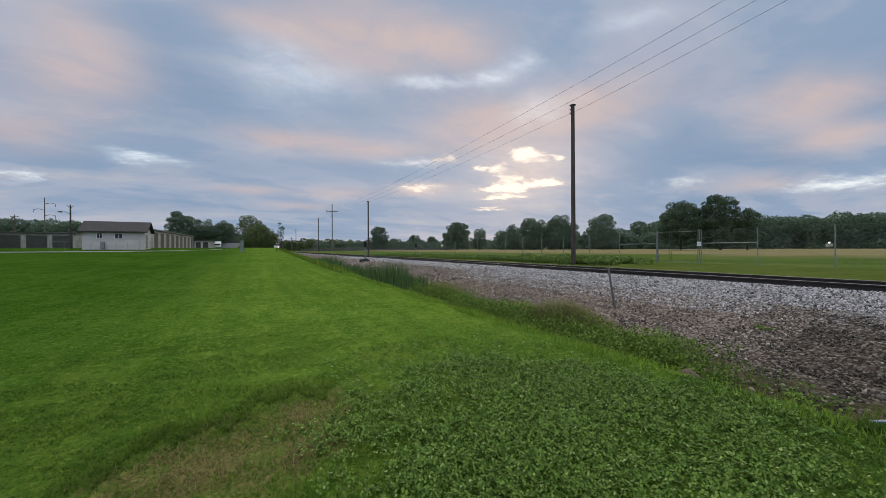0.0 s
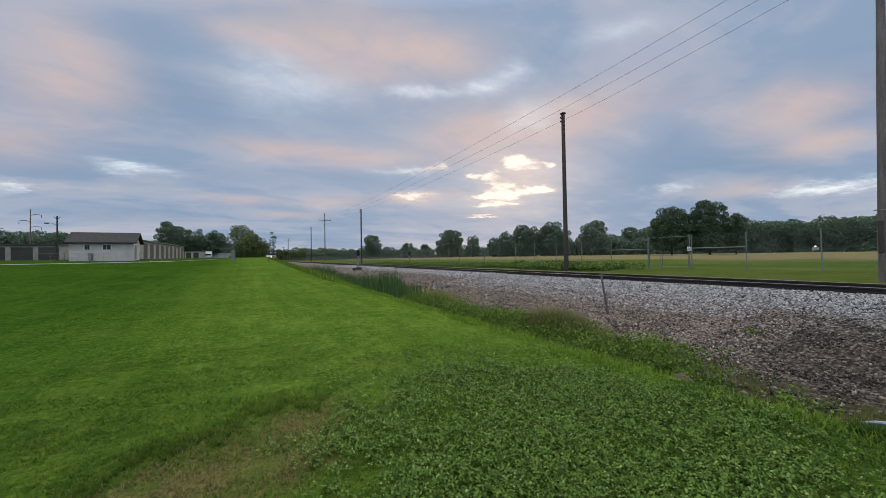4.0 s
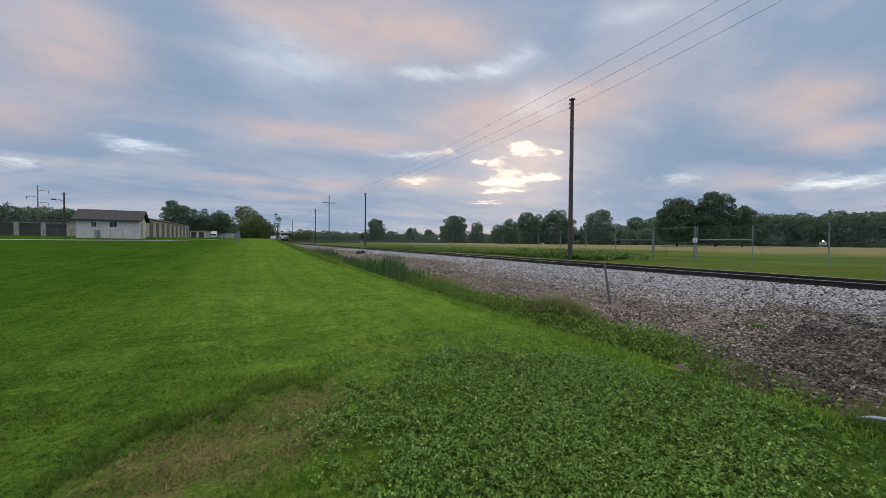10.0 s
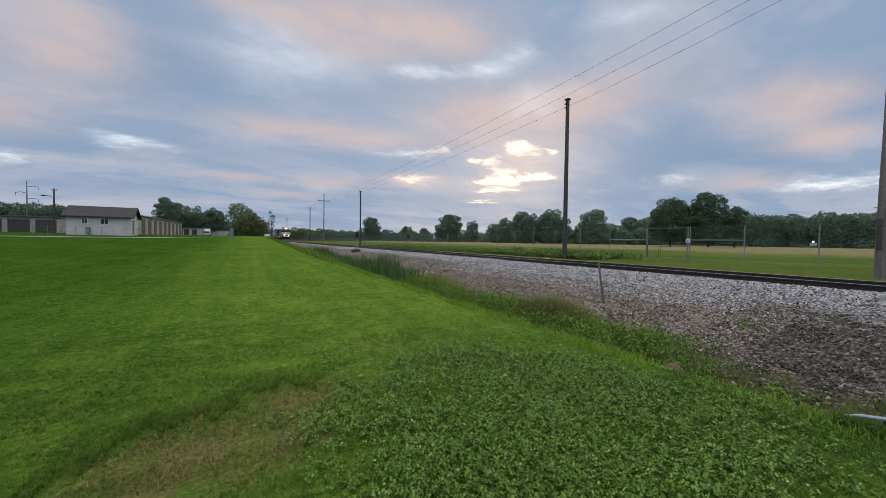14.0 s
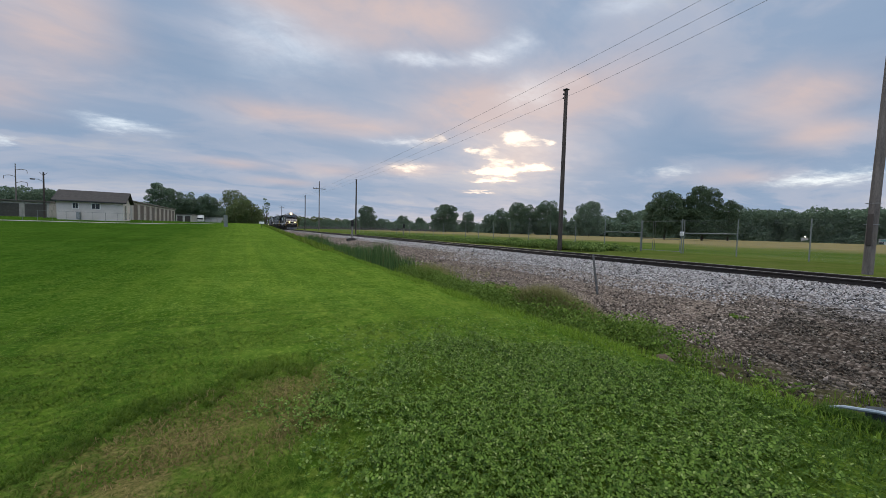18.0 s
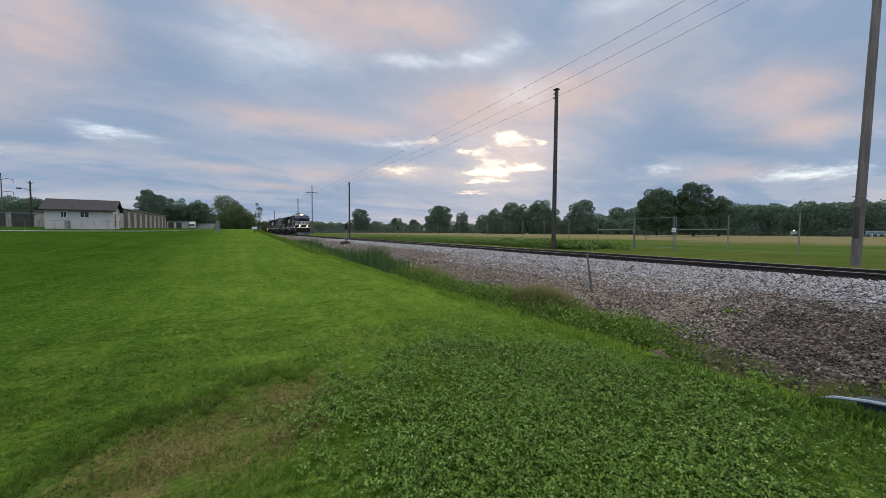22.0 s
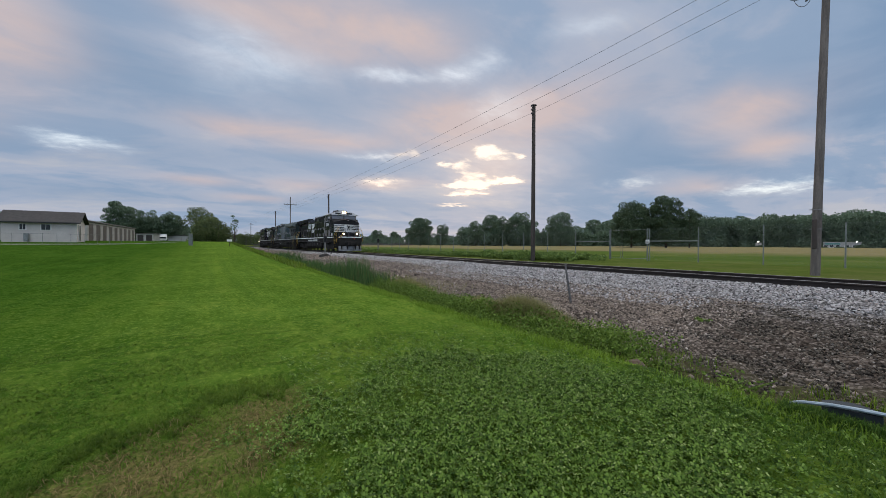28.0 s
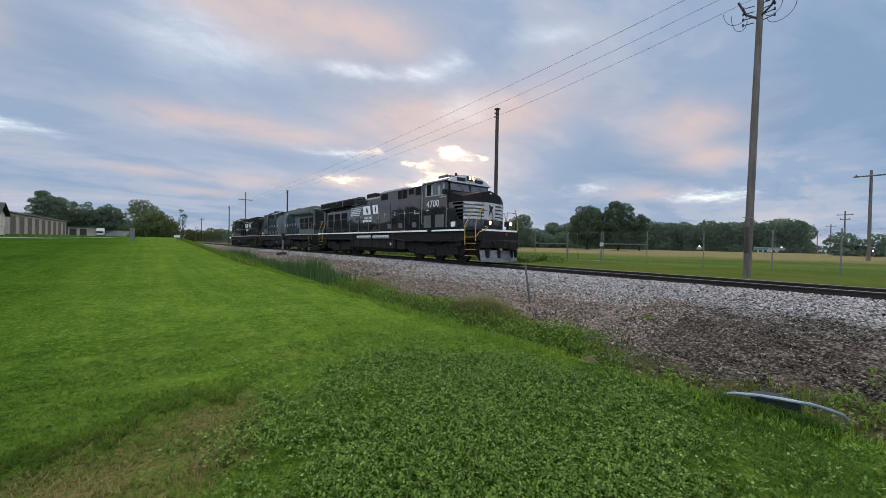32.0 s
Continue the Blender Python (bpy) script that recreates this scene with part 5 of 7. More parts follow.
    # added out of view, only to be mirrored dark in the lead locomotive's paint
    wood(-48, -24.6, 150, 6.0, "unseen tall trees added to darken the reflection in the locomotive's side", 30, 1.3, None, 0.6, 2.4, 3.2)
    # closing woods round the sides and behind
    wood(100, 132, 300, 3.0, "woodland round the far sides of the place", 27, 0.5, None, 1.1, 0.35)
    wood(147, 320, 300, 3.0, "woodland round the far sides of the place", 31, 0.5, None, 1.1, 0.35)


# ---------- locomotives ----------
def gloss_paint(name, dark, light, coat=1.0, ior=1.54, camo=None):
    m, nt, b = nodes_of(name)
    big = tex_noise(nt, 1.4, 5, 0.65, "Object", (1, 0.35, 1))
    small = tex_noise(nt, 30, 3, 0.6)
    col = ramp_of(nt, calc(nt, "ADD", calc(nt, "MULTIPLY", big, 0.7), calc(nt, "MULTIPLY", small, 0.3)), [(0.35, dark), (0.68, light)])
    if camo:
        v = nt.nodes.new("ShaderNodeTexVoronoi")
        v.inputs["Scale"].default_value = 0.55
        tc = nt.nodes.new("ShaderNodeTexCoord")
        mp = nt.nodes.new("ShaderNodeMapping")
        mp.inputs["Rotation"].default_value = (0.6, 0.2, 0)
        nt.links.new(tc.outputs["Object"], mp.inputs[0])
        nt.links.new(mp.outputs[0], v.inputs["Vector"])
        sc = nt.nodes.new("ShaderNodeSeparateColor")
        nt.links.new(v.outputs["Color"], sc.inputs[0])
        r = nt.nodes.new("ShaderNodeValToRGB")
        r.color_ramp.interpolation = "CONSTANT"
        while len(r.color_ramp.elements) < len(camo):
            r.color_ramp.elements.new(0.5)
        for k, (e, c) in enumerate(zip(r.color_ramp.elements, camo)):
            e.position, e.color = k / len(camo), (*c, 1)
        nt.links.new(sc.outputs[0], r.inputs[0])
        col = mixed(nt, 0.85, col, r.outputs[0])
    nt.links.new(col, b.inputs["Base Color"])
    b.inputs["Roughness"].default_value = 0.45
    b.inputs["Coat Weight"].default_value = coat
    b.inputs["Coat IOR"].default_value = ior
    b.inputs["Coat Roughness"].default_value = 0.035
    b.inputs["Specular IOR Level"].default_value = 0.0
    bump(nt, b, tex_noise(nt, 1.1, 2, 0.5), 0.11, 0.05)
    return m


M_BLACK = gloss_paint("black_gloss_paint", (0.010, 0.010, 0.012), (0.026, 0.026, 0.029), 1.0, 1.75)
M_CAMO = gloss_paint("patchy_dark_paint", (0.016, 0.022, 0.022), (0.040, 0.050, 0.048), 0.9, 1.6, [(0.022, 0.032, 0.032), (0.046, 0.070, 0.110), (0.040, 0.058, 0.050), (0.20, 0.225, 0.235), (0.032, 0.050, 0.078), (0.085, 0.115, 0.115)])
M_GREYROOF = surface("dusty_grey_panel", (0.085, 0.103, 0.098), (0.165, 0.190, 0.180), 0.6, 0.0, 2, 40)
M_UNDER = surface("grimy_underframe", (0.009, 0.009, 0.009), (0.034, 0.031, 0.028), 0.85, 0.0, 5, 50)
M_WHITE = surface("white_stripe_paint", (0.80, 0.80, 0.80), (0.92, 0.92, 0.92), 0.5, 0, 4, 40)
M_YELLOW = surface("yellow_handrail", (0.42, 0.25, 0.03), (0.62, 0.40, 0.05), 0.5, 0, 6, 40)
M_PLOW = surface("worn_grey_plow", (0.07, 0.073, 0.078), (0.24, 0.25, 0.265), 0.6, 0.1, 5, 30, (1, 1, 1), 0.4, (0.035, 0.033, 0.03))
M_NOSETOP = surface("antiglare_black", (0.006, 0.006, 0.008), (0.016, 0.016, 0.018), 0.6, 0, 4, 40)
M_RAILDULL = surface("dull_yellow_rail", (0.10, 0.075, 0.02), (0.22, 0.16, 0.04), 0.6, 0, 6, 40)
M_PANELGREY = surface("brown_grey_panel", (0.085, 0.08, 0.078), (0.14, 0.13, 0.125), 0.55, 0, 4, 40)
M_SILVER = surface("silver_cab_brow", (0.55, 0.56, 0.58), (0.75, 0.76, 0.78), 0.4, 0.3, 4, 40)
M_VENT = surface("black_grille", (0.004, 0.004, 0.005), (0.014, 0.014, 0.015), 0.7, 0, 20, 90)
M_PIPEPALE = surface("pale_air_tank", (0.36, 0.36, 0.36), (0.58, 0.58, 0.58), 0.5, 0.2, 3, 30)
M_CABGLASS = gloss_paint("cab_glass", (0.055, 0.064, 0.076), (0.095, 0.10, 0.115), 1.0, 1.9)
M_HEADLAMP = glowing("headlamp_glow", (1.0, 0.44, 0.14), 90.0)
M_STEPGLOW = glowing("step_lamp_glow", (1.0, 0.80, 0.50), 3.0)
M_DITCH = glowing("ditch_lamp_glow", (1.0, 0.41, 0.12), 45.0)
for m in (M_UNDER, M_NOSETOP, M_VENT):
    m.node_tree.nodes["Principled BSDF"].inputs["Specular IOR Level"].default_value = 0.15
M_RED = surface("red_lens", (0.20, 0.02, 0.015), (0.35, 0.04, 0.03), 0.3)
PATH = [(0, 243), (3, 220.6), (6, 198.2), (9, 175.8), (13, 146.3), (16, 124.6), (19, 102.8), (23, 73.6), (25, 59.2), (28, 38.45), (30, 24.9), (31, 18.15), (32, 11.4)]


def text_mesh(body, size, depth):
    cu = bpy.data.curves.new("cab_number", "FONT")
    cu.body, cu.size, cu.extrude, cu.align_x, cu.align_y = body, size, depth, "CENTER", "CENTER"
    cu.space_character = 1.1
    ob = new("cab_number", cu)
    bpy.context.view_layer.update()
    me = bpy.data.meshes.new_from_object(ob.evaluated_get(bpy.context.evaluated_depsgraph_get()))
    bpy.data.objects.remove(ob)
    return me


def side_panel(name, y0, y1, z0, z1, x, material, parent, label="", t=0.02):
    """A thin raised panel on both long sides would be two parts; this is one of them, at x."""
    s = -1 if x < 0 else 1
    bm = bmesh.new()
    box(bm, min(x, x + s * t), max(x, x + s * t), y0, y1, z0, z1, 0.006)
    return part(name, bm, material, parent, label, None)


def locomotive(label, paint, upper, lead, number, logo, rear_lamp=False):
    eng = thing("locomotive", TRACK_X, 200, RAIL_Z, label, "locomotive", "locomotives")
    # underframe
    bm = bmesh.new()
    box(bm, -1.42, 1.42, 1.0, 21.4, 1.12, 1.60, 0.02)
    box(bm, -0.55, 0.55, 0.25, 22.05, 0.75, 1.15, 0.03)
    part("underframe", bm, M_UNDER, eng)
    bm = bmesh.new()
    box(bm, -1.50, 1.50, 1.02, 21.6, 1.60, 1.66, 0.01)
    part("walkway", bm, M_UNDER, eng)
    for s in (-1, 1):
        for y0, y1 in ((1.95, 4.60), (5.0, 21.6)):
            side_panel("sill_stripe", y0, y1, 1.585, 1.675, s * 1.50, M_WHITE if lead else M_PIPEPALE, eng, "white sill stripe", 0.012)
    # front and rear end plates with the plow
    for e, yf in ((1, 0.975), (-1, 21.6)):
        wide = 1.27 if e > 0 else 1.45
        bm = bmesh.new()
        box(bm, -wide, wide, min(yf, yf + e * 0.12), max(yf, yf + e * 0.12), 0.75, 1.60, 0.02)
        part("end_plate", bm, M_UNDER, eng)
        bm = bmesh.new()
        box(bm, -wide, wide, min(yf - e * 0.015, yf), max(yf - e * 0.015, yf), 1.585, 1.67)
        part("end_stripe", bm, M_WHITE if lead else M_PIPEPALE, eng, "white end stripe", None)
        bm = bmesh.new()
        tip = yf - e * 0.5
        secs = []
        for x, yy in ((-wide, yf + e * 0.1), (-0.7, yf - e * 0.15), (0, tip), (0.7, yf - e * 0.15), (wide, yf + e * 0.1)):
            secs.append([(x, yy, 0.66), (x, yy - e * 0.12, 0.12), (x, yy - e * 0.05, 0.10), (x, yy + e * 0.05, 0.66)])
        loft(bm, secs)
        plow = part("plow", bm, M_PLOW if lead and e > 0 else M_UNDER, eng, "pale worn steel snow plow" if lead and e > 0 else "")
        for x in (-1.0, -0.45, 0.45, 1.0):
            bm = bmesh.new()
            yy = yf - e * (0.45 - 0.33 * abs(x))
            box(bm, x - 0.05, x + 0.05, yy - 0.12, yy + 0.12, 0.30, 0.72, 0.01)
            part("plow_rib", bm, M_UNDER, plow)
        bm = bmesh.new()
        box(bm, -0.16, 0.16, min(yf, yf - e * 0.75), max(yf, yf - e * 0.75), 0.78, 1.02, 0.03)
        box(bm, -0.22, 0.22, min(yf - e * 0.62, yf - e * 0.88), max(yf - e * 0.62, yf - e * 0.88), 0.70, 1.10, 0.05)
        part("coupler", bm, M_UNDER, eng)
        for x in (-0.55, -0.4, 0.4, 0.55):
            bm = bmesh.new()
            rod(bm, [(x, yf, 1.15), (x, yf - e * 0.25, 1.0), (x * 0.95, yf - e * 0.3, 0.65), (x * 0.8, yf - e * 0.25, 0.5)], 0.022, 6)
            part("air_hose", bm, M_DARK, eng)
    # corner steps and yellow grab rails
    for s in (-1, 1):
        for y0, d in ((1.15, 1), (21.3, -1)):
            bm = bmesh.new()
            y1 = y0 + d * 0.75
            a, b = min(y0, y1), max(y0, y1)
            box(bm, min(s * 1.2, s * 1.24), max(s * 1.2, s * 1.24), a, b, 0.35, 1.6)
            well = part("step_well", bm, M_UNDER, eng)
            for k in range(4):
                bm = bmesh.new()
                box(bm, min(s * 1.22, s * 1.48), max(s * 1.22, s * 1.48), a, b, 0.36 + 0.30 * k, 0.395 + 0.30 * k)
                part("step", bm, M_UNDER, well)
                bm = bmesh.new()
                box(bm, min(s * 1.48, s * 1.50), max(s * 1.48, s * 1.50), a, b, 0.365 + 0.30 * k, 0.39 + 0.30 * k)
                part("step_edge", bm, M_YELLOW if lead else M_RAILDULL, well, "yellow step edge" if lead else "")
            for yy, low, bend in ((y0, 1.1, 1.95), (y1, 0.9, 1.85)):
                bm = bmesh.new()
                rod(bm, [(s * 1.50, yy, low), (s * 1.51, yy, bend), (s * 1.36, yy - d * 0.06, bend + 0.32), (s * 1.20, yy - d * 0.12, bend + 0.72), (s * 1.12, yy - d * 0.10, bend + 0.78)], 0.021, 6)
                part("grab_rail", bm, M_YELLOW if lead else M_RAILDULL, eng, "yellow grab rail" if lead else "")
    for e, yf in ((1, 1.08), (-1, 21.5)):
        for s in (-1, 1):
            bm = bmesh.new()
            rod(bm, [(s * 1.26, yf, 1.66), (s * 1.26, yf - e * 0.05, 2.40), (s * 1.18, yf - e * 0.05, 2.55), (s * 0.55, yf - e * 0.05, 2.55), (s * 0.5, yf - e * 0.05, 1.66)], 0.018, 6)
            part("end_rail", bm, M_DARK, eng)
    # nose: shallow wedge in plan with a sloping top
    bm = bmesh.new()
    plan = [(-1.44, 3.30), (-1.44, 2.12), (-0.9, 1.80), (0, 1.68), (0.9, 1.80), (1.44, 2.12), (1.44, 3.30)]
    tops = [3.62, 3.30, 3.46, 3.66, 3.46, 3.30, 3.62]
    lo = [bm.verts.new((x, y, 1.66)) for x, y in plan]
    mid = [bm.verts.new((x, y, 3.07)) for x, y in plan]
    for i in range(6):
        bm.faces.new((lo[i], lo[i + 1], mid[i + 1], mid[i]))
    nose = part("nose", bm, paint, eng, "", None)
    bm = bmesh.new()
    mid = [bm.verts.new((x, y - 0.012, 3.07)) for x, y in plan]
    hi = [bm.verts.new((x * 0.985, y + 0.03, z)) for (x, y), z in zip(plan, tops)]
    back = [bm.verts.new((x, 3.42, z)) for x, z in ((-1.40, 3.68), (0, 3.74), (1.40, 3.68))]
    for i in range(6):
        bm.faces.new((mid[i], mid[i + 1], hi[i + 1], hi[i]))
    bm.faces.new((hi[0], hi[1], back[0]))
    bm.faces.new((hi[1], hi[2], hi[3], back[1], back[0]))
    bm.faces.new((hi[3], hi[4], hi[5], back[2], back[1]))
    bm.faces.new((hi[5], hi[6], back[2]))
    hood = part("nose_hood", bm, M_NOSETOP, eng, "dull black peaked top of the nose", None)
    bm = bmesh.new()
    box(bm, -0.05, 0.05, 1.64, 1.69, 3.48, 3.54)
    part("nose_plate", bm, M_PIPEPALE, hood)
    # white bands round the nose, each a strip that follows its faces
    if lead:
        def band(z0, z1, pts, name, label, mat=M_WHITE):
            bm = bmesh.new()
            vs = []
            for x, y in pts:
                n = 0.014
                q = (x * 1.008, y - n)
                vs.append((bm.verts.new((*q, z0)), bm.verts.new((*q, z1))))
            for a, b in zip(vs, vs[1:]):
                bm.faces.new((a[0], b[0], b[1], a[1]))
            r = bmesh.ops.solidify(bm, geom=list(bm.faces), thickness=0.008)
            part(name, bm, mat, nose, label, None)
        for k in range(5):
            z0 = 2.93 - 0.185 * k
            cut = 0.12 * k
            band(z0, z0 + (0.100 if k < 4 else 0.12), [(-1.44, 2.92 - cut), (-1.44, 2.12), (-0.9, 1.80), (-0.40, 1.733)], "nose_band", "white nose stripe")
            band(z0, z0 + (0.100 if k < 4 else 0.12), [(0.40, 1.733), (0.9, 1.80), (1.44, 2.12), (1.44, 2.92 - cut)], "nose_band", "white nose stripe")
        band(2.19, 3.045, [(-0.40, 1.733), (0, 1.68), (0.40, 1.733)], "nose_shield", "white centre panel of the nose")
        bm = bmesh.new()
        prism(bm, [(-0.12, 2.35), (0.03, 2.60), (0.16, 2.42), (0.12, 2.68), (0.20, 2.90), (0.05, 2.84), (-0.10, 2.96), (-0.06, 2.68)], "y", 1.655, 1.668)
        part("nose_emblem", bm, M_DARK, nose, "plain dark emblem shape", None)
        bm = bmesh.new()
        box(bm, 0.5, 0.92, 1.745, 1.80, 1.75, 2.1, 0.02)
        part("nose_door", bm, paint, nose)
    # front platform lamps
    for s in (-1, 1):
        bm = bmesh.new()
        box(bm, s * 0.74 - 0.14, s * 0.74 + 0.14, 1.0, 1.3, 1.84, 2.12, 0.04)
        box(bm, s * 0.74 - 0.05, s * 0.74 + 0.05, 1.1, 1.2, 1.64, 1.86)
        lamp = part("ditch_light", bm, M_DARK, eng)
        bm = bmesh.new()
        bmesh.ops.create_icosphere(bm, subdivisions=2, radius=0.095, matrix=Matrix.Translation((s * 0.74, 0.99, 1.98)) @ Matrix.Diagonal((1, 0.35, 1, 1)))
        part("lens", bm, M_DITCH if lead else M_CABGLASS, lamp, "glowing lamp lens" if lead else "")
        bm = bmesh.new()
        tube(bm, (s * 0.74, 1.0, 1.98), (s * 0.74, 0.93, 1.98), 0.105, 0.112, 16, False)
        bmesh.ops.solidify(bm, geom=list(bm.faces), thickness=0.008)
        part("lens_hood", bm, M_DARK, lamp)
    if lead:
        bm = bmesh.new()
        tube(bm, (0.45, 0.95, 1.45), (0.45, 1.01, 1.45), 0.07, 0.07, 10)
        part("marker_lens", bm, M_RED, eng, "red marker lens")
        bm = bmesh.new()
        rod(bm, [(-1.48, 1.12, 1.30), (-1.40, 1.02, 1.52), (-1.15, 0.95, 1.60), (-0.95, 0.93, 1.72), (-0.98, 0.93, 1.80), (-1.10, 0.95, 1.78)], 0.022, 6)
        part("porch_rail", bm, M_YELLOW, eng, "yellow porch handrail")
    # cab
    bm = bmesh.new()
    y0, y1 = 3.28, 5.58
    outline = [(-1.50, 1.66), (-1.50, 4.24), (-1.25, 4.44), (-0.7, 4.60), (0, 4.64), (0.7, 4.60), (1.25, 4.44), (1.50, 4.24), (1.50, 1.66)]
    lo, hi = prism(bm, outline, "y", y0, y1)
    for v in lo:
        if v.co.z > 4.3:
            v.co.y += 0.12
        elif v.co.z > 4.0:
            v.co.y += 0.05
        else:
            v.co.y -= 0.0
    part("cab", bm, paint, eng, "", 25)
    bm = bmesh.new()
    prism(bm, [(-1.50, 4.20), (-1.25, 4.40), (-0.7, 4.57), (0, 4.62), (0.7, 4.57), (1.25, 4.40), (1.50, 4.20), (1.40, 4.17), (-1.40, 4.17)], "y", 2.99, 3.20)
    brow = part("cab_brow", bm, M_SILVER, eng, "silver brow over the windscreen")
    for s in (-1, 1):
        bm = bmesh.new()
        box(bm, min(s * 0.35, s * 0.95), max(s * 0.35, s * 0.95), 2.955, 2.99, 4.27, 4.45, 0.01)
        part("number_board", bm, M_DARK, brow, "dark number board")
    bm = bmesh.new()
    box(bm, -0.27, 0.27, 2.93, 3.0, 4.36, 4.58, 0.03)
    lampbox = part("headlight_box", bm, M_DARK, eng)
    for s in (-0.12, 0.12):
        bm = bmesh.new()
        bmesh.ops.create_icosphere(bm, subdivisions=2, radius=0.10, matrix=Matrix.Translation((s, 2.92, 4.47)) @ Matrix.Diagonal((1, 0.3, 1, 1)))
        part("headlight", bm, M_HEADLAMP if lead else M_CABGLASS, lampbox, "bright headlight" if lead else "")
        bm = bmesh.new()
        tube(bm, (s, 2.95, 4.47), (s, 2.83, 4.47), 0.112, 0.118, 16, False)
        bmesh.ops.solidify(bm, geom=list(bm.faces), thickness=0.008)
        part("headlight_hood", bm, M_DARK, lampbox)
    set_back = [brow, lampbox]
    # windscreen panes
    for x0, x1 in ((-1.36, -0.07), (0.07, 1.36)):
        bm = bmesh.new()
        q = [bm.verts.new(p) for p in ((x0, 2.93, 3.72), (x1, 2.93, 3.72), (x1, 3.035, 4.13), (x0, 3.035, 4.13), (x0, 3.06, 3.72), (x1, 3.06, 3.72), (x1, 3.06, 4.13), (x0, 3.06, 4.13))]
        for f in ((0, 1, 2, 3), (4, 7, 6, 5), (0, 4, 5, 1), (3, 2, 6, 7), (0, 3, 7, 4), (1, 5, 6, 2)):
            bm.faces.new([q[i] for i in f])
        pane = part("windscreen_pane", bm, M_CABGLASS, eng, "pale reflecting windscreen pane", None)
        set_back.append(pane)
        bm = bmesh.new()
        rod(bm, [((x0 + x1) / 2 + 0.2, 2.90, 3.75), ((x0 + x1) / 2 - 0.1, 2.97, 4.05)], 0.012, 5)
        part("wiper", bm, M_DARK, pane)
    bm = bmesh.new()
    for z in (3.69, 4.145):
        box(bm, -1.44, 1.44, 2.98, 3.065, z - 0.025, z + 0.025)
    box(bm, -0.06, 0.06, 2.95, 3.065, 3.71, 4.13)
    set_back.append(part("windscreen_frame", bm, M_DARK, eng))
    for ob in set_back:
        ob.matrix_basis = pose(0, 0.23, 0)
    for s in (-1, 1):
        fr = side_panel("side_window_frame", 3.55, 5.22, 3.48, 4.20, s * 1.50, M_PIPEPALE, eng, "", 0.015)
        for a, b in ((3.66, 3.90), (4.08, 4.50), (4.70, 5.08)):
            bm = bmesh.new()
            box(bm, min(s * 1.515, s * 1.525), max(s * 1.515, s * 1.525), a, b, 3.54, 4.14)
            part("pane", bm, M_CABGLASS if b < 5 else M_VENT, fr)
        bm = bmesh.new()
        prism(bm, [(s * 1.48, 4.28), (s * 1.78, 4.20), (s * 1.78, 4.23), (s * 1.48, 4.33)], "y", 3.38, 5.45)
        part("sun_visor", bm, M_SILVER, eng, "pale folding sun visor")
        for a, b in ((3.54, 4.29), (4.67, 5.32)):
            side_panel("cab_hatch", a, b, 1.80, 2.47, s * 1.50, M_PANELGREY, eng, "brown-grey access hatch")
        side_panel("data_plate", 2.70, 2.98, 1.80, 2.06, s * 1.44, M_WHITE, eng, "small white data plate", 0.07)
        bm = bmesh.new()
        box(bm, min(s * 1.5, s * 1.75), max(s * 1.5, s * 1.75), 3.4, 3.44, 3.5, 3.75, 0.01)
        part("mirror", bm, M_DARK, eng)
        if number:
            me = text_mesh(number, 0.52, 0.006)
            me.materials.append(M_WHITE)
            part_mesh("cab_number", me, eng, pose(s * 1.512, 4.52, 3.07, 90, 0, -90 if s < 0 else 90), "white painted cab number")
    # roof gear: horns, antennas and a cooling unit
    bm = bmesh.new()
    box(bm, -0.55, 0.55, 4.55, 5.35, 4.58, 4.82, 0.05)
    part("air_conditioner", bm, M_PANELGREY if lead else upper, eng, "low grey roof cooling unit")
    bm = bmesh.new()
    for k in (-0.14, 0.0, 0.14):
        tube(bm, (0.75 + k, 6.6, 4.56), (0.75 + k, 6.15 - abs(k), 4.58), 0.025, 0.07, 8)
    box(bm, 0.55, 0.95, 6.55, 6.65, 4.38, 4.58)
    part("horn", bm, M_DARK, eng)
    for x, y, r, hh in ((-0.6, 3.7, 0.10, 0.16), (0.0, 3.75, 0.13, 0.12), (-0.9, 4.1, 0.05, 0.10), (0.5, 3.65, 0.06, 0.10)):
        bm = bmesh.new()
        tube(bm, (x, y, 4.48), (x, y, 4.60 + hh), r, r * 0.6, 10)
        part("antenna", bm, M_DARK, eng)
    for s in (-1, 1):
        for y, z0, z1 in ((3.30, 1.80, 2.75), (5.45, 2.0, 3.9)):
            bm = bmesh.new()
            rod(bm, [(s * 1.50, y, z0), (s * 1.56, y, z0 + 0.04), (s * 1.56, y, z1 - 0.04), (s * 1.50, y, z1)], 0.016, 6)
            part("grab_iron", bm, M_PIPEPALE if lead else M_RAILDULL, eng)
        if lead:
            for y0, y1, z0 in ((5.85, 6.35, 2.62), (4.9, 5.12, 2.72), (3.45, 3.95, 3.36)):
                bm = bmesh.new()
                x = s * (1.48 if y0 > 5.6 else 1.5)
                box(bm, min(x, x + s * 0.006), max(x, x + s * 0.006), y0, y1, z0, z0 + 0.06)
                part("small_marking", bm, M_PIPEPALE, eng, "small pale line of lettering")
    if rear_lamp:
        for s in (-1, 1):
            bm = bmesh.new()
            tube(bm, (s * 1.42, 1.02, 1.42), (s * 1.56, 0.96, 1.42), 0.09, 0.10, 12)
            part("step_light", bm, M_STEPGLOW, eng, "lit pale lamp at the corner step")
    # auxiliary hood behind the cab
    bm = bmesh.new()
    prism(bm, [(-1.46, 1.66), (-1.46, 4.20), (-1.15, 4.38), (0, 4.42), (1.15, 4.38), (1.46, 4.20), (1.46, 1.66)], "y", 5.60, 10.45)
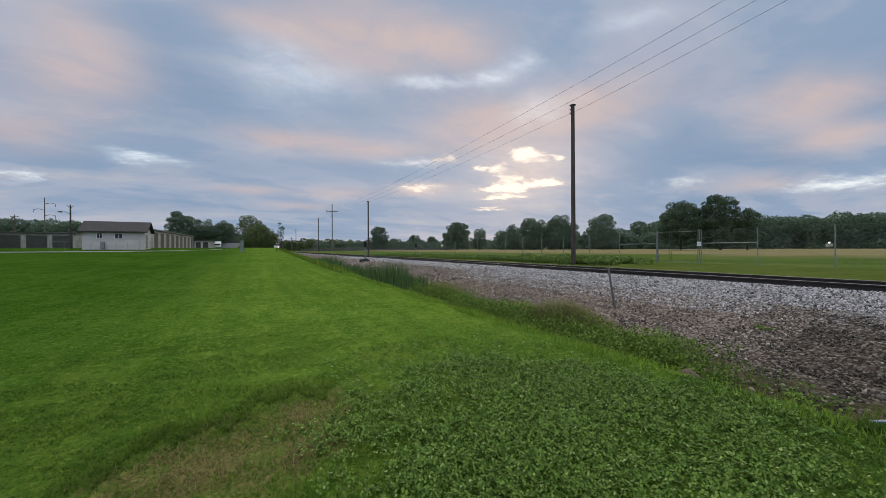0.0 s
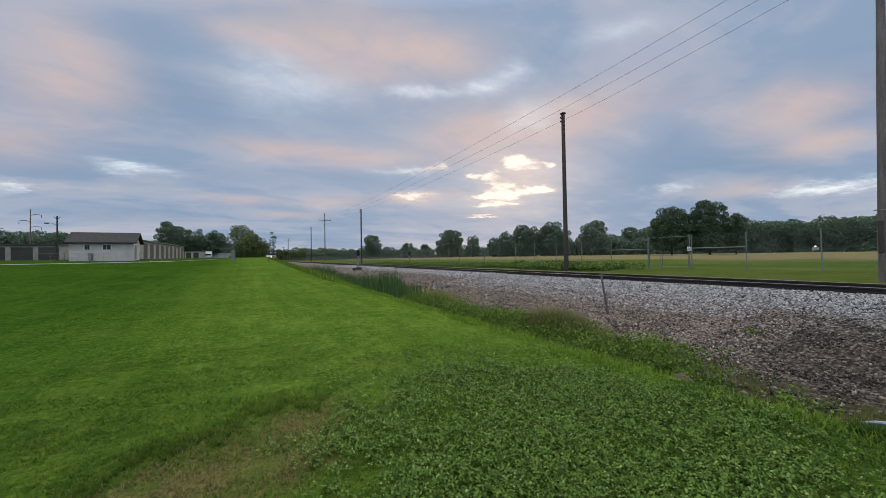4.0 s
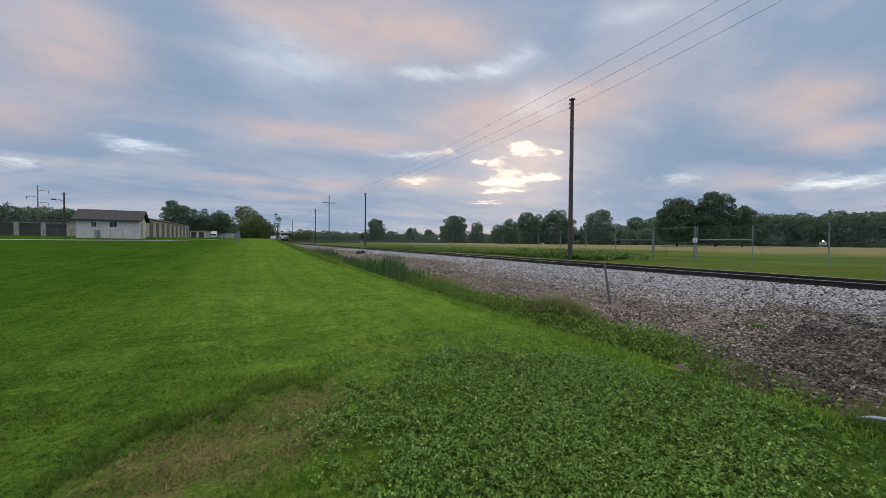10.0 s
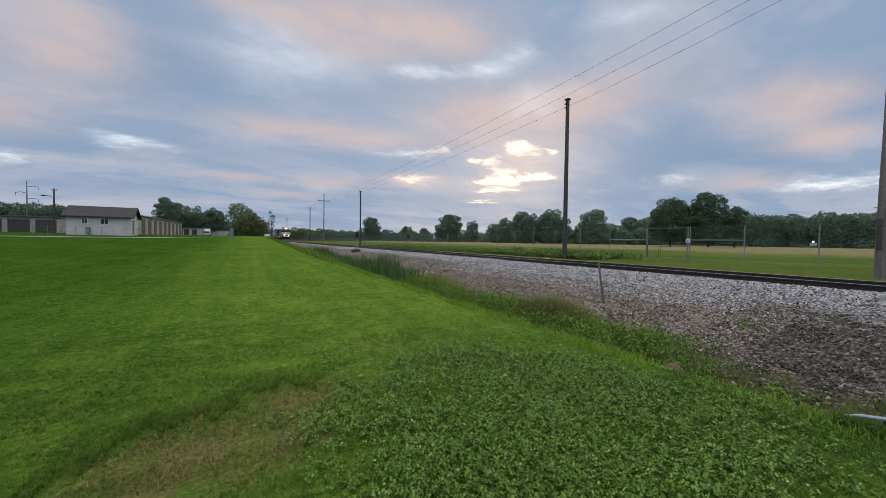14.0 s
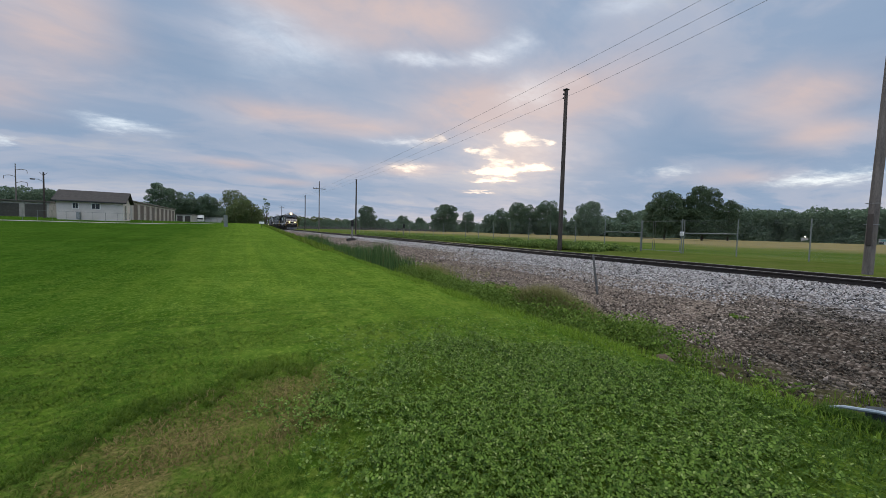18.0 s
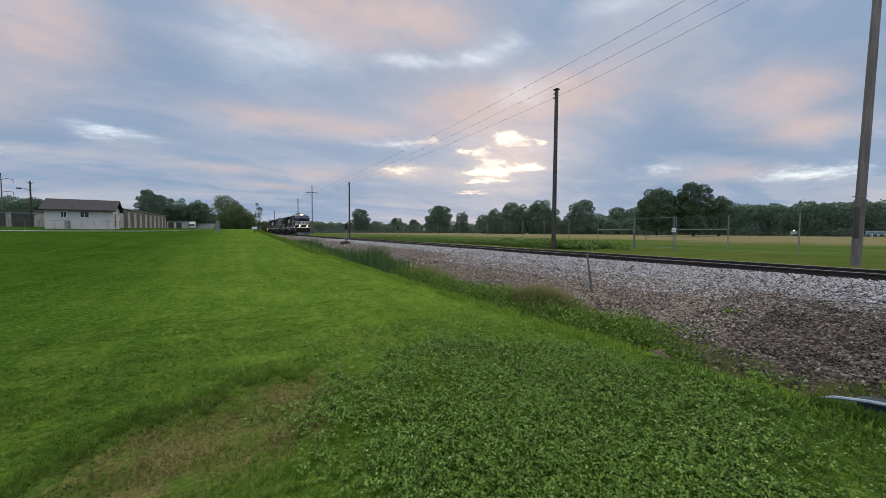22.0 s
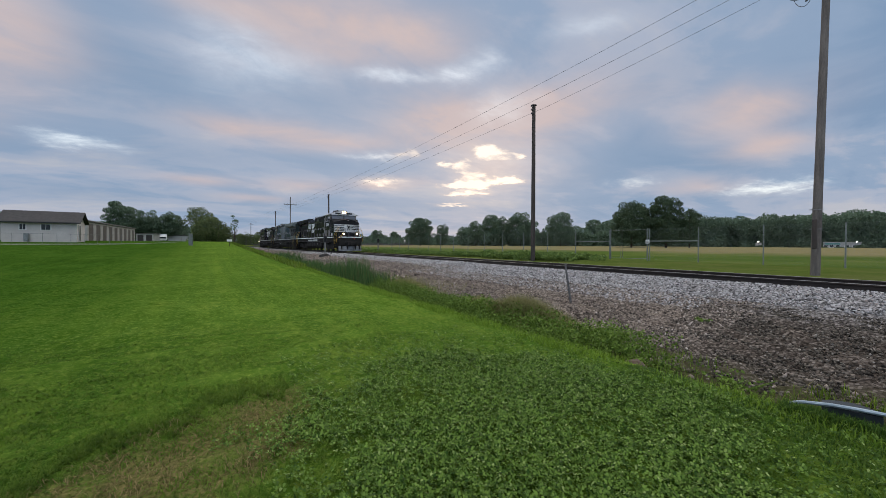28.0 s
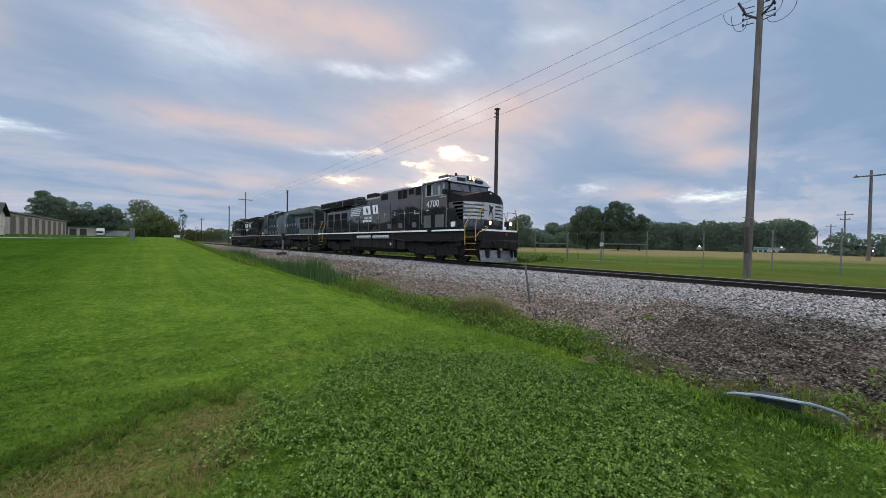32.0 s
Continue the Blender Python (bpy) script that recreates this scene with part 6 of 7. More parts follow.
    part("equipment_hood", bm, paint, eng, "", 25)
    for s in (-1, 1):
        for a, b, z0, z1 in ((5.75, 6.25, 3.70, 4.16), (6.45, 6.95, 3.80, 4.16), (7.15, 7.65, 3.62, 4.14), (7.75, 8.15, 3.62, 4.14), (9.40, 10.25, 3.72, 4.12)):
            side_panel("louvre", a, b, z0, z1, s * 1.46, M_VENT, eng, "dark louvred opening", 0.012)
        for a, b in ((5.75, 6.75), (6.85, 7.85), (7.95, 8.95), (9.05, 10.3)):
            d = side_panel("hood_door", a, b, 2.05, 3.50, s * 1.46, paint, eng, "", 0.018)
            bm = bmesh.new()
            box(bm, min(s * 1.478, s * 1.50), max(s * 1.478, s * 1.50), (a + b) / 2 - 0.03, (a + b) / 2 + 0.03, 2.6, 2.85)
            part("latch", bm, M_PIPEPALE, d)
        for a in (6.1, 7.6, 8.9):
            side_panel("small_hatch", a, a + 0.45, 1.85, 2.15, s * 1.46, M_PANELGREY, eng, "", 0.022)
    # engine hood, narrower, with doors
    bm = bmesh.new()
    prism(bm, [(-1.02, 1.66), (-1.02, 4.02), (-0.8, 4.20), (0, 4.24), (0.8, 4.20), (1.02, 4.02), (1.02, 1.66)], "y", 10.45, 16.2)
    part("engine_hood", bm, paint, eng, "", 25)
    for s in (-1, 1):
        for k in range(6):
            a = 10.6 + 0.92 * k
            d = side_panel("engine_door", a, a + 0.86, 1.85, 3.85, s * 1.02, paint, eng, "", 0.022)
            bm = bmesh.new()
            box(bm, min(s * 1.04, s * 1.07), max(s * 1.04, s * 1.07), a + 0.72, a + 0.78, 2.6, 2.9)
            part("latch", bm, M_PIPEPALE, d)
        if logo:
            x = s * 1.046
            for k in range(5):
                bm = bmesh.new()
                y0, y1 = 13.95 + 0.07 * k, 15.75
                z0 = 3.50 - 0.135 * k
                box(bm, min(x, x + s * 0.006), max(x, x + s * 0.006), y0, y1, z0, z0 + 0.085)
                part("emblem_bar", bm, M_WHITE, eng, "white emblem stripe", None)
            for y0, y1 in ((12.45, 13.75), (11.35, 12.25)):
                bm = bmesh.new()
                prism(bm, [(y0, 2.96), (y0 + 0.16, 3.58), (y1, 3.58), (y1 - 0.16, 2.96)], "x", min(x, x + s * 0.006), max(x, x + s * 0.006))
                em = part("emblem_block", bm, M_WHITE, eng, "white emblem block", None)
                bm = bmesh.new()
                prism(bm, [(y0 + 0.42, 3.0), (y0 + 0.50, 3.32), (y1 - 0.5, 3.55), (y1 - 0.58, 3.2)], "x", min(x + s * 0.006, x + s * 0.01), max(x + s * 0.006, x + s * 0.01))
                part("emblem_slash", bm, M_DARK, em, "", None)
            for z0, n in ((2.66, 5), (2.42, 6)):
                for k in range(n):
                    bm = bmesh.new()
                    box(bm, min(x, x + s * 0.006), max(x, x + s * 0.006), 12.35 + 0.23 * k, 12.53 + 0.23 * k, z0, z0 + 0.15)
                    part("lettering_bar", bm, M_WHITE, eng, "small white lettering bar", None)
        # air tanks and pipes over the fuel tank
        for y0, y1 in ((9.2, 11.3), (11.6, 13.7)):
            bm = bmesh.new()
            tube(bm, (s * 1.40, y0, 1.32), (s * 1.40, y1, 1.32), 0.12, 0.12, 12)
            part("air_tank", bm, M_PIPEPALE if lead else M_UNDER, eng, "pale cylindrical air tank" if lead else "")
        # side handrail
        rail = None
        bm = bmesh.new()
        rod(bm, [(s * 1.47, 5.7, 2.72), (s * 1.47, 21.3, 2.72)], 0.018, 6)
        rail = part("handrail", bm, M_PANELGREY, eng)
        for k in range(11):
            bm = bmesh.new()
            yy = 5.8 + 1.54 * k
            tube(bm, (s * 1.48, yy, 1.66), (s * 1.47, yy, 2.72), 0.018, 0.018, 6)
            part("handrail_post", bm, M_PANELGREY, rail)
    bm = bmesh.new()
    box(bm, -0.42, 0.42, 13.0, 14.4, 4.22, 4.62, 0.05)
    part("exhaust_stack", bm, M_UNDER, eng)
    bm = bmesh.new()
    for yy in (10.9, 11.7):
        tube(bm, (0, yy, 4.2), (0, yy, 4.48), 0.32, 0.28, 14)
    part("roof_fan", bm, M_UNDER, eng)
    # radiator section with wide wings
    bm = bmesh.new()
    prism(bm, [(-1.02, 1.66), (-1.02, 3.50), (-1.52, 3.72), (-1.55, 4.22), (-1.2, 4.34), (1.2, 4.34), (1.55, 4.22), (1.52, 3.72), (1.02, 3.50), (1.02, 1.66)], "y", 16.2, 20.9)
    part("radiator_section", bm, upper, eng, "", 25)
    for s in (-1, 1):
        bm = bmesh.new()
        prism(bm, [(s * 0.9, 3.66), (s * 1.52, 3.80), (s * 1.55, 4.22), (s * 1.2, 4.34), (s * 0.7, 4.34)], "y", 14.0, 16.2)
        part("radiator_wing", bm, upper, eng, "", 25)
        for k in range(2):
            side_panel("radiator_grille", 14.15 + 1.02 * k, 15.08 + 1.02 * k, 3.86, 4.16, s * 1.545, M_VENT if lead else upper, eng, "dark radiator grille" if lead else "grey radiator panel", 0.012)
        for k in range(4):
            side_panel("radiator_grille", 16.4 + 1.12 * k, 17.4 + 1.12 * k, 3.80, 4.16, s * 1.545, M_VENT if lead else upper, eng, "dark radiator grille" if lead else "grey radiator panel", 0.012)
        for k in range(3):
            side_panel("blower_grille", 16.5 + 1.4 * k, 17.6 + 1.4 * k, 2.2, 3.3, s * 1.02, M_VENT, eng, "dark louvred opening", 0.015)
    bm = bmesh.new()
    box(bm, -1.15, 1.15, 20.9, 21.1, 1.66, 4.1, 0.05)
    part("rear_panel", bm, paint, eng)
    # fuel tank
    bm = bmesh.new()
    prism(bm, [(-1.42, 0.62), (-1.42, 1.10), (1.42, 1.10), (1.42, 0.62), (1.1, 0.34), (-1.1, 0.34)], "y", 8.5, 14.6)
    part("fuel_tank", bm, M_UNDER, eng)
    # pipes, brackets and boxes under the frame
    for s in (-1, 1):
        for y0, y1, z0, z1, w in ((7.4, 8.3, 0.55, 1.10, 1.40), (14.75, 15.2, 0.6, 1.1, 1.36), (2.3, 2.75, 0.8, 1.12, 1.38), (19.9, 20.6, 0.7, 1.12, 1.38)):
            bm = bmesh.new()
            box(bm, min(s * (w - 0.5), s * w), max(s * (w - 0.5), s * w), y0, y1, z0, z1, 0.03)
            part("equipment_box", bm, M_UNDER, eng)
        bm = bmesh.new()
        rod(bm, [(s * 1.43, 2.2, 1.08), (s * 1.45, 7.2, 1.06), (s * 1.45, 8.4, 1.18), (s * 1.45, 20.8, 1.18)], 0.025, 6)
        part("brake_pipe", bm, M_DARK, eng)
        for k in range(7):
            bm = bmesh.new()
            box(bm, min(s * 1.42, s * 1.46), max(s * 1.42, s * 1.46), 8.7 + 0.95 * k, 8.76 + 0.95 * k, 0.62, 1.56)
            part("tank_strap", bm, M_DARK, eng)
        bm = bmesh.new()
        tube(bm, (s * 1.415, 9.0, 0.86), (s * 1.445, 9.0, 0.86), 0.09, 0.09, 10)
        part("filler_cap", bm, M_PIPEPALE, eng)
    # trucks
    for cy in (4.75, 17.45):
        bm = bmesh.new()
        for s in (-1, 1):
            a, b = sorted((s * 1.02, s * 1.20))
            prism(bm, [(cy - 2.7, 0.62), (cy - 2.5, 0.98), (cy - 0.9, 0.98), (cy - 0.6, 0.78), (cy + 0.6, 0.78), (cy + 0.9, 0.98), (cy + 2.5, 0.98), (cy + 2.7, 0.62), (cy + 2.3, 0.36), (cy + 1.2, 0.36), (cy + 0.7, 0.28), (cy - 0.7, 0.28), (cy - 1.2, 0.36), (cy - 2.3, 0.36)], "x", a, b)
        box(bm, -1.05, 1.05, cy - 0.5, cy + 0.5, 0.6, 1.1)
        truck = part("truck", bm, M_UNDER, eng)
        for k in (-1.97, 0.0, 1.97):
            for s in (-1, 1):
                bm = bmesh.new()
                box(bm, min(s * 1.14, s * 1.30), max(s * 1.14, s * 1.30), cy + k - 0.17, cy + k + 0.17, 0.38, 0.72, 0.03)
                part("axle_box", bm, M_UNDER, truck)
                bm = bmesh.new()
                for j in range(5):
                    tube(bm, (s * 1.11, cy + k + 0.55, 0.72 + 0.07 * j), (s * 1.11, cy + k + 0.55, 0.75 + 0.07 * j), 0.11, 0.11, 10)
                part("spring", bm, M_UNDER, truck)
            bm = bmesh.new()
            tube(bm, (-1.2, 0, 0), (1.2, 0, 0), 0.085, 0.085, 10)
            axle = part("wheelset", bm, M_UNDER, eng)
            axle.matrix_basis = pose(0, cy + k, 0.53)
            WHEELS.append((axle, cy + k))
            for s in (-1, 1):
                bm = bmesh.new()
                tube(bm, (s * 0.69, 0, 0), (s * 0.72, 0, 0), 0.565, 0.555, 28)
                tube(bm, (s * 0.72, 0, 0), (s * 0.83, 0, 0), 0.53, 0.525, 28)
                for j in range(6):
                    a = 1.0472 * j
                    tube(bm, (s * 0.83, 0.30 * math.cos(a), 0.30 * math.sin(a)), (s * 0.845, 0.30 * math.cos(a), 0.30 * math.sin(a)), 0.06, 0.06, 8)
                part("wheel", bm, M_RAIL, axle)
    return eng


WHEELS = []


def position(t):
    """Metres that the train's front still has to go past the camera."""
    ts, ss = [p[0] for p in PATH], [p[1] for p in PATH]
    return float(np.interp(t, ts, ss))


# ---------- plants and stones ----------
def blades(rnd, x, y, z, h, w, lean, material, name, label, category, droop=0.35):
    """Grass blades: a bent strip of two quads for each root."""
    n = len(x)
    a = rnd.uniform(0, 6.283, n)
    d = np.stack([np.cos(a), np.sin(a), np.zeros(n)], 1)
    s = np.stack([-np.sin(a), np.cos(a), np.zeros(n)], 1)
    root = np.stack([x, y, z], 1)
    h, w, lean = h[:, None], (w * np.ones(n))[:, None], lean[:, None]
    up = np.array([[0, 0, 1.0]])
    p1 = root + up * h * 0.6 + d * h * lean * 0.4
    p2 = root + up * h * (1 - droop * lean) + d * h * lean
    v = np.stack([root - s * w, root + s * w, p1 - s * w * 0.8, p1 + s * w * 0.8, p2 - s * w * 0.12, p2 + s * w * 0.12], 1).reshape(-1, 3)
    b = (np.arange(n) * 6)[:, None]
    f = np.concatenate([b + np.array([[0, 1, 3, 2]]), b + np.array([[2, 3, 5, 4]])], 1).reshape(-1, 4)
    me = mesh_np(name, v, f)
    me.materials.append(material)
    return tagged(new(name, me), label, category, "", "stuff")


def worn_patch(x, y):
    return ((x + 0.15) / 1.15) ** 2 + ((y - 3.15 - 0.55 * x) / 0.75) ** 2


def clover_zone(x, y):
    """How much clover grows at a place: a broad patch right of the worn spot."""
    k = ((x - 2.3) / 1.75) ** 2 + ((y - 2.15) / 1.95) ** 2
    wob = 0.35 * np.sin(2.1 * x + 1.3 * y) + 0.3 * np.sin(3.7 * y - 1.9 * x)
    mottle = np.sin(6.1 * x + 2.3 * y) * np.sin(5.3 * y - 3.1 * x) + 0.6 * np.sin(11.7 * x - 4.0 * y) * np.sin(9.1 * y + 2.0 * x)
    wob = wob + 0.32 * mottle
    return np.clip(1.15 - 0.9 * k - wob * 0.9, 0, 1) + np.clip(0.24 - 0.05 * k, 0, 1) * (x > 0.8)


def rock_cloud(rnd, x, y, z, size, material, name, label):
    """Broken stones: a distorted eight-sided body for each place."""
    base = np.array([(1, 0, 0), (-1, 0, 0), (0, 1, 0), (0, -1, 0), (0, 0, 1), (0, 0, -1), (0.62, 0.62, 0.5), (-0.62, 0.62, -0.5), (0.62, -0.62, -0.5), (-0.62, -0.62, 0.5)])
    hull = bmesh.new()
    for p in base:
        hull.verts.new(p)
    bmesh.ops.convex_hull(hull, input=list(hull.verts))
    hull.verts.index_update()
    tri = np.array([[v.index for v in f.verts] for f in hull.faces if len(f.verts) == 3])
    co = np.array([v.co[:] for v in hull.verts])
    hull.free()
    n, k = len(x), len(co)
    q = rnd.normal(0, 1, (n, 4))
    q /= np.linalg.norm(q, axis=1)[:, None]
    w, a, b, c = q.T
    R = np.stack([1 - 2 * (b * b + c * c), 2 * (a * b - c * w), 2 * (a * c + b * w), 2 * (a * b + c * w), 1 - 2 * (a * a + c * c), 2 * (b * c - a * w), 2 * (a * c - b * w), 2 * (b * c + a * w), 1 - 2 * (a * a + b * b)], 1).reshape(n, 3, 3)
    s = size[:, None] * rnd.uniform(0.55, 1.25, (n, 3))
    p = co[None] * rnd.uniform(0.75, 1.2, (n, k, 1)) * s[:, None, :]
    v = np.einsum("nij,nkj->nki", R, p) + np.stack([x, y, z], 1)[:, None, :]
    f = (np.arange(n) * k)[:, None, None] + tri[None]
    me = mesh_np(name, v.reshape(-1, 3), f.reshape(-1, 3))
    me.materials.append(material)
    return tagged(new(name, me), label, "ballast", "", "stuff")


def weed_clump(name, x, y, r, h, n, leaf, mat, label, seed, category="weed"):
    rnd = np.random.RandomState(seed)
    t = thing(name, x, y, gz(x, y), label, category, "ditch plants")
    lob = [(rnd.normal(0, r * 0.45), rnd.normal(0, r * 0.6), h * rnd.uniform(0.25, 0.6), r * rnd.uniform(0.3, 0.5), r * rnd.uniform(0.3, 0.5), h * rnd.uniform(0.3, 0.45)) for _ in range(n)]
    v, f = leaf_cloud(rnd, lob, 190 if leaf < 0.03 else 60 if leaf < 0.08 else 25, leaf)
    keep = v[f[:, 0], 2] > 0.0
    me = mesh_np("leaves", v, f[keep])
    me.materials.append(mat)
    part_mesh("leaves", me, t)
    bm = bmesh.new()
    for k in range(6):
        tube(bm, (rnd.normal(0, r * 0.3), rnd.normal(0, r * 0.4), -0.05), (rnd.normal(0, r * 0.4), rnd.normal(0, r * 0.5), h * 0.7), 0.008, 0.004, 4)
    part("stem_tuft", bm, M_WEED, t)["kind"] = "stuff"
    return t


def build_plants():
    rnd = np.random.RandomState(11)
    # lawn blades, thinning out with distance
    for part_no in range(2):
        n = 205000
        r = 0.05 + 8.2 * rnd.uniform(0, 1, n) ** 0.66
        a = np.radians(rnd.uniform(-180, 180, n))
        x, y = r * np.sin(a), r * np.cos(a)
        keep = x < LAWN_EDGE + 0.1 + 0.25 * np.sin(1.7 * y) * (rnd.uniform(0, 1, n))
        thin = worn_patch(x, y) + rnd.normal(0, 0.45, n)
        bald = np.sin(5.1 * x + 3.3 * y) * np.sin(4.3 * y - 2.2 * x) + 0.5 * np.sin(9.7 * x + 1.3) * np.sin(8.1 * y)
        keep &= (thin > 0.75) | (rnd.uniform(0, 1, n) < 0.72 - 0.45 * bald)
        keep &= rnd.uniform(0, 1, n) > 0.6 * np.minimum(clover_zone(x, y), 1)
        keep &= rnd.uniform(0, 1, n) < (8.2 - r) / 4.5
        x, y, r = x[keep], y[keep], r[keep]
        m = len(x)
        blades(rnd, x, y, ground_z(x, y) - 0.004, (0.036 - 0.0021 * r) * rnd.uniform(0.5, 1.4, m), 0.0022 + 0.0006 * r, rnd.uniform(0.7, 1.9, m), M_GRASS, "lawn_grass", "short mown green lawn grass", "grass")
    # taller tufts along the upper rim of the worn patch
    u = rnd.uniform(-1.0, 0.75, 6500)
    x = -0.15 + 1.2 * u
    rim = 3.15 + 0.55 * x + 0.72 * np.sqrt(1 - u * u) + 0.12 * np.sin(7 * x) + 0.09 * np.sin(17 * x + 1) + 0.06 * np.sin(37 * x)
    y = rim + np.abs(rnd.normal(0, 0.20, len(x)))
    blades(rnd, x, y, ground_z(x, y) - 0.004, 0.040 * rnd.uniform(0.4, 1.4, len(x)), 0.0030, rnd.uniform(0.3, 1.2, len(x)), M_GRASS, "lawn_grass", "thick uneven rim of grass round the worn patch", "grass")
    # deeper grass between the clover and the culvert
    x, y = rnd.uniform(2.6, 4.95, 26000), rnd.uniform(-2.2, 2.6, 26000)
    keep = rnd.uniform(0, 1, 26000) < 0.35 + 0.65 * (x - 2.6) / 2.3
    x, y = x[keep], y[keep]
    blades(rnd, x, y, ground_z(x, y) - 0.004, 0.055 * rnd.uniform(0.4, 1.4, len(x)), 0.0034, rnd.uniform(0.4, 1.5, len(x)), M_DEEP, "lawn_grass", "soft deeper green grass beside the culvert", "grass")
    x, y = rnd.normal(4.60, 0.07, 2600), rnd.uniform(0.30, 1.15, 2600)
    blades(rnd, x, y, ground_z(x, y) - 0.004, 0.12 * rnd.uniform(0.4, 1.3, 2600), 0.0036, rnd.uniform(0.1, 0.9, 2600), M_DEEP, "lawn_grass", "uncut green grass standing before the culvert", "grass")
    # straw in the worn patch
    x, y = rnd.normal(-0.1, 0.8, 9000), rnd.normal(3.1, 0.6, 9000)
    bald = np.sin(5.1 * x + 3.3 * y) * np.sin(4.3 * y - 2.2 * x) + 0.5 * np.sin(9.7 * x + 1.3) * np.sin(8.1 * y)
    keep = (worn_patch(x, y) < 1.2) & (rnd.uniform(0, 1, 9000) < 0.30 + 0.5 * bald)
    x, y = x[keep], y[keep]
    blades(rnd, x, y, ground_z(x, y) + 0.002, 0.05 * rnd.uniform(0.4, 1.2, len(x)), 0.002, rnd.uniform(0.9, 1.5, len(x)), M_STRAW, "dry_grass", "flattened dry straw on the worn lawn", "grass", 0.6)
    # clover: three leaflets a stalk
    n = 95000
    x, y = rnd.uniform(0.0, LAWN_EDGE, n), rnd.uniform(-1.3, 5.4, n)
    keep = (rnd.uniform(0, 1, n) < clover_zone(x, y) ** 1.4) & (x < LAWN_EDGE - 0.1)
    x, y = x[keep], y[keep]
    n = len(x)
    z = ground_z(x, y) + rnd.uniform(0.006, 0.07, n)
    r = rnd.uniform(0.009, 0.0175, n)
    a0 = rnd.uniform(0, 6.283, n)
    tilt = rnd.normal(0, 0.5, (n, 2))
    vs = []
    for k in range(3):
        a = a0 + 2.0944 * k
        for da, rad in ((0, 0.10), (-0.62, 0.75), (-0.32, 1.12), (0.32, 1.12), (0.62, 0.75)):
            px, py = r * rad * np.cos(a + da) * 1.25, r * rad * np.sin(a + da) * 1.25
            vs.append(np.stack([x + px, y + py, z + px * tilt[:, 0] + py * tilt[:, 1] + (0.0015 if rad > 0.5 else 0)], 1))
    v = np.stack(vs, 1).reshape(-1, 3)
    f = ((np.arange(n) * 15)[:, None, None] + np.array([[0, 1, 2, 3, 4], [5, 6, 7, 8, 9], [10, 11, 12, 13, 14]])[None]).reshape(-1, 5)
    me = mesh_np("clover", v, f)
    me.materials.append(M_CLOVER)
    tagged(new("clover", me), "dense patch of green clover leaves in the lawn", "clover", "", "stuff")
    # rough fringe along the ditch
    for n, x0, x1, y0, y1, h, w, mat, nm, lab in (
        (21000, 4.25, 4.78, -2, 24, 0.095, 0.0040, M_FRINGE, "ditch_grass", "bright uncut grass along the lawn edge"),
        (16000, 5.1, 6.2, -3, 24, 0.13, 0.0055, M_TALL, "ditch_grass", "rough green grass in the ditch"),
        (22000, 4.0, 6.6, 20, 75, 0.28, 0.014, M_TALL, "ditch_grass", "rough green grass along the far ditch"),
    ):
        x, y = rnd.uniform(x0, x1, n), rnd.uniform(y0, y1, n)
        if nm == "ditch_grass" and y1 < 30:
            clump = np.sin(1.9 * y + 0.7) + np.sin(3.3 * y + 2.0 * x) + rnd.normal(0, 0.8, n)
            keep = clump > (-0.6 if x1 < 5.5 else 0.1)
            x, y = x[keep], y[keep]
        m = len(x)
        blades(rnd, x, y, ground_z(x, y) - 0.01, h * rnd.uniform(0.4, 1.5, m), w, rnd.uniform(0.1, 0.9, m), mat, nm, lab, "grass")
    # seeding grass, brownish, in hazy humps over the ditch
    for n, cx, cy, sx, sy, h, mat in ((26000, 6.0, 5.95, 0.26, 0.70, 0.64, M_DRYGRASS), (5000, 6.15, 7.7, 0.25, 0.45, 0.40, M_DRYGRASS), (9000, 5.75, 11.4, 0.26, 0.75, 0.55, M_LIGHTWEED), (6000, 6.25, 12.2, 0.3, 0.9, 0.50, M_DRYGRASS), (5000, 5.6, 9.4, 0.22, 0.6, 0.36, M_LIGHTWEED)):
        x, y = rnd.normal(cx, sx, n), rnd.normal(cy, sy, n)
        tall = np.exp(-((y - cy) / (1.9 * sy)) ** 2 - ((x - cx) / (2.2 * sx)) ** 2)
        blades(rnd, x, y, ground_z(x, y), h * tall * rnd.uniform(0.45, 1.15, n), 0.0017 if cy < 9 else 0.003, rnd.uniform(0.1, 0.75, n), mat, "seeding_grass", "hazy brown seeding grass at the ditch" if mat is M_DRYGRASS else "pale green feathery grass in the ditch", "grass")
    x, y = rnd.uniform(6.2, 7.5, 2600), rnd.uniform(9.5, 30, 2600)
    blades(rnd, x, y, ground_z(x, y), 0.22 * rnd.uniform(0.4, 1.2, 2600), 0.004, rnd.uniform(0.1, 0.7, 2600), M_DRYGRASS, "seeding_grass", "thin dry grass along the foot of the bank", "grass")
    y = rnd.uniform(40, 92, 9000)
    x = 5.2 + (y - 40) * 0.065 + rnd.normal(0, 0.35, 9000)
    blades(rnd, x, y, ground_z(x, y), 0.32 * rnd.uniform(0.4, 1.2, 9000), 0.016, rnd.uniform(0.2, 1.1, 9000), M_PALEGRASS, "seeding_grass", "pale yellow grass on the far bank", "grass")
    y = rnd.uniform(44, 66, 9000)
    x = 5.5 + (y - 44) * 0.06 + rnd.normal(0, 0.45, 9000)
    blades(rnd, x, y, ground_z(x, y), 0.26 * rnd.uniform(0.4, 1.2, 9000), 0.02, rnd.uniform(0.4, 1.4, 9000), M_PALEGRASS, "seeding_grass", "bright yellow-green grass where the bank meets the lawn", "grass")
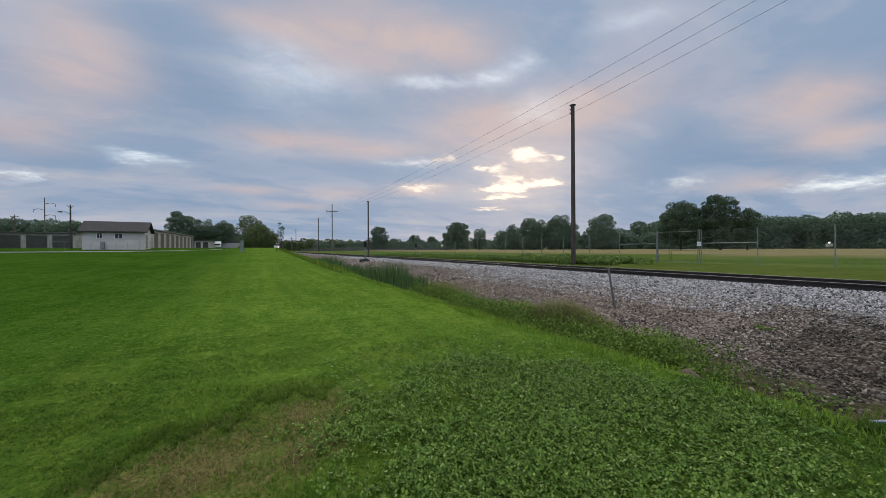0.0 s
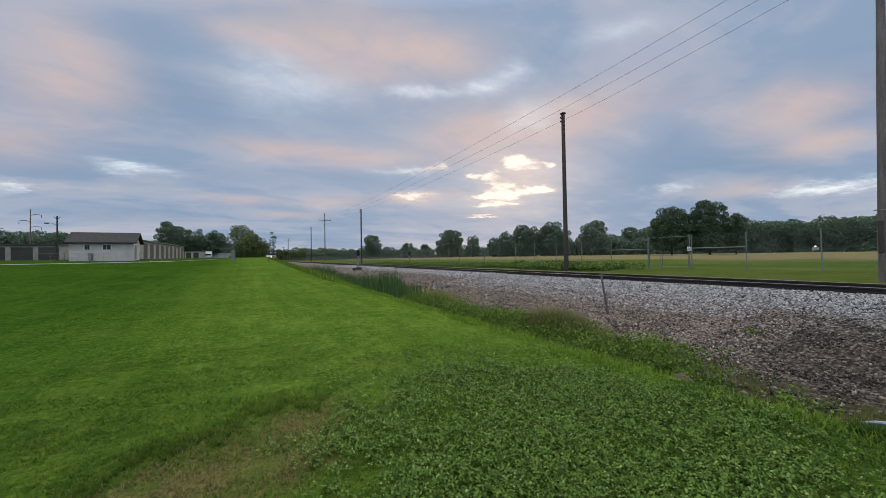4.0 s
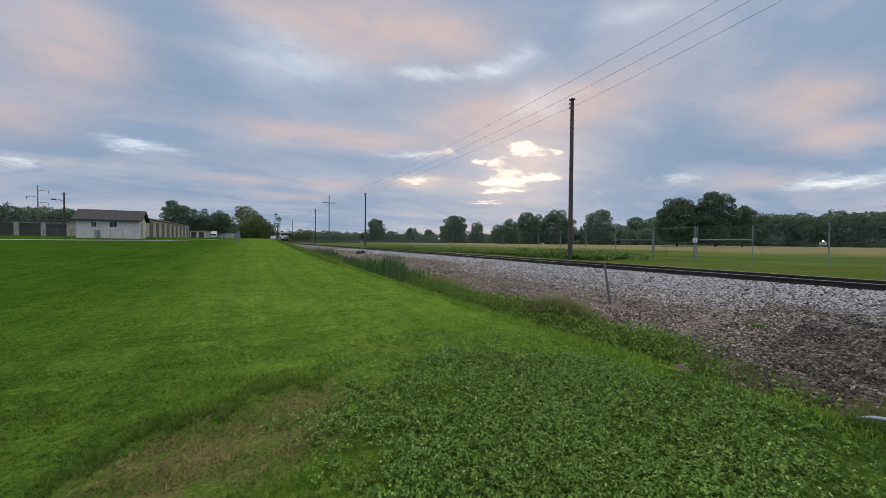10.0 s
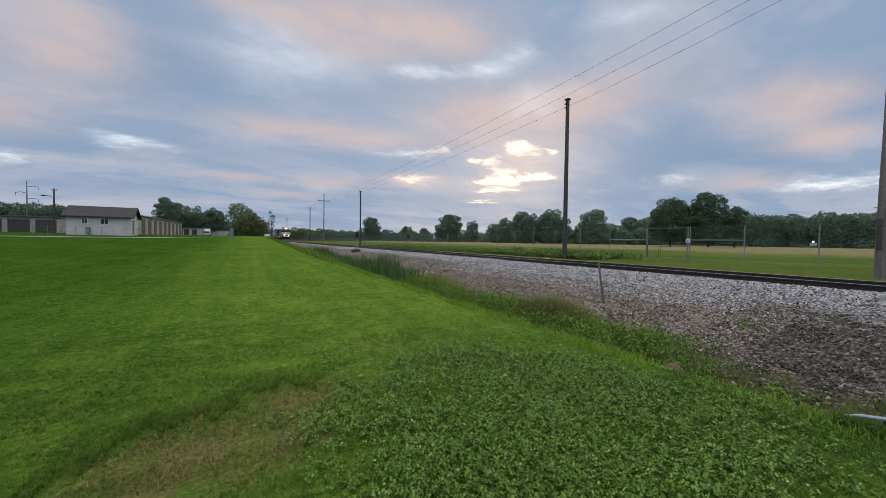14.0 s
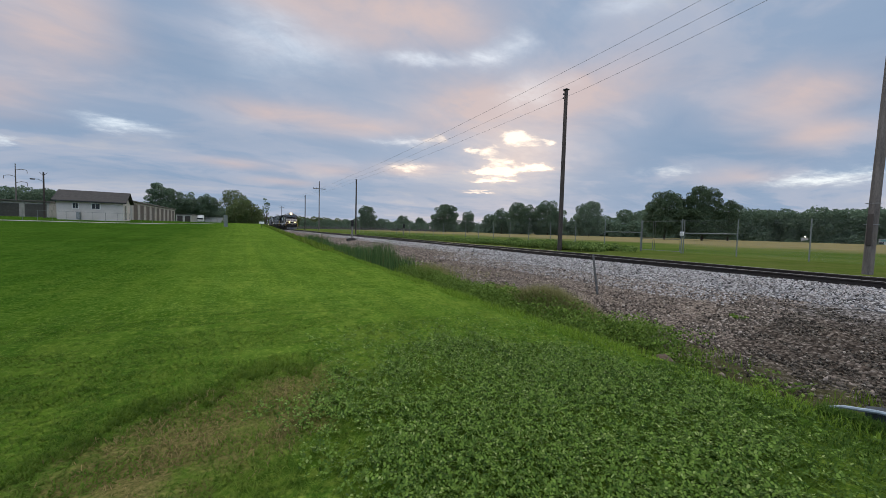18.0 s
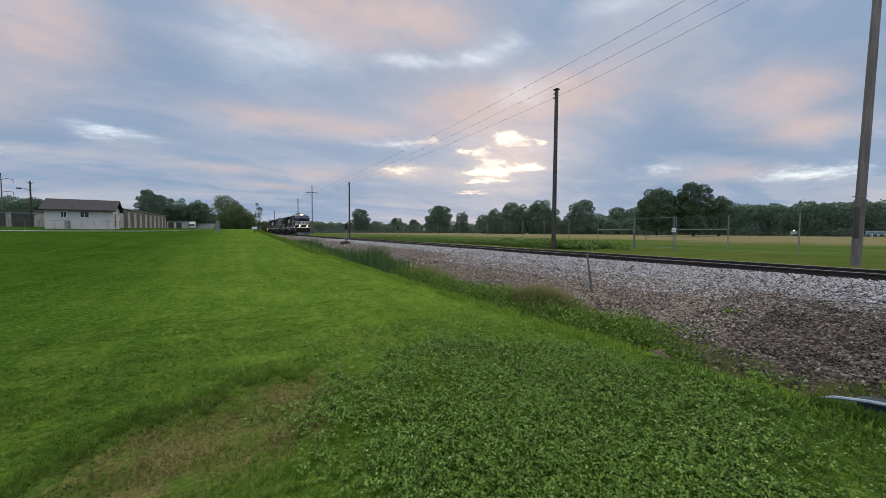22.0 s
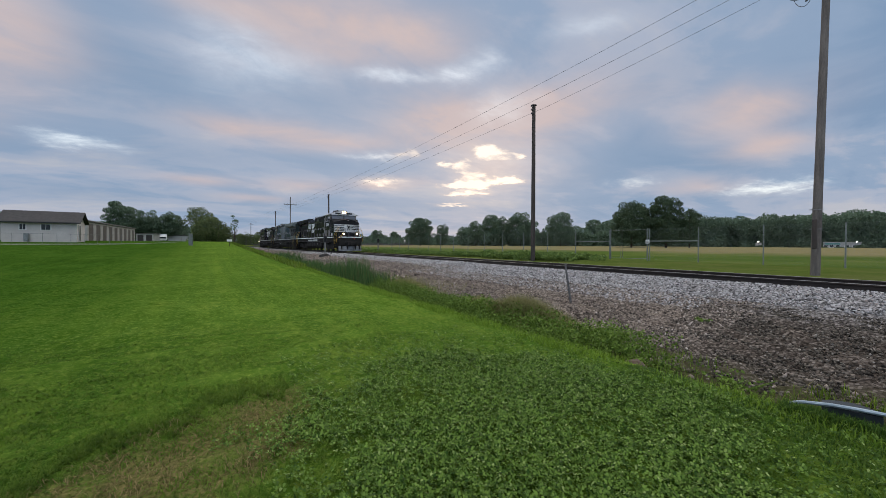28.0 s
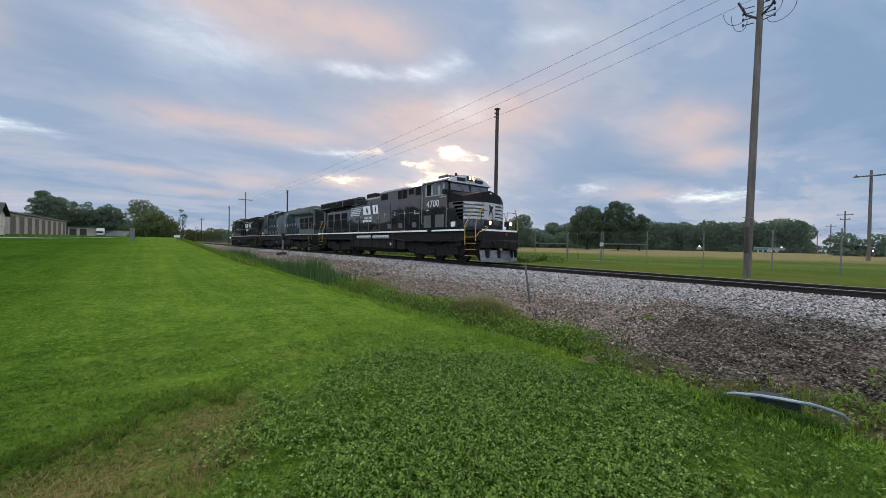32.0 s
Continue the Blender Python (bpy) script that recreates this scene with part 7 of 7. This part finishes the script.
    # cattails in two stands
    for n, x0, y0, y1, sx, h in ((1900, 5.75, 13.0, 19.6, 0.30, 1.22), (3200, 5.9, 23.5, 41.0, 0.36, 1.12), (420, 6.1, 19.6, 23.5, 0.35, 0.8)):
        x, y = rnd.normal(x0, sx, n), rnd.uniform(y0, y1, n)
        tall = 0.75 + 0.25 * np.sin(0.9 * y + 2 * np.sin(0.37 * y))
        blades(rnd, x, y, ground_z(x, y) - 0.02, h * tall * rnd.uniform(0.55, 1.15, n), 0.010 if y0 < 20 else 0.016, rnd.uniform(0.03, 0.35, n), M_REED, "cattail_stand", "stand of tall dark green cattails in the ditch", "cattails", 0.1)
    # leafy weeds in the ditch and behind the track
    spots = [(5.8, 6.0, 0.5, 0.2), (6.0, 7.0, 0.5, 0.2), (5.5, 8.2, 0.4, 0.24), (5.9, 9.6, 0.5, 0.28), (6.1, 12.4, 0.5, 0.35), (5.45, 6.0, 0.35, 0.2), (5.4, 4.9, 0.35, 0.2), (5.5, 4.4, 0.40, 0.22), (5.35, 5.4, 0.42, 0.26), (5.4, 6.6, 0.45, 0.30), (5.6, 7.6, 0.5, 0.30), (5.5, 9.0, 0.45, 0.28), (5.6, 10.4, 0.5, 0.35), (5.8, 11.8, 0.5, 0.40), (5.4, 3.5, 0.35, 0.20), (5.45, 2.6, 0.22, 0.16), (5.5, 1.7, 0.25, 0.18), (5.9, 0.1, 0.35, 0.22), (6.8, -0.2, 0.35, 0.2), (5.4, 12.6, 0.4, 0.4), (7.7, 3.1, 0.09, 0.06)]
    for k in range(19):
        y = 2.9 + 0.54 * k
        spots.append((5.42 + 0.10 * math.sin(2.1 * k), y, 0.30, 0.33 + 0.10 * math.sin(1.7 * k)))
        if k % 4:
            spots.append((5.72 + 0.14 * math.sin(3.3 * k), y + 0.2, 0.45, 0.36 + 0.12 * math.sin(2.9 * k)))
        if 3 < y < 9 and k % 3:
            spots.append((5.95 + 0.15 * math.sin(1.3 * k), y + 0.1, 0.40, 0.26 + 0.08 * math.sin(2.3 * k)))
    for i, (x, y, r, h) in enumerate(spots):
        weed_clump("leafy_weed", x, y, r * 1.2, h * 1.25, 10, 0.024, M_WEED, "low leafy green weeds growing in the ditch", 40 + i)
    k = 0
    for x, y, r, h in [(22.3, 19.4, 1.5, 0.75), (22.5, 21.0, 1.5, 0.85), (22.8, 22.8, 1.6, 0.9), (22.6, 24.8, 1.7, 0.95), (23, 27, 1.7, 0.9), (22.8, 29.5, 1.8, 0.9), (23, 32.5, 1.9, 0.85), (22.8, 36, 2.0, 0.85), (23, 40, 2.2, 0.8), (22.5, 44.5, 2.2, 0.8), (23, 50, 2.5, 0.8), (24.8, 18.6, 1.3, 0.7), (25.4, 20.6, 1.4, 0.75), (26, 24, 1.6, 0.7), (22.6, 57, 2.6, 0.75), (22.8, 65, 3, 0.75), (24.5, 31, 1.5, 0.6), (24.8, 37, 1.5, 0.6), (24.5, 46, 1.8, 0.6)]:
        k += 1
        weed_clump("weed_thicket", x, y, r * 1.1, h * (0.85 if y < 27 else 0.58), 15, 0.078, M_THICKET, "thicket of leafy green weeds behind the track", 80 + k, "weeds")
    # stones: pale ballast on the shoulder, brown broken stone on the bank
    def stones(n, x0, x1, y0, y1, size, mat, nm, lab, power=1.0):
        x = rnd.uniform(x0, x1, n)
        y = y0 + (y1 - y0) * rnd.uniform(0, 1, n) ** power
        s = size * rnd.uniform(0.55, 1.35, n)
        z = ground_z(x, y) + s * rnd.uniform(-0.25, 0.35, n)
        rock_cloud(rnd, x, y, z, s, mat, nm, lab)
    stones(27000, 9.6, 12.75, -4, 16, 0.026, M_STONE, "track_ballast", "pale grey crushed stone ballast beside the rails")
    stones(7000, 8.3, 10.2, 3.5, 16, 0.027, M_STONE, "track_ballast", "pale stones spilt down the bank")
    stones(15000, 10.0, 12.75, 16, 48, 0.044, M_STONE, "track_ballast", "pale grey crushed stone ballast along the far track")
    stones(5000, 12.95, 14.2, -4, 20, 0.032, M_STONE, "track_ballast", "pale grey ballast between the rails")
    stones(3500, 14.4, 16.6, -4, 24, 0.04, M_STONE, "track_ballast", "pale grey ballast behind the rails")
    stones(24000, 5.7, 9.6, 2.6, 14, 0.0225, M_STONE2, "bank_stones", "brown broken stones on the bank")
    stones(21000, 5.7, 9.4, -4, 3.6, 0.0165, M_STONE3, "bank_stones", "dark stones on the bank by the culvert, painted darker for lens falloff")
    stones(18000, 6.0, 10.6, 14, 45, 0.040, M_STONE2, "bank_stones", "brown broken stones on the far bank")
    stones(1500, 5.2, 6.4, -3, 10, 0.026, M_STONE2, "bank_stones", "scattered stones in the ditch")
    # culvert end: bent pipe rail over a dark flap
    x, y = 4.75, 0.65
    c = thing("culvert_pipe", x, y, 0.0, "dark plastic culvert end with a pale bent metal rail", "culvert pipe")
    bm = bmesh.new()
    rod(bm, [(-0.06, 0.50, 0.03), (-0.07, 0.38, 0.09), (-0.10, 0.18, 0.14), (-0.10, 0.02, 0.16), (-0.06, -0.11, 0.16), (0.03, -0.16, 0.14), (0.22, -0.23, 0.08), (0.45, -0.34, -0.01), (0.50, -0.37, -0.06)], 0.017, 8)
    part("rail", bm, surface("blue_grey_pipe", (0.20, 0.25, 0.29), (0.36, 0.42, 0.46), 0.4, 0.5, 5, 40), c, "pale blue-grey metal rail")
    bm = bmesh.new()
    vs = []
    for k in range(9):
        u = k / 8
        px, py, pz = -0.09 + 0.03 * u, 0.25 - 0.36 * u, 0.14
        hump = math.sin(math.pi * u)
        vs.append(((px, py, pz), (px + 0.08 + 0.04 * hump, py + 0.01, pz + 0.022 * hump), (px + 0.30, py + 0.05, -0.02), (px + 0.05, py - 0.01, -0.06)))
    for a, b in zip(vs, vs[1:]):
        for i, j in ((0, 1), (1, 2), (0, 3)):
            bm.faces.new([bm.verts.new(p) for p in (a[i], b[i], b[j], a[j])])
    bmesh.ops.remove_doubles(bm, verts=bm.verts, dist=0.001)
    bmesh.ops.solidify(bm, geom=list(bm.faces), thickness=0.012)
    part("flap", bm, surface("dark_plastic", (0.010, 0.014, 0.018), (0.028, 0.035, 0.042), 0.7), c, "dark sagging plastic sheet")
    # brown rock at the ditch edge
    v = thing("field_stone", 4.95, 2.75, gz(4.95, 2.75), "brown weathered stone block lying at the ditch edge", "stone")
    bm = bmesh.new()
    bmesh.ops.create_icosphere(bm, subdivisions=2, radius=0.13, matrix=Matrix.Diagonal((1.1, 1.3, 0.9, 1)))
    for q in bm.verts:
        q.co += Vector((noise.noise(q.co * 9), noise.noise(q.co * 9 + Vector((5, 0, 0))), noise.noise(q.co * 9 + Vector((0, 7, 0))))) * 0.05
    part("stone", bm, surface("brown_stone", (0.055, 0.035, 0.022), (0.13, 0.09, 0.06), 0.9), v, "", 20)


# ---------- what moves ----------
def motions():
    walk(TRUCK, [(t, pose(195.0, 55.9 - 19.3 * (t - 8.1), gz(195, 0) + 0.05)) for t in range(0, 33, 2)])
    facing = (0, 180, 180)
    for k, eng in enumerate(ENGINES):
        back = facing[k] == 180
        walk(eng, [(t, pose(TRACK_X, s + 22.3 * k + (22.3 if back else 0), RAIL_Z, 0, 0, facing[k])) for t, s in PATH])
    steps = [i / 10 for i in range(321)]
    turn = [(243 - position(t)) / 0.53 * 57.29578 for t in steps]
    for i, (axle, cy) in enumerate(WHEELS):
        s = 1 if i < 6 else -1
        walk(axle, [(t, pose(0, cy, 0.53) @ Matrix.Rotation(radians(s * a), 4, "X")) for t, a in zip(steps, turn)])


build_track()
build_poles()
build_fence()
build_trackside()
build_office()
build_storage()
build_road()
build_trees()
build_plants()
build_brush()
TRUCK = build_truck()
ENGINES = [
    locomotive("glossy black diesel locomotive with white nose stripes and yellow handrails", M_BLACK, M_BLACK, True, "4700", True),
    locomotive("dark diesel locomotive with blue and grey patches and a grey radiator", M_CAMO, M_GREYROOF, False, "", False),
    locomotive("black diesel locomotive with a white emblem at the rear", M_BLACK, M_BLACK, False, "", True, True),
]
motions()
